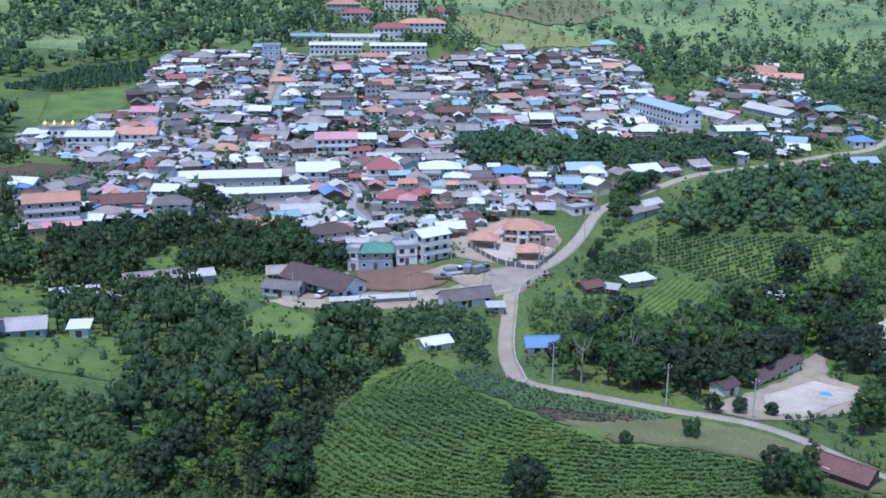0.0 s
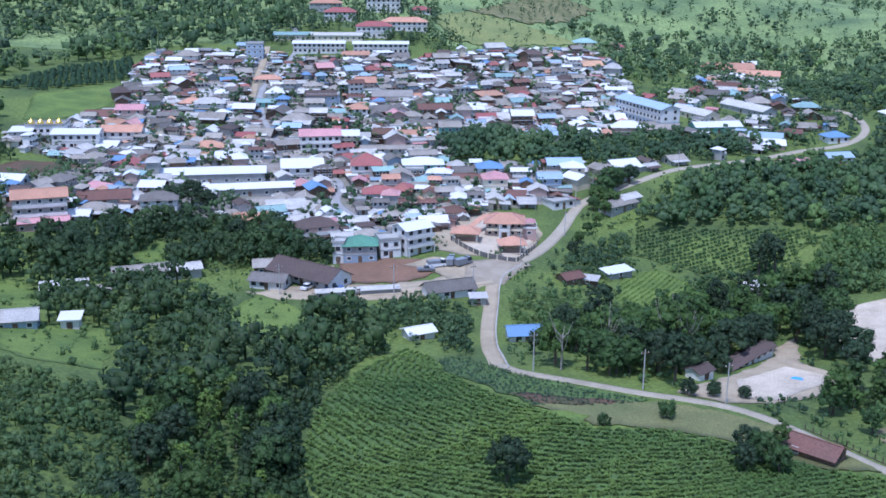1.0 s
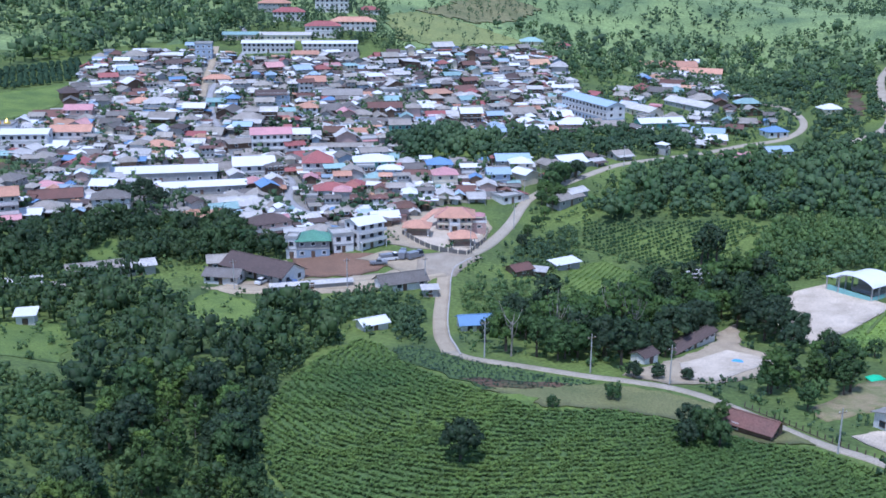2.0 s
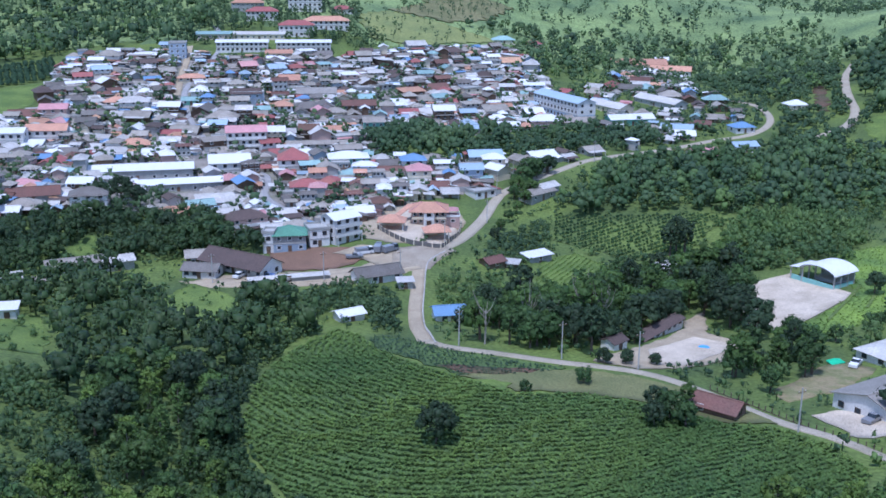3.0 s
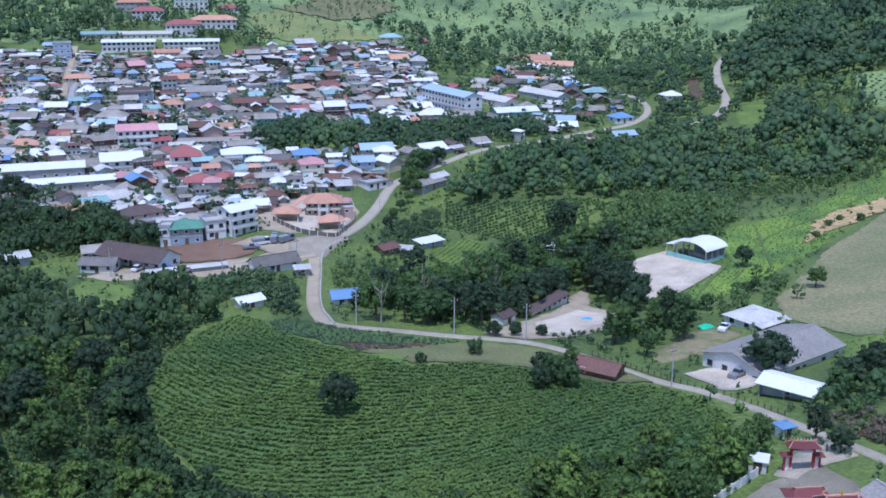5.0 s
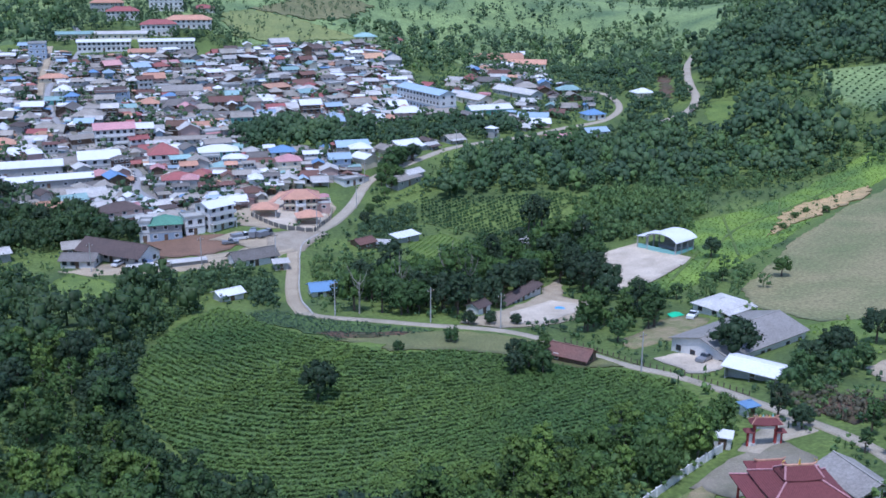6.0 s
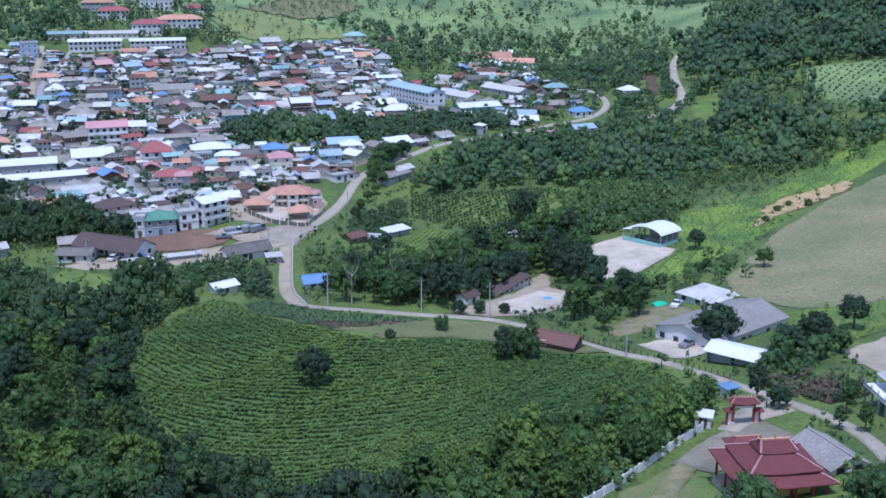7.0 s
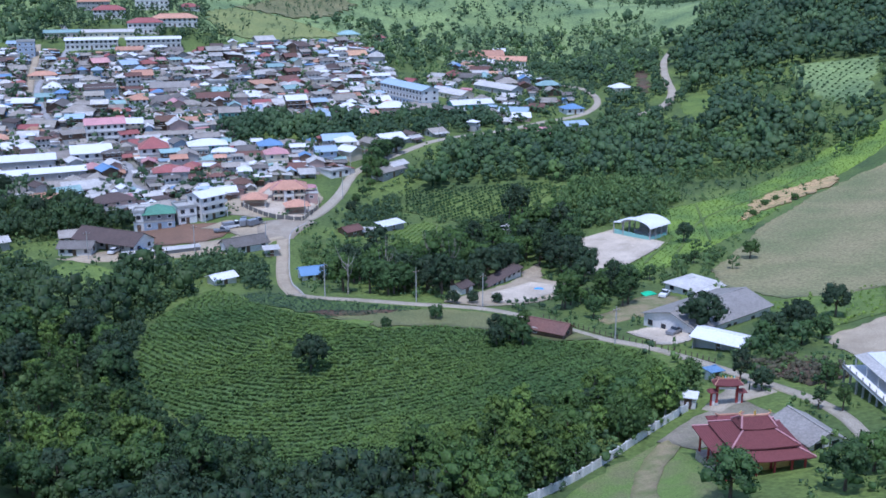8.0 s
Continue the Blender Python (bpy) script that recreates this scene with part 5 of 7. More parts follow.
def villa(x, y, rz):
    FOOT.append((x, y, 11))
    z = gz(x, y) + 0.3
    e = base("villa", x, y, z, rz, "large two-storey peach villa with orange hipped roof and white portico", "house")
    e.matrix_basis = e.matrix_basis @ Matrix.Diagonal((0.86, 0.86, 0.72, 1))
    part("wall", Geo().box(-6.5, -4.2, -3, 6.5, 5.5, 6.4), "wall_pink", e)
    part("bay", Geo().box(-2.0, -5.6, -3, 2.0, -4.2, 6.4), "wall_white", e)
    part("roof", ring_roof(15.2, 12.2, 6.3, 5.0, 0.6, 9.4), "roof_orange", e, "orange tiled roof")
    hip_beams(e, 15.2, 12.2, 6.3, 5.0, 0.6, 9.4, "roof_pink")
    part("bay_roof", ring_roof(5.4, 3.6, 6.35, 1.6, 0.4, 7.9), "roof_orange", e).matrix_basis = pose(0, -5.0, 0)
    for sx in (-1, 1):
        part("column", Geo().tube([(sx * 1.7, -6.6, -2.5), (sx * 1.7, -6.6, 6.3)], [0.22, 0.2], 8), "wall_white", e)
        for s in (0, 1):
            for xx in (3.0, 5.2):
                window(e, sx * xx, -4.2, 0.9 + 3.2 * s, 1.3, 1.5, "-y")
            for yy in (-1.8, 2.4):
                window(e, sx * 6.5, yy, 0.9 + 3.2 * s, 1.3, 1.5, "+x" if sx > 0 else "-x")
        part("balcony", Geo().box(sx * 4.2 - 2.2, -5.5, 2.9, sx * 4.2 + 2.2, -4.2, 3.9), "wall_cream", e)
    part("balcony", Geo().box(-1.5, -6.7, 2.9, 1.5, -5.6, 3.9), "wall_white", e)
    window(e, 0, -5.6, 4.1, 1.8, 1.7, "-y")
    part("door", Geo().box(-0.9, -5.68, -0.2, 0.9, -5.6, 2.3), "wall_wood", e)
    part("terrace_wing", Geo().box(6.5, -3.0, -3, 11.5, 4.0, 3.2), "wall_pink", e)
    part("terrace_parapet", Geo().box(6.5, -3.15, 3.2, 11.65, -3.0, 4.2), "wall_white", e)
    part("terrace_parapet", Geo().box(11.5, -3.0, 3.2, 11.65, 4.0, 4.2), "wall_white", e)
    part("terrace_roof", ring_roof(4.6, 5.0, 5.6, 1.2, 1.4, 6.6), "roof_pink", e).matrix_basis = pose(9.0, 1.0, 0)
    for sx in (7.2, 10.8):
        for yy in (-1.0, 3.0):
            part("terrace_post", Geo().box(sx - 0.1, yy - 0.1, 3.2, sx + 0.1, yy + 0.1, 5.7), "wall_white", e)
    window(e, 9, -3.0, 0.9, 1.5, 1.3, "-y")
    g = Geo()
    g.slab([(-13.5, -5.0, 4.4), (-11.2, -6.0, 4.4), (-5.6, 3.0, 7.4), (-7.9, 4.0, 7.4)], 0.15)
    part("stair_roof", g, "roof_orange", e)


def terrace_house(x, y, rz):
    """A house on a raised terrace; x, y is the middle of the terrace's front edge."""
    m = pose(x, y, 0, 0, 0, rz)
    mid = m @ Vector((0, 6, 0))
    FOOT.append((mid.x, mid.y, 9.5))
    e = base("terrace_house", x, y, gz(x, y), rz, "white house with white roofs on a raised open terrace", "house")
    part("undercroft_wall", Geo().box(-9, 3.4, -3, 9, 3.6, 2.3), "wall_grey", e)
    part("floor_slab", Geo().box(-9.2, -0.1, 2.3, 9.2, 12, 2.6), "wall_white", e)
    part("parapet", Geo().box(-9.2, -0.1, 2.604, 9.2, 0.05, 2.95), "wall_grey", e)
    for k in range(8):
        xx = -8.8 + 17.6 * k / 7
        part("column", Geo().box(xx - 0.15, 0.1, -3, xx + 0.15, 0.4, 2.3), "wall_grey", e)
        part("railing_post", Geo().box(xx - 0.12, -0.08, 2.955, xx + 0.12, 0.04, 3.6), "wall_grey", e)
    part("wall", Geo().box(-7.5, 4.4, 2.604, 8.0, 11.4, 5.3), "wall_white", e)
    for xx in (-5.8, -3.0, 2.6, 5.8):
        window(e, xx, 4.4, 3.5, 1.3, 1.2, "-y", "frame_dark")
    part("door", Geo().box(-0.8, 4.32, 2.61, 0.6, 4.4, 4.7), "wall_wood", e)
    part("porch_roof", Geo().slab([(-8.4, 1.5, 4.75), (8.8, 1.5, 4.75), (8.8, 4.7, 5.45), (-8.4, 4.7, 5.45)], 0.1), "roof_silver", e)
    for xx in (-8.1, -3.8, 0.5, 4.8, 8.5):
        part("porch_post", Geo().box(xx - 0.09, 1.7, 2.604, xx + 0.09, 1.88, 4.75), "wall_white", e)
    r = part("roof", ring_roof(16.6, 8.6, 5.3, 8.6, 0.4, 7.3), "roof_white", e)
    r.matrix_basis = pose(0.25, 7.9, 0)


def pavilion(x, y, rz, w, d, label):
    FOOT.append((x, y, w / 2))
    e = base("pavilion", x, y, gz(x, y) + 0.2, rz, label, "pavilion")
    for sx in (-1, 1):
        for sy in (-1, 1):
            part("post", Geo().box(sx * (w / 2 - 0.4) - 0.15, sy * (d / 2 - 0.4) - 0.15, -2, sx * (w / 2 - 0.4) + 0.15, sy * (d / 2 - 0.4) + 0.15, 2.9), "wall_white", e)
    part("roof", ring_roof(w + 1, d + 1, 2.7, max(0.4, w - d), 0.4, 4.5), "roof_orange", e)
    part("floor_slab", Geo().box(-w / 2, -d / 2, -2, w / 2, d / 2, 0.1), "pale_concrete", e)
    part("back_wall", Geo().box(-w / 2 + 0.6, d / 2 - 0.5, 0.1, w / 2 - 0.6, d / 2 - 0.35, 2.6), "wall_cream", e)


def fence(name, pts, gap, post_h, panel_h, m_post, m_panel, label, gaps=(), width=0.3):
    """Posts with solid panels between them along pts."""
    line = smooth_line([(p[0], p[1], 0) for p in pts], gap)
    z0 = gz(line[0].x, line[0].y)
    e = base(name, line[0].x, line[0].y, z0, 0, label, "fence")
    for i, p in enumerate(line):
        z = gz(p.x, p.y) - z0
        x, y = p.x - line[0].x, p.y - line[0].y
        part("post", Geo().box(x - width / 2, y - width / 2, z - 0.8, x + width / 2, y + width / 2, z + post_h), m_post, e)
        if i + 1 < len(line) and i not in gaps:
            q = line[i + 1]
            z2 = gz(q.x, q.y) - z0
            x2, y2 = q.x - line[0].x, q.y - line[0].y
            d = Vector((x2 - x, y2 - y, 0)).normalized() * (width / 2)
            nrm = Vector((-d.y, d.x, 0)).normalized() * 0.06
            a, b = Vector((x, y, z)) + d, Vector((x2, y2, z2)) - d
            g = Geo()
            g.v = [tuple(v) for v in (a - nrm - Vector((0, 0, 0.8)), b - nrm - Vector((0, 0, 0.8)), b + nrm - Vector((0, 0, 0.8)), a + nrm - Vector((0, 0, 0.8)),
                                      a - nrm + Vector((0, 0, panel_h)), b - nrm + Vector((0, 0, panel_h)), b + nrm + Vector((0, 0, panel_h)), a + nrm + Vector((0, 0, panel_h)))]
            g.f = [(0, 3, 2, 1), (4, 5, 6, 7), (0, 1, 5, 4), (1, 2, 6, 5), (2, 3, 7, 6), (3, 0, 4, 7)]
            g.m = [0] * 6
            part("panel", g, m_panel, e)
    return e


def domed_house(x, y, rz):
    e = house(x, y, rz, 15, 10, 2, "flat", "white", "wall_white", windows=6, side_windows=2, sh=3.4, balcony=True, label="white two-storey mosque with row of golden domes", name="mosque", category="mosque")
    for k in range(4):
        xx = -5.4 + 3.6 * k
        g = Geo()
        prof = [(1.25, 0.0), (1.45, 0.5), (1.2, 1.2), (0.6, 1.8), (0.15, 2.3), (0.05, 2.9)]
        g.tube([(0, 0, z) for _, z in prof], [r for r, _ in prof], 10)
        o = part("dome", g, "gold", e, "golden onion dome")
        o.matrix_basis = pose(xx, -3.0, 7.2)
        part("drum", Geo().tube([(xx, -3.0, 6.9), (xx, -3.0, 7.25)], [1.2, 1.2], 10), "wall_white", e)


def car(x, y, rz, m, kind="car", label="white pickup parked beside the road"):
    FOOT.append((x, y, 2))
    e = base("pickup" if kind == "pickup" else kind, x, y, gz(x, y) + 0.22, rz, label, kind)
    L, W = (2.5, 0.9) if kind != "truck" else (2.8, 1.0)
    h = 1.0 if kind != "truck" else 1.15
    g = Geo()
    prof = [(-L, 0.35), (L, 0.35), (L, h * 0.85), (L * 0.45, h), (-L * 0.3, h), (-L, h)]
    n = len(prof)
    g.v = [(px, s * W, pz) for s in (-1, 1) for px, pz in prof]
    g.f = [tuple(range(n)), tuple(range(2 * n - 1, n - 1, -1))] + [((i + 1) % n, i, n + i, n + (i + 1) % n) for i in range(n)]
    g.m = [0] * len(g.f)
    part("body", g, m, e)
    c = Geo()
    a, b = (-L * 0.25, L * 0.4) if kind != "car" else (-L * 0.7, L * 0.4)
    if kind == "truck":
        a, b = L * 0.35, L * 0.98
    top = h + (0.6 if kind != "truck" else 1.0)
    c.v = [(a, -W + .05, h), (b, -W + .05, h), (b, W - .05, h), (a, W - .05, h), (a + 0.3, -W + .2, top), (b - 0.45, -W + .2, top), (b - 0.45, W - .2, top), (a + 0.3, W - .2, top)]
    c.f = [(4, 5, 6, 7), (0, 1, 5, 4), (1, 2, 6, 5), (2, 3, 7, 6), (3, 0, 4, 7)]
    c.m = [0, 1, 1, 1, 1]
    part("cabin", c, [m, "glass"], e)
    if kind == "truck":
        part("load_bed", Geo().box(-L + 0.05, -W, h + 0.02, L * 0.3, W, h + 0.9), "car_grey", e)
    for sx in (-0.62, 0.62):
        for sy in (-1, 1):
            w = part("wheel", Geo().tube([(sx * L, sy * (W - 0.2), 0.32), (sx * L, sy * (W + 0.03), 0.32)], [0.36, 0.36], 10), "rubber", e)
            part("rim", Geo().tube([(sx * L, sy * (W + 0.035), 0.32), (sx * L, sy * (W + 0.05), 0.32)], [0.2, 0.2], 8), "steel", w)
    for sy in (-1, 1):
        part("headlight", Geo().box(L, sy * W * 0.7 - 0.15, 0.6, L + 0.03, sy * W * 0.7 + 0.15, 0.78), "frame_white", e)
    return e


def utility_pole(x, y, h=8.0, rz=0):
    e = base("utility_pole", x, y, gz(x, y), rz, "grey concrete utility pole beside the road", "pole", "utility poles")
    part("pole", Geo().tube([(0, 0, -0.8), (0, 0, h)], [0.17, 0.11], 6), "pole_grey", e)
    part("crossarm", Geo().box(-0.9, -0.06, h - 0.9, 0.9, 0.06, h - 0.75), "wall_wood", e)
    for xx in (-0.75, 0.0, 0.75):
        part("insulator", Geo().tube([(xx, 0, h - 0.75), (xx, 0, h - 0.5)], [0.07, 0.05], 5), "frame_white", e)


def bare_tree(x, y, size, seed):
    rnd = random.Random(seed)
    e = base("bare_tree", x, y, gz(x, y), 0, "bare pale-barked dead tree without leaves", "tree", "bare trees in the grove")
    part("trunk", Geo().tube([(0, 0, -0.8), (0.2, 0, 3 * size), (0.1, 0.3, 6 * size)], [0.28, 0.22, 0.12], 6), "pale_bark", e)
    for k in range(9):
        a, z = rnd.uniform(0, 6.28), rnd.uniform(2.5, 5.8) * size
        L = rnd.uniform(1.6, 3.0) * size
        part("limb", Geo().tube([(0.12, 0.1, z), (math.cos(a) * L * 0.5, math.sin(a) * L * 0.5, z + L * 0.6), (math.cos(a) * L * 0.8, math.sin(a) * L * 0.8, z + L * 1.5)], [0.11, 0.08, 0.03], 5), "pale_bark", e)


def palm(x, y, h, seed):
    rnd = random.Random(seed)
    e = base("palm_tree", x, y, gz(x, y), rnd.uniform(0, 360), "slender palm tree with drooping feathery fronds", "palm", "palms near the temple")
    part("trunk", Geo().tube([(0, 0, -0.6), (0.15, 0, h * 0.5), (0.1, 0.1, h)], [0.22, 0.16, 0.12], 7), "bark", e)
    for k in range(13):
        a, up = 2 * math.pi * k / 13 + rnd.uniform(-0.2, 0.2), rnd.uniform(0.1, 1.3)
        g = Geo()
        L, last = 2.4, None
        for s in range(6):
            t = s / 5
            r = L * t
            z = h + up * r * 0.8 - 0.42 * r * r * (0.5 + 0.25 * up)
            wdt = 0.42 * math.sin(math.pi * min(0.98, t * 0.9 + 0.08))
            c = Vector((math.cos(a) * r + 0.1, math.sin(a) * r + 0.1, z))
            n = Vector((-math.sin(a), math.cos(a), 0))
            g.v += [tuple(c - n * wdt - Vector((0, 0, wdt * 0.5))), tuple(c), tuple(c + n * wdt - Vector((0, 0, wdt * 0.5)))]
            if s:
                q = 3 * (s - 1)
                g.f += [(q, q + 1, q + 4, q + 3), (q + 1, q + 2, q + 5, q + 4)]
                g.m += [0, 0]
        part("frond", g, "leaf", e)


temple(69.85, 76.7, -5.5)
temple_gate(79.6, 102.2, -12)
arch_hall(132.6, 254.6, -60)
villa(25.0, 314.5, -4)
terrace_house(99.6, 92.5, -100)
pavilion(12.6, 304.5, -8, 8, 6, "low garage pavilion with orange hipped roof beside the villa")
pavilion(26.0, 297.0, 4, 7.5, 6, "garden pavilion with orange hipped roof in the villa's yard")
patch("villa_yard", [(8.5, 303), (16, 291), (26, 288.5), (33, 304), (35, 324), (18, 330)], "pale_concrete", "pale paved yard of the villa", category="yard", lift=0.18, wobble=0.1, seed=21)
fence("compound_wall", [(8.0, 304), (11.5, 296.5), (16, 290), (21, 287.6), (26.5, 287.3), (29.5, 294), (33.6, 304), (35.8, 316)], 2.4, 1.8, 1.5, "wall_cream", "dark_stone", "grey compound wall with cream posts round the villa")
fence("temple_fence", [(36, 79), (43.3, 82.8), (53, 89), (64.2, 97), (72.5, 102.5)], 2.2, 1.6, 1.45, "wall_white", "wall_white", "long white panelled fence with white posts beside the temple yard")
fence("lane_fence", [(70, 171), (74.5, 163), (80, 151), (86, 138.5), (90, 126)], 1.6, 1.1, 0.15, "bark", "bark", "low dark wooden post fence along the lane", width=0.16)
house(73.6, 104.3, -32, 2.6, 2.2, 1, "shed", "white", "wall_white", windows=1, side_windows=0, sh=2.4, name="guard_hut", category="hut", label="small white guard hut at the fence's end", over=0.3)
domed_house(-152.5, 424, 4)
patch("temple_yard", [(62, 92), (72, 99), (83, 103), (84, 94), (79, 84), (66, 86)], "yard_grey", "dusty grey concrete yard between the temple and its gate", category="yard", lift=0.15, wobble=0.3, seed=22)
patch("temple_lawn", [(42, 79), (52, 86), (62, 91), (64, 80), (60, 66), (50, 58), (40, 66)], "temple_grass", "rough green lawn beside the temple", category="lawn", lift=0.1, seed=23)
patch("worn_path", [(47.5, 68), (50, 75), (54, 81.5), (58.5, 87.5), (64, 92), (64.5, 88), (59, 82), (54.5, 75), (51, 66)], "worn_grass", "worn dirt path across the lawn", category="bare ground", wobble=0.5, lift=0.2, seed=24, cell=1.5)
patch("gate_apron", [(77, 99), (83, 102.5), (90.5, 104), (90, 112), (87, 112.5), (81, 107.5), (75, 102)], "road_concrete", "pale concrete way from the gate to the lane", category="yard", lift=0.17, wobble=0.3, seed=36)
patch("dump_plot", [(95, 114), (105, 120), (110, 112), (105, 105), (97, 104)], "dark_soil", "dark dug-over plot beside the lane", category="bare ground", seed=25)
patch("warehouse_yard", [(84, 155), (91, 158.5), (98, 150), (93, 143), (87, 142.5)], "pale_concrete", "pale concrete yard in front of the warehouse", category="yard", lift=0.2, seed=26)
patch("scrub_plot", [(118, 158), (127, 168), (137, 170), (158, 168), (142, 145), (124, 140)], "clearing_grass", "bright rough grass plot", lift=0.1, seed=28)
patch("junction", [(11, 271), (16, 268), (22, 270), (25, 277), (31, 287), (27, 290), (19, 287), (12, 284)], "junction_dust", "wide dusty concrete road junction", category="road", lift=0.30, wobble=0.3, seed=33)
patch("junction_lot", [(-6, 281), (2, 287), (10, 286), (16, 282), (17, 274), (8, 269), (2, 277)], "dirt", "dusty bare lot beside the junction", category="bare ground", lift=0.26, seed=29)
house(84.6, 116.5, 10, 2.2, 2.0, 1, "hip", "blue", "wall_white", windows=1, side_windows=0, sh=2.4, name="kiosk", category="kiosk", label="tiny white kiosk with bright blue roof", over=0.5)

part("tank_body", Geo().tube([(0, 0, 0), (0, 0, 2.2)], [1.5, 1.5], 14), "wall_white", base("water_tank", 114.5, 279, gz(114.5, 279), 0, "round white water tank among trees", "tank"))
blue = Geo()
blue.tube([(0, 0, 0), (0, 0, 0.03)], [1.3, 1.3], 16)
part("painted_circle", blue, "paint_blue", base("court_mark", 79.5, 202.5, gz(79.5, 202.5) + 0.25, 0, "blue painted circle on the ball court", "marking"))
tarp = Geo()
tarp.slab([(-2, -1, 0.3), (1.5, -1.4, 0.5), (2.2, 1.0, 0.4), (0, 0.6, 1.0), (-1.6, 1.3, 0.5)], 0.2)
part("sheet", tarp, "tarp_green", base("tarpaulin", 104.5, 189, gz(104.5, 189), 20, "crumpled green tarpaulin beside the bungalow", "tarpaulin"))

car(3.5, 279.5, 20, "car_white", "truck", "white lorry parked on the dusty lot")
car(7.5, 282, 80, "car_grey", "truck", "grey lorry parked on the dusty lot")
car(0.5, 276.5, 5, "car_grey", "pickup", "dark pickup parked on the dusty lot")
car(11, 281.5, 40, "car_grey", "truck", "grey works lorry beside the junction")
car(-31, 264.8, 60, "car_white", "car", "white car parked before the barn")
car(-24, 263.6, 15, "car_blue", "car", "blue car parked before the barn")
car(107.5, 186, 50, "car_white", "pickup", "white pickup beside the bungalow")
car(93.5, 151, 35, "car_grey", "pickup", "grey pickup in the warehouse yard")
for q in ((43.2, 187.2), (78.0, 147.5), (22.5, 197.5), (58.5, 182.5), (28, 291), (13.0, 262), (45, 322), (60, 363), (97, 391), (-38, 260), (-8, 260.4), (52, 349)):
    utility_pole(q[0], q[1], 8.5, 20)
for k, q in enumerate(((28.3, 198.5), (52.2, 209), (56.5, 206), (39.7, 208.6), (44.2, 208.2))):
    bare_tree(q[0], q[1], (1.3, 1.65, 1.6, 1.4, 1.2)[k], 90 + k)
for k, q in enumerate(((96.5, 99, 6.5), (93.5, 89.5, 6), (91, 92.5, 5), (100, 102, 5.5))):
    tree("tall", q[0], q[1], q[2] / 11, "slender olive-green tree beside the lane", k % 2 * 2)
for k, q in enumerate(((-43, 297, 6.5), (-47, 300, 5.5), (-39, 294, 6))):
    palm(q[0], q[1], q[2], 130 + k)
# ---------------------------------------------------------------- the village's many other houses
VILLAGE = [(-152, 560), (-150, 596), (-88, 588), (-66, 570), (-5, 578), (72, 632), (106, 645), (112, 585), (108, 530), (98, 470), (52, 446), (18, 444), (6, 400), (36, 396), (62, 392), (50, 356), (24, 342),
           (3, 316), (-10, 305), (-32, 306), (-54, 328), (-84, 322), (-103, 318), (-122, 300), (-146, 350), (-126, 388), (-172, 414), (-140, 474)]
EAST = [(112, 585), (130, 555), (150, 600), (186, 655), (210, 640), (196, 560), (215, 500), (190, 462), (150, 440), (112, 468), (98, 480), (108, 530)]
ROADSIDE = [(46, 340), (62, 360), (98, 398), (150, 436), (140, 446), (98, 412), (66, 396), (44, 374), (26, 350)]
MID_WOOD = [(7, 460), (50, 455), (70, 443), (64, 404), (38, 402), (8, 410)]
STREET = [(-10, 300), (-18, 325), (-30, 352), (-33, 385), (-56, 410), (-62, 440), (-74, 480), (-80, 520), (-74, 560), (-70, 600)]
ROOFS = (["grey"] * 22 + ["darkgrey"] * 9 + ["brown"] * 6 + ["rust"] * 5 + ["silver"] * 18 + ["white"] * 13 + ["paleblue"] * 3 + ["blue"] * 2 + ["teal"] * 3 + ["orange"] * 3 + ["red"] * 3
         + ["pink"] * 2)
# weighted to grey and wood: dark walls stand in for shade under eaves
WALLS = ["wall_white"] * 5 + ["wall_cream"] * 4 + ["wall_grey"] * 10 + ["wall_wood"] * 9 + ["wall_blue"] * 2 + ["wall_pink"] * 2


def lean(x, y, k, far=0.012):
    return noise.noise(Vector((x * far, y * far, k)))


def fill_with_houses(poly, sx, seed, angle, near, odds=(8, 3.5, 0.3)):
    """Houses close together; those past the plan's line near are joined."""
    rnd = random.Random(seed)
    for px, py in scatter(poly, sx, seed, jitter=0.3, roads=[(STREET, 3.8), (ROAD, 5.5), (UPPER_LANE, 4.2)], avoid=[MID_WOOD, PLAY, SOIL_SLOPE, LOT]):
        w = rnd.choices([rnd.uniform(3.6, 5.6), rnd.uniform(5.6, 9.0), rnd.uniform(9.0, 14.5)], [2.4, 5, 1.8])[0]
        d = min(w * rnd.uniform(0.55, 0.95), 8.4)
        reach = max(w, d) * 0.36
        if any(math.hypot(px - fx, py - fy) < fr * 0.66 + reach for fx, fy, fr in FOOT) or lean(px, py, 7.7, 0.035) > 0.42:
            continue
        st = rnd.choices([1, 2, 3], odds)[0]
        rf = rnd.choices(["gable", "hip", "shed", "flat"], [6, 3, 1.2, 0.5])[0]
        turn = angle + 40 * lean(px, py, 2.1) + rnd.uniform(-9, 9) + rnd.choice([0, 0, 90])
        col, wl, sh = rnd.choice(ROOFS), rnd.choice(WALLS), rnd.uniform(2.0, 2.5)
        annex = (rnd.choice([-1, 1]), rnd.uniform(1.8, 3.2), rnd.uniform(2.6, d - 0.8), rnd.uniform(1.9, 2.3), rnd.choice(ROOFS)) if rnd.random() < 0.6 else None
        if py > near:
            far_house(px, py, turn, w, d, st, rf, col, wl, sh, rnd.choice([2, 3, 3]), annex, rnd.choice(ROOFS) if rnd.random() < 0.6 else "")
        else:
            house(px, py, turn, w, d, st, rf, col, wl, windows=rnd.choice([2, 3, 3]), sh=sh, lower=rnd.choice(["", "", "wall_grey", "wall_cream"]) if st > 1 else "",
                  balcony=st > 1 and rnd.random() < 0.35, porch=rnd.random() < 0.55, group="village houses", annex=annex)


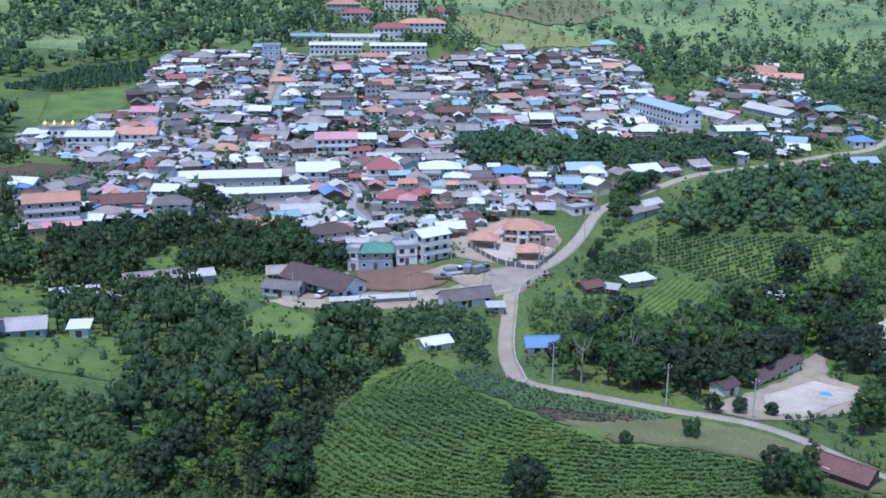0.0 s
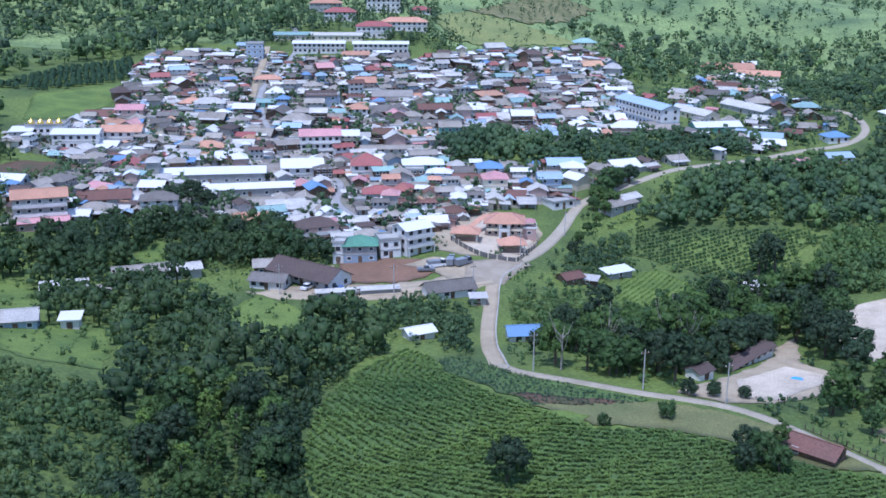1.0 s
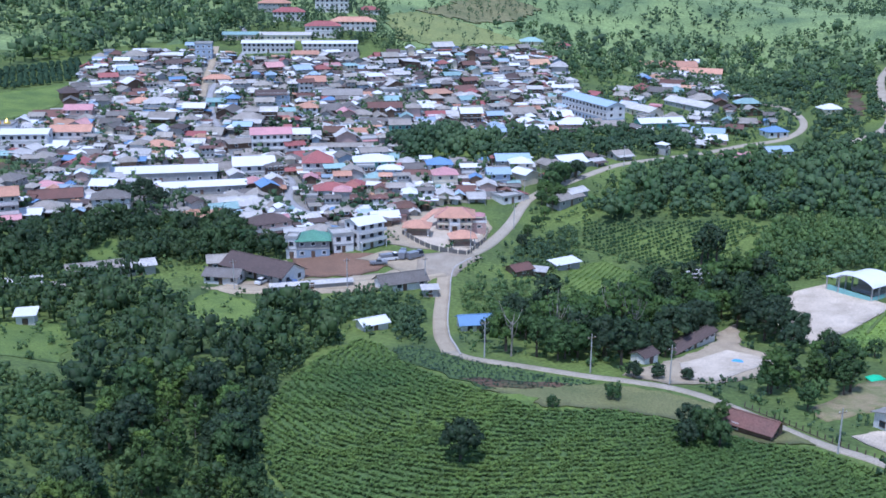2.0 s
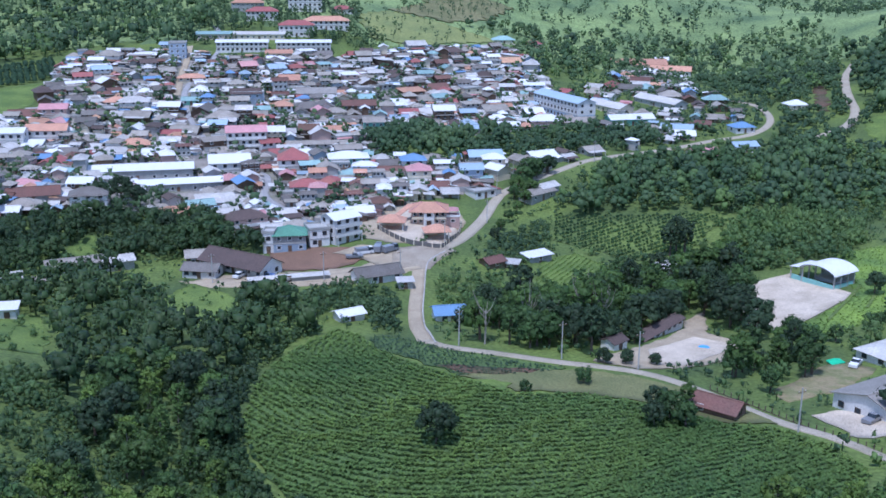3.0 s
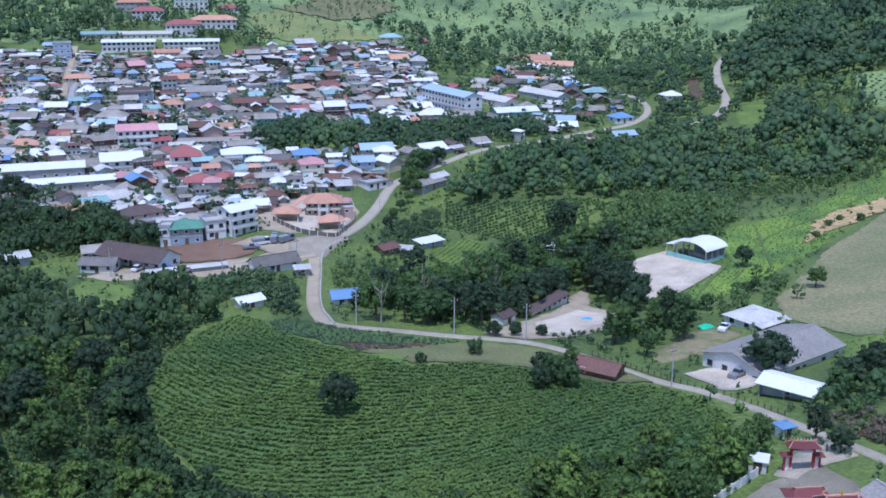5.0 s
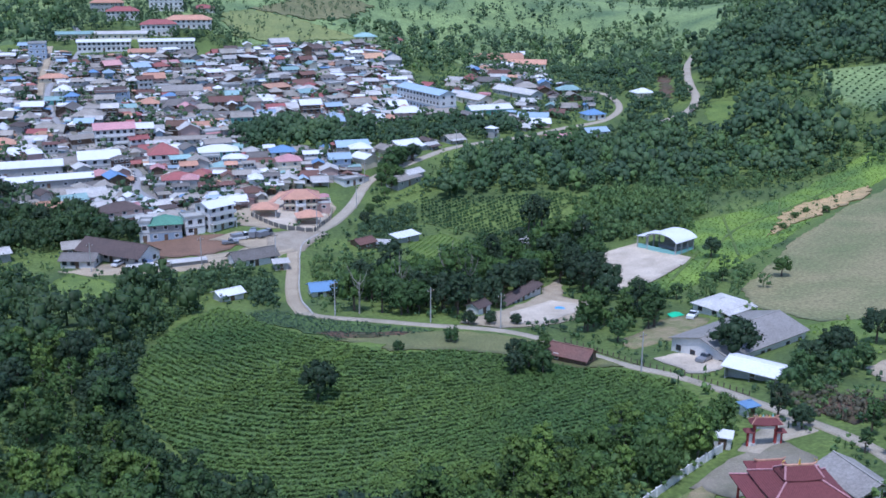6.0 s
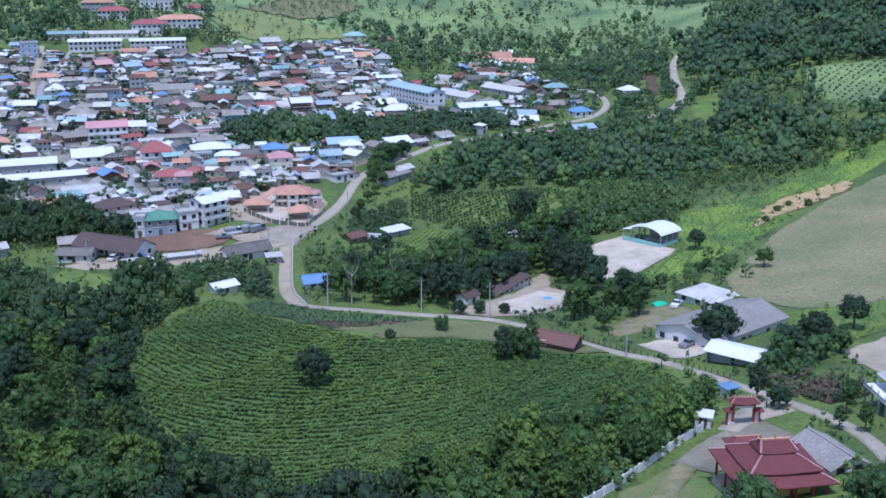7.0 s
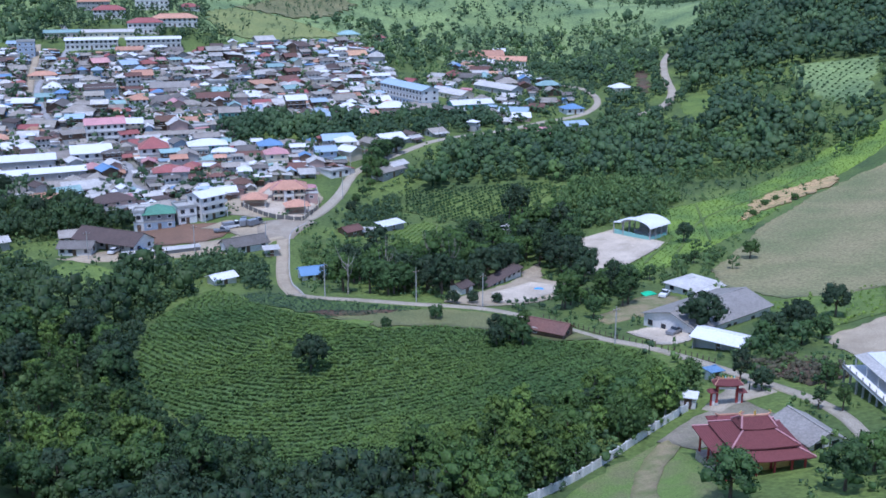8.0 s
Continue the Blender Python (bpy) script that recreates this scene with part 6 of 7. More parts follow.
def fill_with_sheds(poly, sx, seed, angle):
    """Lean-tos, kitchens and stores squeezed in between the houses."""
    rnd = random.Random(seed)
    for px, py in scatter(poly, sx, seed, jitter=0.45, roads=[(STREET, 3.2), (ROAD, 5.0), (UPPER_LANE, 3.4)], avoid=[MID_WOOD, PLAY, SOIL_SLOPE, LOT]):
        w = rnd.uniform(2.4, 4.6)
        if any(math.hypot(px - fx, py - fy) < fr * 0.8 + w * 0.3 for fx, fy, fr in FOOT) or lean(px, py, 7.7, 0.035) > 0.36:
            continue
        far_house(px, py, angle + 40 * lean(px, py, 2.1) + rnd.choice([0, 90]), w, w * rnd.uniform(0.6, 0.9), 1, rnd.choice(["shed", "gable", "shed"]), rnd.choice(ROOFS), rnd.choice(WALLS), rnd.uniform(1.8, 2.3), 1)


def drape(name, poly, cell, m, label, category, lift=0.12):
    """A stretch of ground over any outline, in small cells."""
    xs, ys = [p[0] for p in poly], [p[1] for p in poly]
    X, Y = np.meshgrid(np.arange(min(xs), max(xs) + cell, cell), np.arange(min(ys), max(ys) + cell, cell))
    keep = inside(X[:-1, :-1] + cell / 2, Y[:-1, :-1] + cell / 2, poly)
    idx = np.arange(X.size).reshape(X.shape)
    F = np.stack([idx[:-1, :-1], idx[:-1, 1:], idx[1:, 1:], idx[1:, :-1]], -1)[keep]
    ob = new(name, fast_mesh(name, np.column_stack([X.ravel(), Y.ravel(), (height(X, Y) + lift).ravel()]), F, m))
    return tagged(ob, label, category, kind="structure")


PLAY = [(-99.5, 450), (-82, 452.5), (-83.5, 470.5), (-101, 468.5)]
LOT = [(-40, 486), (-31, 486), (-30, 499), (-40, 500)]
patch("dusty_lot", LOT, "dirt", "dusty bare lot between houses", category="bare ground", lift=0.35, wobble=0.4, seed=44)
patch("green_lot", [(-2, 413), (6, 413), (6.5, 421), (-1.5, 421)], "clearing_grass", "small grassy lot between houses", lift=0.35, wobble=0.4, seed=45)
UPPER_LANE = [(-87.7, 598), (-86, 571), (-85.5, 546), (-84.4, 529), (-83.2, 510)]
ribbon("village_lane", UPPER_LANE, 3.4, "dirt", "dusty tan lane climbing through the village", lift=0.35)
ribbon("village_lane", [(-147.7, 582), (-145.7, 562), (-142.6, 543), (-136, 530)], 3.0, "dirt", "dusty tan lane at the village's edge", lift=0.35)
drape("village_ground", VILLAGE, 2.5, "village_ground", "trodden grey-brown ground between the village houses", "ground")
patch("play_field", [(-98, 451.5), (-83.2, 454), (-84.6, 469.8), (-99.3, 468)], "clearing_grass", "small green playing field between houses", lift=0.35, wobble=0.2, seed=41)
fence("play_fence", [(-99.6, 468.4), (-92, 469.6), (-84.4, 470.3)], 2.6, 2.6, 2.2, "wall_white", "paint_blue", "blue panelled fence behind the playing field")
fill_with_houses(VILLAGE, 7.2, 31, 6, 425)
fill_with_houses(EAST, 14.0, 32, -25, 480, (1, 0.12, 0))
fill_with_houses(ROADSIDE, 11.5, 33, 30, 900, (1, 0.2, 0))
fill_with_sheds(VILLAGE, 4.2, 34, 6)
far_ob = new("far_houses", FAR.mesh("far_houses", FAR_MATS))
tagged(far_ob, "crowded far village houses with grey, white and coloured roofs", "houses", kind="stuff")

# ---------------------------------------------------------------- crops
crop_rnd = np.random.RandomState(4)


def crop_rows(name, poly, centre, r0, r1, row, step, m, label, leaf=0.5, blades=7, tall=0.75):
    """Rows of leafy plants in arcs round a hill top."""
    P = []
    r = r0
    while r < r1:
        n = int(2 * math.pi * r / step)
        a = np.arange(n) / n * 2 * math.pi + crop_rnd.rand() * 0.05
        wob = 0.9 * np.sin(a * 7 + r * 0.09) + 0.5 * np.sin(a * 13 + r * 0.21) + 0.25 * np.sin(a * 31 + r)
        P.append(np.column_stack([centre[0] + (r + wob) * np.cos(a) * 1.15, centre[1] + (r + wob) * np.sin(a)]))
        r += row
    P = np.concatenate(P)
    P = P[inside(P[:, 0], P[:, 1], poly)]
    P += crop_rnd.uniform(-0.3, 0.3, P.shape)
    P = P[crop_rnd.rand(len(P)) > 0.05]
    Z = height(P[:, 0], P[:, 1])
    n = len(P)
    size = crop_rnd.uniform(0.7, 1.25, n) * leaf
    V, N = np.zeros((n, blades, 4, 3)), np.zeros((n, blades, 4, 3))
    for b in range(blades):
        a = crop_rnd.uniform(0, 6.28, n)
        out = np.column_stack([np.cos(a), np.sin(a), np.zeros(n)])
        acr = np.column_stack([-np.sin(a), np.cos(a), np.zeros(n)])
        root = np.column_stack([P, Z + 0.1 + tall * crop_rnd.uniform(0.1, 0.8, n)])
        lift = crop_rnd.uniform(0.0, 0.9, n)
        tip = root + out * size[:, None] * 1.1 + np.column_stack([np.zeros(n), np.zeros(n), lift * size])
        mid = (root + tip) / 2 + np.column_stack([np.zeros(n), np.zeros(n), 0.15 * size])
        V[:, b, 0], V[:, b, 1], V[:, b, 2], V[:, b, 3] = root, mid - acr * size[:, None] * 0.42, tip, mid + acr * size[:, None] * 0.42
        N[:, b] = (out * 0.5 + [0, 0, 0.9])[:, None, :] / 1.03
    F = np.arange(n * blades * 4).reshape(-1, 4)
    ob = new(name, rounded(fast_mesh(name, V.reshape(-1, 3), F, m), N.reshape(-1, 3)))
    return tagged(ob, label, "crop", kind="stuff")


def plot_rows(name, poly, ax, ay, row, step, size, m, label, seed, blades=16, stray=0.15):
    """Straight rows of low bushes in a plot."""
    rnd = np.random.RandomState(seed)
    xs, ys = [p[0] for p in poly], [p[1] for p in poly]
    cx, cy, R = sum(xs) / len(xs), sum(ys) / len(ys), max(max(xs) - min(xs), max(ys) - min(ys))
    u, v = np.meshgrid(np.arange(-R, R, step), np.arange(-R, R, row))
    n0 = math.hypot(ax, ay)
    X, Y = cx + (u * ax - v * ay).ravel() / n0, cy + (u * ay + v * ax).ravel() / n0
    ok = inside(X, Y, poly) & (rnd.rand(X.size) > 0.08)
    P = np.column_stack([X[ok], Y[ok]]) + rnd.uniform(-stray, stray, (int(ok.sum()), 2)) * step
    n = len(P)
    C = np.column_stack([P, height(P[:, 0], P[:, 1]) + size * 0.45])
    o = rnd.normal(size=(n, blades, 3))
    o[:, :, 2] = np.abs(o[:, :, 2])
    o /= np.linalg.norm(o, axis=2, keepdims=True)
    a = np.cross(o, rnd.normal(size=(n, blades, 3)))
    a /= np.linalg.norm(a, axis=2, keepdims=True)
    b = np.cross(o, a)
    s = size * rnd.uniform(0.75, 1.2, (n, 1, 1))
    c = C[:, None, :] + o * s * np.array([0.55, 0.55, 0.5])
    V = np.stack([c - a * s * 0.33, c - b * s * 0.3, c + a * s * 0.33, c + b * s * 0.36], 2)
    N = np.repeat(o[:, :, None, :], 4, 2)
    ob = new(name, rounded(fast_mesh(name, V.reshape(-1, 3), np.arange(n * blades * 4).reshape(-1, 4), m), N.reshape(-1, 3)))
    return tagged(ob, label, "crop", kind="stuff")


crop_rows("crop_plants", CROP, (30, 205), 8, 112, 1.3, 0.34, "crop_leaf", "rows of green leafy crop plants curving round the hill", leaf=0.48, blades=8, tall=0.5)
crop_rows("low_crop_plants", DARK_CROP, (25, 160), 10, 60, 1.6, 0.6, "crop_dark_leaf", "rows of low dark green crop plants", leaf=0.38, blades=5, tall=0.4)


plot_rows("coffee_bushes", COFFEE, 1, 0.35, 2.4, 1.4, 0.95, "leaf_scrub", "rows of low bushes in a valley plot", 3)
plot_rows("vegetable_rows", VEG, 0.6, 1, 1.6, 0.9, 0.6, "crop_leaf", "rows of low vegetables in a small plot", 4, 8)
plot_rows("orchard_bushes", [(-205, 500), (-190, 560), (-160, 590), (-150, 545), (-155, 535), (-185, 503)], 1, 0.3, 4.5, 3.2, 2.6, "orchard_leaf", "dark rows of bushy orchard trees beside the pasture", 5, 26)
plot_rows("rice_tufts", RICE, 1, 0.7, 1.5, 1.2, 0.5, "rice", "short bright green rice tufts in rows", 6, 5, 0.9)
plot_rows("scrub_tufts", [(118, 158), (127, 168), (137, 170), (158, 168), (142, 145), (124, 140)], 1, 0.3, 2.6, 1.9, 0.7, "rice", "rough bright tufts in the scrub plot", 7, 8, 0.8)

# ---------------------------------------------------------------- woods and single trees
CLEAR = [[(-116, 262), (-106, 262), (-94, 247), (-94, 235), (-103, 228)], [(-96, 208), (-86, 220), (-74, 225), (-66, 205), (-64, 190), (-81, 192)], [(-50, 244), (-44, 260), (-29, 247), (-30, 223), (-42, 225)],
         [(-86, 284), (-80, 303), (-72, 297), (-75, 280)]]
GAPS = CLEAR + [[(px * 0.97, py * 0.97) for px, py in c] for c in CLEAR] + [[(px * 0.94, py * 0.94) for px, py in CLEAR[1]]]
TRACKS = [(ROAD, 4.5), (LANE, 3.5)]


def free(places, gap=1.5):
    F = np.array(FOOT)
    return [p for p in places if np.min(np.hypot(F[:, 0] - p[0], F[:, 1] - p[1]) - F[:, 2]) > gap]


WEST_WOOD = [(-150, 95), (-30, 92), (-8, 106), (-20, 135), (-24.5, 160), (-24, 185), (-17, 205), (-8, 222), (-9, 234), (-26, 244), (-52, 250), (-60, 262), (-75, 277), (-90, 264), (-118, 295), (-180, 295), (-190, 180)]
VINE_SLOPE = [(-120, 110), (-56, 112), (-42, 138), (-49, 156), (-56, 172), (-63, 181), (-72, 184), (-100, 186), (-135, 160)]
RIDGE = [(-50, 160), (-47, 176), (-40, 178), (-33, 160), (-24, 146), (-18, 132), (-18, 112), (-40, 100), (-52, 112), (-42, 138)]
STREAM = [(-24, 254), (-22, 240), (-6, 234), (6, 216), (12.0, 212), (12, 250), (2, 254)]
RIGHT_WOOD = [(20, 216), (23, 200), (40, 191), (50, 190), (56, 198), (70, 218), (80, 228), (92, 222), (99, 226), (107, 250), (105, 262), (96, 272), (84, 270), (70, 262), (56, 246), (44, 238), (22, 236)]
LOW_SCRUB = [(22, 236), (44, 238), (62, 248), (56, 262), (40, 268), (23, 264)]
BAND = [(70, 338), (83, 331), (100, 327), (118, 323), (130, 318), (145, 326), (165, 327), (186, 339), (215, 354), (232, 372), (250, 384), (232, 424), (208, 444), (178, 442), (150, 424), (126, 406), (106, 390), (90, 374), (76, 354)]
HILL_EDGE = [(215, 350), (232, 340), (250, 332), (280, 345), (304, 378), (330, 340), (420, 330), (560, 400), (560, 560), (352, 450), (300, 384), (296, 415), (304, 450), (320, 486), (352, 452), (560, 562), (560, 720), (440, 800), (340, 650), (300, 600), (262, 520), (250, 478), (262, 470), (264, 456), (246, 436), (236, 424), (250, 384)]
FRONT_WOOD = [(-30, 70), (-14, 98), (0, 106), (10, 101), (24, 100), (36, 104), (48, 112), (60, 116), (72, 117), (80, 112), (77, 106), (70, 101.5), (62, 96), (52, 89), (42, 82), (34, 76), (26, 50), (0, 46)]
COURT_WOOD = [(80, 172), (92, 172), (100, 180), (106, 196), (103, 211), (94, 200), (82, 186), (76, 178)]
LEFT_HILL = [(-420, 300), (-185, 300), (-178, 440), (-210, 500), (-206, 565), (-165, 596), (-140, 606), (-92, 606), (-82, 640), (-75, 730), (-200, 900), (-480, 900)]


def thinned(places):
    """Places, two of three left out on the far flanks of the valley."""
    return [p for k, p in enumerate(places) if k % 3 == 0 or -0.47 * p[1] - 25 < p[0] < 0.74 * p[1] + 60]


def plant(places, kinds, sizes, label, group):
    for px, py in places:
        tree(tree_rnd.choice(kinds), px, py, tree_rnd.uniform(*sizes), label, None, group)


west = thinned(free(scatter(WEST_WOOD, 5.6, 41, GAPS + [VINE_SLOPE])))
in_ridge = inside([p[0] for p in west], [p[1] for p in west], RIDGE)
ridge = [p for p, k in zip(west, in_ridge) if k]
plant(ridge, ["bamboo", "bamboo", "round", "feathery"], (0.5, 1.1), "light green leafy tree on the wooded ridge", "trees of the western ridge")
dell = [p for p, k in zip(west, in_ridge) if not k and p[0] > -44 and p[1] < 178]
plant(dell, ["round", "round", "tall", "round", "bamboo"], (0.7, 1.45), "dark broad-leaved tree with a dense crown in the dell", "trees of the western dell")
others = [p for p, k in zip(west, in_ridge) if not k and p not in dell]
woods("western_wood", others[0::2], "leaf_dell", "dense dark green broad-leaved wood", 1, (2.0, 5.0), 9, 12, 0.7)
woods("western_wood", others[1::8], "leaf_vine", "mid-green broad-leaved trees of the wood", 11, (1.4, 3.6), 9, 12, 0.7)
woods("western_wood", others[3::4] + others[5::8], "leaf_dell", "dark green broad-leaved trees of the wood", 111, (1.8, 4.8), 9, 12, 0.7)
woods("vine_slope", thinned(scatter(VINE_SLOPE, 2.5, 53, GAPS)), "leaf_vine", "green slope overgrown with vines and bushes", 12, (0.8, 1.9), 6, 16, 0.7, 0.8, 0.4)
woods("edge_scrub", free(scatter([(-32, 92), (8, 104), (-4, 124), (-14, 137), (-20, 150), (-22, 165), (-20, 185), (-13.5, 204), (-6, 219), (-14, 222), (-24, 200), (-30, 180), (-31, 140)], 2.3, 54), 0.5), "leaf_dell",
      "low green scrub along the field's edge", 13, (0.9, 2.0), 5, 12, 0.8, 0.9, 0.6)
# leaf_dell is kept dark here, with the lower left's shade in its colour
woods("dell_edge", scatter([(-24, 165), (-22, 150), (-15, 137), (-5, 126), (3, 115), (10, 106), (24, 102), (36, 105), (36, 100), (8, 98), (-4, 108), (-16, 124), (-26, 140), (-30, 160)], 3.0, 84), "leaf_dell",
      "dark leafy trees crowding the field's lower edge", 85, (1.6, 3.0), 10, 24, 0.6, 1.05, 1.0)
woods("stream_wood", free(scatter(STREAM, 3.8, 42, roads=TRACKS), 1.0), "leaf_wood", "low green trees and scrub along the stream", 2, (1.3, 2.3), 10, 20, 0.8, 0.9, 1.2)
woods("low_scrub", free(scatter(LOW_SCRUB, 3.0, 55, roads=TRACKS), 1.0), "leaf_scrub", "low green scrub beside the road", 14, (0.9, 1.7), 7, 16, 0.7, 0.8, 0.5)
right_p = free(scatter(RIGHT_WOOD, 6.3, 43, [APRON, [(18, 206), (31, 204), (31, 232), (18, 236)], VEG, COFFEE], roads=TRACKS), 0.6)
plant(right_p, ["round", "tall", "round"], (0.9, 1.5), "tall dark green tree in the grove", "trees of the grove beside the courts")
band = free(scatter(BAND, 5.8, 44, roads=[(ROAD, 14), (LANE, 3.5)]))
woods("valley_wood", band[0::2], "leaf_wood", "band of dark green broad-leaved trees in the valley", 3, (1.8, 5.0), 10, 10, 0.75, smooth=True)
woods("valley_wood", band[1::2], "leaf_scrub", "band of mid-green broad-leaved trees and bushes in the valley", 31, (1.6, 4.2), 9, 10, 0.75, smooth=True)
front = free(scatter(FRONT_WOOD, 4.4, 45), 0.8)
# left of x = 23 darker leaves stand in for shade over this corner
woods("foreground_wood", [p for p in front if p[0] < 23], "leaf_dark", "leafy trees below the crop field, leaves darkened as if shaded", 95, (1.6, 3.8), 12, 24, 0.6, 1.1, 1.5)
plant([p for p in front if 23 <= p[0] < 46], ["feathery", "feathery", "feathery", "tall"], (0.7, 1.25), "tall yellow-green feathery tree with a pale stem", "feathery trees beside the fence")
plant([p for p in front if p[0] >= 46], ["bamboo", "bamboo", "round", "bamboo"], (0.65, 1.1), "leafy green bamboo beside the temple fence", "bamboo beside the fence")
under = free(scatter(FRONT_WOOD, 3.4, 56), 0.5)
woods("front_scrub", [p for p in under if p[0] < 23], "leaf_dell", "dark undergrowth below the crop field", 15, (1.3, 2.6), 7, 14, 0.75, 0.9, 0.7)
woods("front_scrub", [p for p in under if p[0] >= 23], "leaf_scrub", "light green undergrowth beside the temple fence", 16, (1.3, 2.6), 7, 14, 0.75, 0.9, 0.7)
woods("village_grove", free(scatter(MID_WOOD, 5.0, 46)), "leaf_wood", "clump of dark green trees and bamboo in the village", 4, (1.8, 4.6), 9, 10, 0.75, smooth=True)
plant(free(scatter(COURT_WOOD, 6.0, 47, roads=TRACKS)), ["round", "shrub", "tall"], (0.6, 1.0), "green tree beside the ball court", "trees beside the lane")
HIGH_WOOD = [(268, 520), (291, 576), (342, 640), (440, 640), (470, 560), (400, 470), (336, 424), (326, 472), (291, 494), (262, 478)]
DEEP_WOOD = [(229, 444), (262, 478), (284, 485), (262, 418), (271, 400), (257, 364), (212, 331), (184, 339), (160, 334), (190, 380), (225, 420)]
hill = thinned(free(scatter(HILL_EDGE, 7.4, 48, roads=[([(212, 446), (225, 453), (248, 482), (264, 527), (280, 562), (301, 597)], 5)])))
HX, HY = [p[0] for p in hill], [p[1] for p in hill]
big = random.Random(12)
dark_hill = [p for p, k in zip(hill, inside(HX, HY, HIGH_WOOD) | inside(HX, HY, DEEP_WOOD)) if k or big.random() < 0.12]
woods("hill_forest", dark_hill, "leaf_wood", "tall dark green trees of the hill forest", 5, (2.8, 6.6), 8, 7, 0.75, 1.1, 0.8, smooth=True)
taken = set(dark_hill)
rest = [p for p in hill if p not in taken]
woods("hill_scrub", rest, "leaf_scrub", "mid-green bushes and young trees covering the hill", 51, (1.2, 3.8), 6, 10, 0.8, 0.95, 0.4)
plot_rows("plantation_rows", [(303, 390), (348, 449), (320, 480), (306, 450), (298, 415)], 1, 0.6, 5.0, 3.6, 1.3, "leaf_scrub", "rows of young trees on the plantation slope", 12, 10)
left = [p for p in thinned(free(scatter(LEFT_HILL, 9.6, 49))) if lean(p[0], p[1], 9.1, 0.011) < 0.30]
woods("left_hill_forest", left[0::3] + left[1::3], "leaf_wood", "green wooded hillside behind the village", 6, (3.2, 7.0), 5, 8, 0.9, 1.0, 0.3)
# the lighter leaf imitates haze over this hillside
woods("left_hill_forest", left[2::3], "leaf_scrub", "trees on the hillside behind the village, lighter green for haze", 61, (2.4, 6.0), 5, 8, 0.9, 1.0, 0.3)
far = thinned(free(scatter([(-120, 720), (30, 705), (60, 765), (125, 800), (100, 700), (150, 700), (230, 730), (330, 700), (480, 820), (640, 700), (800, 1120), (-150, 1120)], 11, 50, jitter=0.5)))
far = [p for k, p in enumerate(far) if k % 3 == 0 or lean(p[0], p[1], 5.5, 0.009) > 0.12]
woods("far_hill_trees", far, "leaf_wood", "scattered trees on the far green hillside", 7, (1.2, 4.2), 4, 6, 1.0)
vt = free(scatter(VILLAGE, 5.2, 51, [PLAY, LOT], jitter=0.5, roads=[(STREET, 3.4), (UPPER_LANE, 3.2)]), -0.9)
woods("village_trees", vt + free(scatter(EAST, 6.0, 52), -0.3) + free(scatter([(100, 640), (150, 600), (186, 660), (215, 650), (260, 720), (200, 735), (130, 700)], 7.5, 62), 0), "leaf_wood", "small garden trees between the village houses", 8, (1.1, 3.1), 4, 5, 0.9)
woods("skirt_trees", free(scatter([(-122, 292), (-104, 306), (-84, 318), (-56, 322), (-34, 303), (-26, 296), (-30, 284), (-46, 284), (-70, 282), (-90, 268)], 4.6, 57, CLEAR)), "leaf_dell",
      "dark green trees below the village", 9, (2.2, 4.0), 12, 24, 0.65)
woods("valley_bushes", free(scatter([(112, 196), (122, 196), (140, 205), (152, 224), (138, 232), (118, 210), (106, 206)], 6.0, 58)) + free(scatter([(86, 176), (97, 188), (104, 198), (96, 196), (84, 184)], 5.0, 83)) +
      free(scatter([(104, 120), (118, 132), (122, 142), (112, 148), (100, 128), (88, 122)], 5.0, 59)) + free(scatter([(78, 58), (92, 66), (110, 84), (118, 100), (130, 100), (110, 60), (90, 50)], 6.0, 60)), "leaf_scrub",
      "bushes and small trees about the farm buildings", 16, (1.2, 2.4), 9, 20, 0.7, 0.95, 1.0)

woods("dry_brush", free(scatter([(92, 114), (94, 126), (105, 121), (110, 112), (105, 105), (97, 104)], 1.9, 100), 0.2), "leaf_dry", "heaped dry brown brush and weeds", 101, (0.5, 1.2), 4, 14, 0.8, 0.8, 0.2)
woods("thicket", free(scatter([(110, 272), (118, 292), (127, 310), (150, 328), (174, 318), (160, 292), (147, 272), (140, 277), (121.5, 266)], 3.3, 102), 0.4), "leaf_scrub", "thicket of bushes and banana plants beside the rice field", 103, (1.0, 2.9), 8, 14, 0.8, 1.0, 0.6)
slope_edge = free(scatter([(-185, 300), (-118, 296), (-112, 318), (-122, 340), (-160, 334), (-165, 372), (-150, 392), (-172, 412), (-200, 400)], 6.0, 86, [SOIL_SLOPE]), 0.5)
woods("slope_trees", slope_edge, "leaf_dell", "dark trees about the bare soil slope", 87, (1.8, 4.2), 9, 12, 0.7)
woods("ridge_scrub", free(scatter(RIDGE, 2.5, 88), 0.3), "leaf_vine", "leafy undergrowth on the wooded ridge", 89, (0.8, 1.7), 6, 14, 0.7, 0.9, 0.4)
woods("dell_scrub", free(scatter([(-46, 178), (-40, 182), (-24, 186), (-22, 160), (-16, 140), (-18, 132), (-33, 160), (-40, 178)], 2.8, 98), 0.3), "leaf_dell", "dark undergrowth in the dell", 99, (0.9, 1.9), 6, 14, 0.7, 0.9, 0.4)
for q in ((65, 213.5, 1.1), (69, 218, 1.3), (73.5, 222.5, 1.3), (78, 227, 1.3), (61, 208, 1.0), (64, 205.5, 0.6)):
    tree("round", q[0], q[1], q[2], "dark green tree behind the cabin row", 2, "trees behind the cabin row")
for q in ((28.5, 222, 0.8), (32, 226, 0.95), (24.5, 214, 0.6)):
    tree("tall", q[0], q[1], q[2], "thin dark tree before the blue-roofed house", 1, "trees before the blue-roofed house")
tree("round", 13.7, 151.5, 1.1, "lone round dark green tree standing in the crop field", 2)
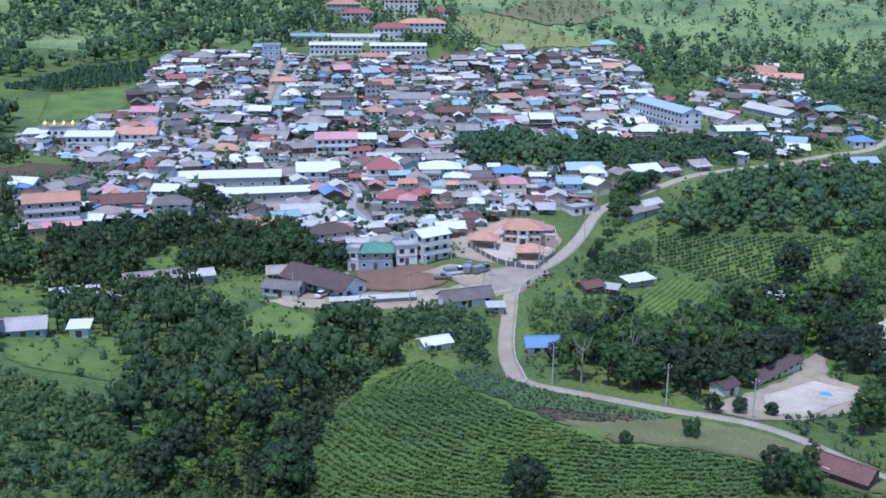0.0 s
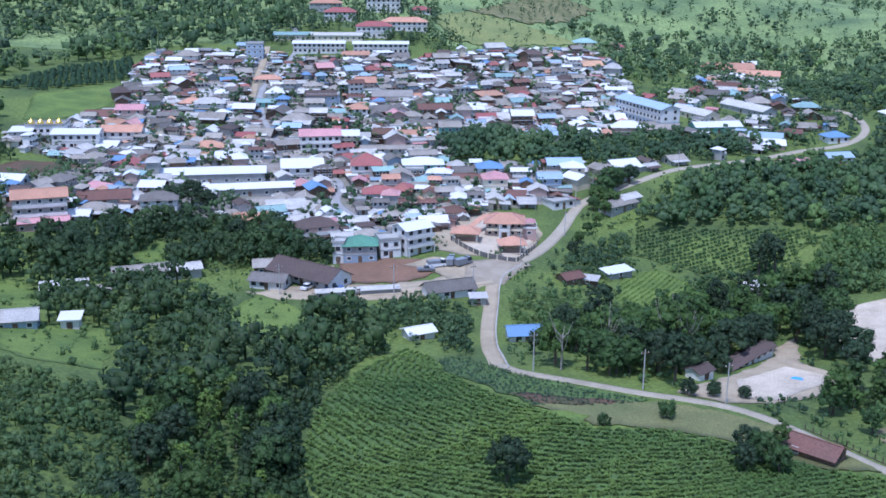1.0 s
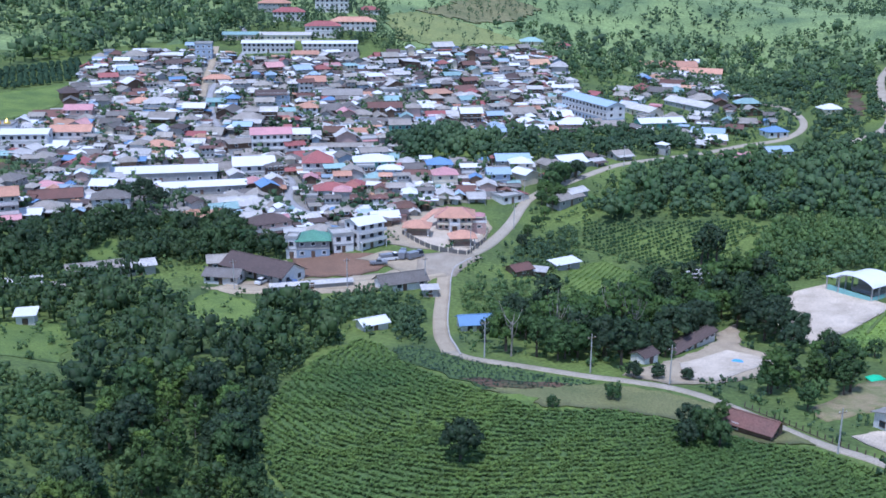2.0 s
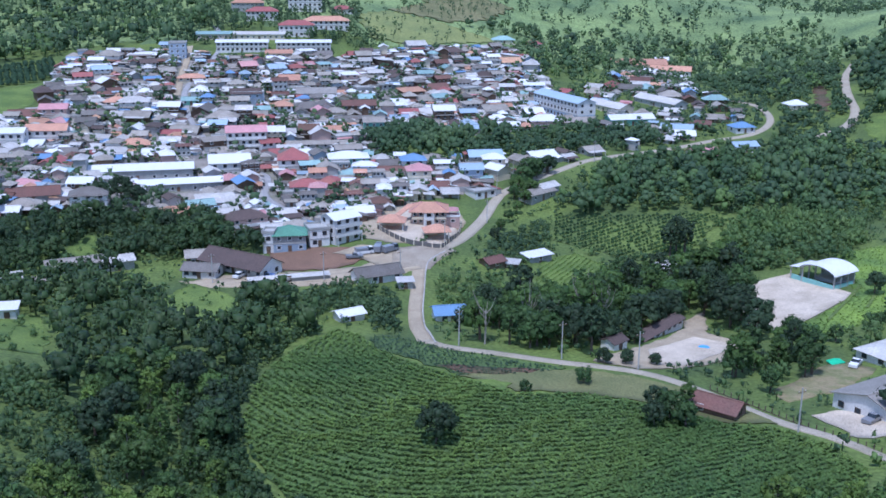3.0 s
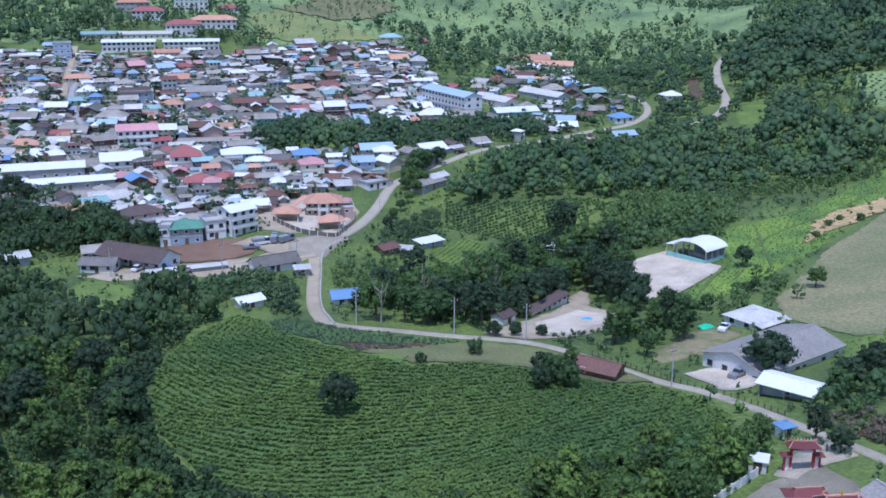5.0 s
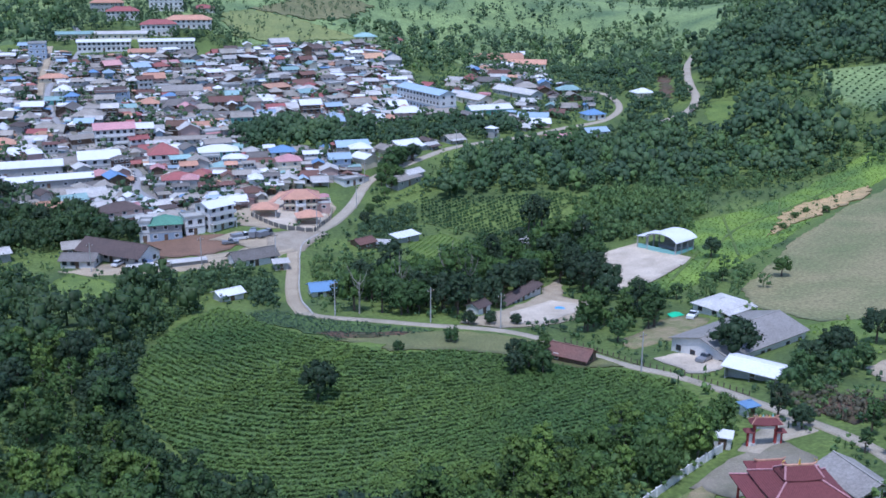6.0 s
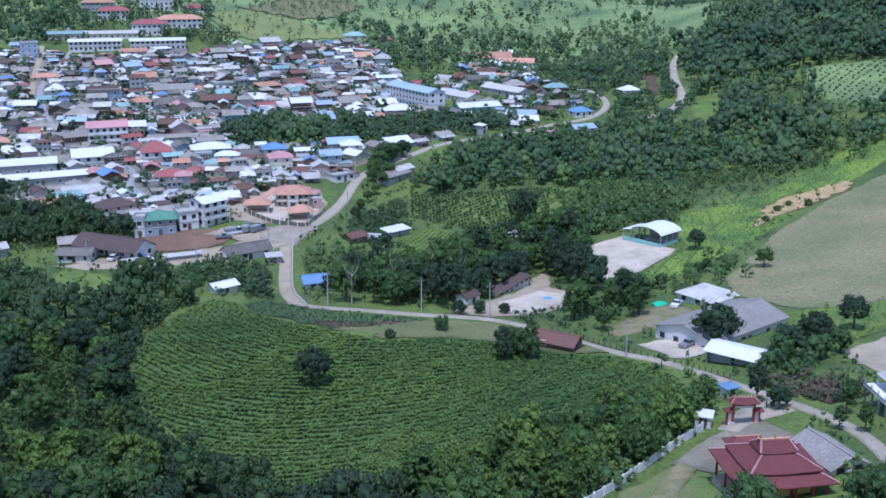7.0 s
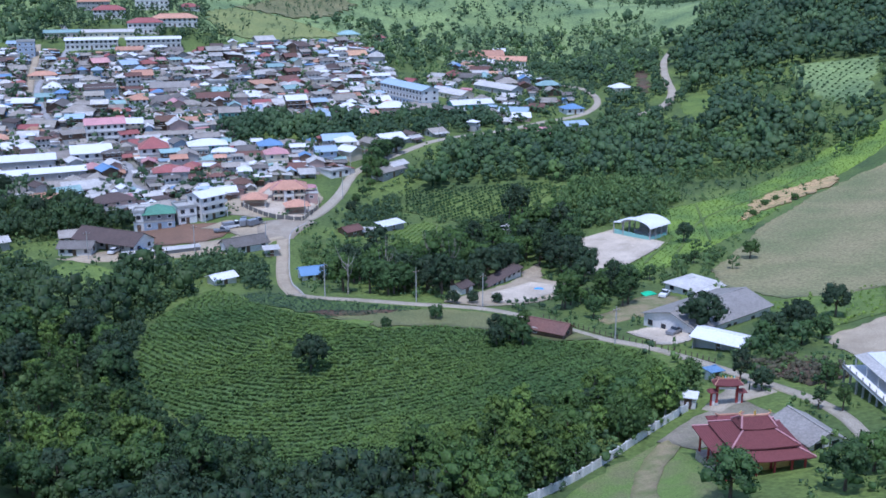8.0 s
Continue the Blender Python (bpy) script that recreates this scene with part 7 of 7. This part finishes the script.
tree("shrub", 32.3, 168.6, 1.0, "small round bush on the dry verge", 0)
tree("shrub", 44.6, 172.5, 1.25, "small round bush on the dry verge", 0)
for q, kind, v in (((55, 158, 0.85), "round", 2), ((58.5, 151.0, 0.8), "round", 0), ((53, 152, 0.75), "round", 2), ((61.0, 158.5, 0.62), "tall", 2), ((56.5, 154, 0.8), "round", 0)):
    tree(kind, q[0], q[1], q[2], "green tree beside the farm shed", v, "trees beside the farm shed")
tree("round", 99.5, 150, 1.25, "dark round tree in front of the warehouse", 2)
tree("round", 147, 214, 0.8, "slender tree at the fallow field's edge", 3)
tree("round", 140, 242, 1.0, "dark round tree beside the sport court", 2)
tree("tall", 87, 111, 0.8, "dark conical tree beside the temple gate", 1)
tree("round", 88.5, 106, 0.7, "dark green tree beside the temple gate", 2)
for q in ((57, 186.5, 1.3), (63.5, 186.8, 1.0), (52, 186, 1.2)):
    tree("shrub", q[0], q[1], q[2], "round bush beside the ball court", 2)
tree("round", 59.6, 64.0, 1.05, "grey-green tree before the temple", 0)
tree("round", 74.0, 60.0, 1.05, "grey-green tree beside the temple", 0)
tree("round", 81.5, 64.5, 0.9, "grey-green tree beside the temple", 3)
woods("bamboo_clumps", scatter([(116, 290), (122, 284), (136, 286), (150, 298), (164, 312), (166, 322), (148, 322), (134, 312), (122, 302)], 4.2, 82), "leaf_scrub", "bright green bamboo clumps in the valley", 104, (1.3, 2.6), 9, 14, 0.75, 1.3, 0.6)
for q in ((92.5, 221, 1.5), (97, 226, 1.4), (95, 210, 1.1), (98, 217, 1.35), (93, 231, 1.3), (78.5, 226, 1.2)):
    tree("round", q[0], q[1], q[2], "big spreading dark tree between the courts", 2, "dark trees between the courts")
for q in ((98, 290, 1.2), (102, 288, 1.35), (101, 293, 1.1)):
    tree("tall", q[0], q[1], q[2], "tall dark tree at the valley plot", 1, "tall dark trees at the plot")
for q in ((112, 205, 0.6), (104, 202, 0.8), (100, 196, 0.7), (98, 188, 0.6), (91, 186, 0.7), (84, 184, 0.6), (82, 170, 0.8)):
    tree("round", q[0], q[1], q[2], "grey-green tree on the farm slope", None, "trees on the farm slope")
for q in ((116, 140, 1.0), (121, 146, 0.9), (108, 136, 0.9), (131, 148, 1.1), (112, 131, 0.8), (118, 133, 0.75), (104, 132, 0.8)):
    tree("round", q[0], q[1], q[2], "dark green tree behind the white shed", 2 if q[2] > 0.85 else 0, "trees behind the white shed")
for q in ((178, 268), (190, 281), (198, 287), (204, 284)):
    tree("shrub", q[0], q[1], 1.0, "straggly bush on the bare bank", 1)
for q in ((126, 213), (131, 217)):
    tree("round", q[0], q[1], 0.55, "small round tree at the rice field's edge", 0)
for q in ((49, 317, 0.55), (53, 326, 0.6), (57, 334, 0.7), (61, 342, 0.8), (64, 349, 0.9), (60, 352, 1.0), (63, 357, 1.1), (66, 364, 1.2), (70, 369, 1.0), (75, 373, 1.1), (58, 347, 0.8)):
    tree("round", q[0], q[1], q[2], "dark green tree overhanging the road's bend", None, "trees at the road's bend")
woods("lawn_scrub", scatter(LAWN + [(62, 306), (48, 280), (40, 284)], 1.9, 93, roads=[(ROAD, 3.6)]), "leaf_wood", "low dark bushes on the bank beside the road", 94, (0.5, 1.6), 6, 12, 0.8, 0.8, 0.3)
tree("round", 45, 303, 0.7, "dark round bush beside the road", 2)
for q in ((-77, 338, 1.5), (-83, 330, 1.3), (-72, 334, 1.2), (-56, 306, 1.2), (-48, 309, 1.0)):
    tree("round", q[0], q[1], q[2], "large dark tree at the village's edge", 2)

# bushes and rank grass wherever the valley is left to itself
VALLEY = [(-150, 200), (-130, 330), (-60, 330), (-10, 306), (6, 306), (8, 290), (20, 292), (40, 318), (60, 350), (110, 400), (180, 440), (230, 445), (300, 372), (240, 318), (170, 270), (140, 250), (112, 276), (98, 236), (104, 212),
          (120, 206), (134, 166), (118, 138), (112, 106), (90, 60), (40, 50), (30, 100), (60, 140), (80, 150), (60, 184), (20, 200), (-6, 222), (-24, 190), (-22, 150)]
wild = free(scatter(VALLEY, 4.8, 63, CLEAR + [CROP, DARK_CROP, RICE, WEST_WOOD, VINE_SLOPE, [(107.8, 257.5), (126, 264.5), (135, 242.7), (103.3, 214.6), (97, 220.8)], APRON, COFFEE, VEG, LAWN, FARM_YARD, [(84, 155), (96, 168), (130, 190), (140, 172), (120, 140), (100, 140)],
                    [(-24, 288), (5, 290), (24, 290), (24, 268), (8, 264), (-24, 266)], [(-46, 268), (-40, 258), (0, 258), (20, 268), (20, 274)], [(20, 177), (32, 179), (46, 180), (58, 176), (73, 160), (66, 153), (43, 167), (31, 168)],
                    [(40, 60), (38, 78), (52, 88), (72, 102), (86, 102), (80, 84), (66, 60)], [(84, 155), (91, 160), (100, 150), (93, 141), (86, 142)], [(118, 133), (140, 142), (150, 128), (121, 114), (114, 113)],
                    [(118, 158), (127, 168), (137, 170), (158, 168), (142, 145), (124, 140)]], roads=[(ROAD, 4.2), (LANE, 3.0)]), 0.2)
woods("wild_scrub", wild[0::2], "leaf_scrub", "rank bushes and tall weeds in the valley", 17, (0.6, 1.9), 3, 8, 1.1, 0.8, 0.3)
woods("wild_scrub", wild[1::2], "leaf_wood", "low dark bushes in the valley", 18, (0.7, 2.0), 3, 8, 1.1, 0.8, 0.3)

school = free(scatter([(-92, 600), (-60, 596), (0, 598), (16, 580), (24, 612), (8, 640), (12, 700), (-40, 705), (-88, 700)], 6.5, 64), 0.3)
woods("school_trees", school, "leaf_wood", "dark green trees between the school blocks", 19, (1.8, 3.4), 7, 12)
east_hill = free(scatter([(108, 600), (130, 565), (150, 612), (186, 668), (218, 655), (230, 600), (215, 520), (232, 505), (300, 610), (340, 660), (340, 770), (200, 770), (125, 730), (70, 690), (98, 664)], 10.0, 65), 0.5)
woods("east_hill_trees", east_hill[0::2], "leaf_wood", "dark green trees on the slope behind the eastern houses", 20, (2.0, 4.8), 8, 8, smooth=True)
woods("east_hill_trees", east_hill[1::2], "leaf_scrub", "lighter green trees on the slope behind the eastern houses", 21, (1.6, 4.0), 8, 8, smooth=True)

fringe = free(scatter([(166, 314), (186, 326), (210, 336), (232, 338), (256, 330), (300, 372), (304, 378), (280, 347), (252, 334), (230, 344), (216, 354), (186, 339), (166, 327)], 3.8, 66), 0.5)
woods("forest_fringe", fringe, "leaf_scrub", "light green bushes along the forest's edge", 22, (1.2, 2.6), 7, 14, 0.7, 1.1, 0.5)
bank = scatter([(128, 206), (150, 228), (172, 253), (206, 287), (230, 302), (234, 310), (204, 292), (168, 256), (140, 232), (122, 210)], 4.2, 67, [BANK])
woods("dike_scrub", free(bank, 0.3), "leaf_scrub", "weeds and bushes on the dike between two fields", 23, (0.3, 1.0), 4, 9, 1.0, 0.8, 0.3)
for q in (((118, 222), (140, 250)), ((148, 240), (168, 290)), ((172, 260), (200, 308)), ((132, 230), (160, 268), (196, 296), (240, 326))):
    ribbon("rice_dike", q, 0.9, "meadow", "low grassy dike in the rice field", category="dike", lift=0.35, drop=0.5)

gap = free(scatter([(60, 398), (72, 446), (98, 472), (112, 466), (150, 442), (166, 452), (142, 434), (100, 406), (72, 392)], 5.0, 68, roads=TRACKS), 0.2)
hill_way = [([(212, 446), (225, 453), (248, 482), (264, 527), (280, 562), (301, 597)], 3.6)]
gap += free(scatter([(190, 462), (215, 500), (200, 560), (215, 640), (240, 610), (300, 605), (262, 520), (262, 480), (230, 440), (208, 430)], 5.8, 69, [[(228, 489), (236, 484), (252, 518), (257, 540), (248, 534), (236, 512)]], roads=TRACKS + hill_way), 0.5)
woods("roadside_trees", gap, "leaf_wood", "green trees between the road and the eastern houses", 24, (1.2, 3.6), 8, 8, smooth=True)
dots = [p for k, c in enumerate(CLEAR) for p in scatter(c, 4.5, 70 + k, jitter=0.5)]
woods("clearing_bushes", free(dots, 0.3), "leaf_scrub", "small bushes dotted over the clearings", 25, (0.3, 1.2), 4, 9, 1.0, 0.8, 0.3)

knoll = scatter([(8, 677), (31, 700), (62, 690), (94, 662), (70, 642), (38, 620), (16, 624)], 11, 90, jitter=0.5)
knoll += scatter([(30, 705), (60, 760), (100, 812), (125, 790), (100, 735), (68, 695)], 9, 91, jitter=0.5)
woods("knoll_trees", free(knoll, 0.5), "leaf_wood", "scattered small trees on the grassy hillside", 92, (0.9, 2.2), 5, 10, 0.9, 1.3, 3.2)

tufts = scatter(BANK, 3.6, 96, jitter=0.5)[::2]
woods("bank_tufts", tufts, "leaf_scrub", "weeds on the bare earth bank", 97, (0.4, 1.1), 4, 9, 1.0, 0.8, 0.3)
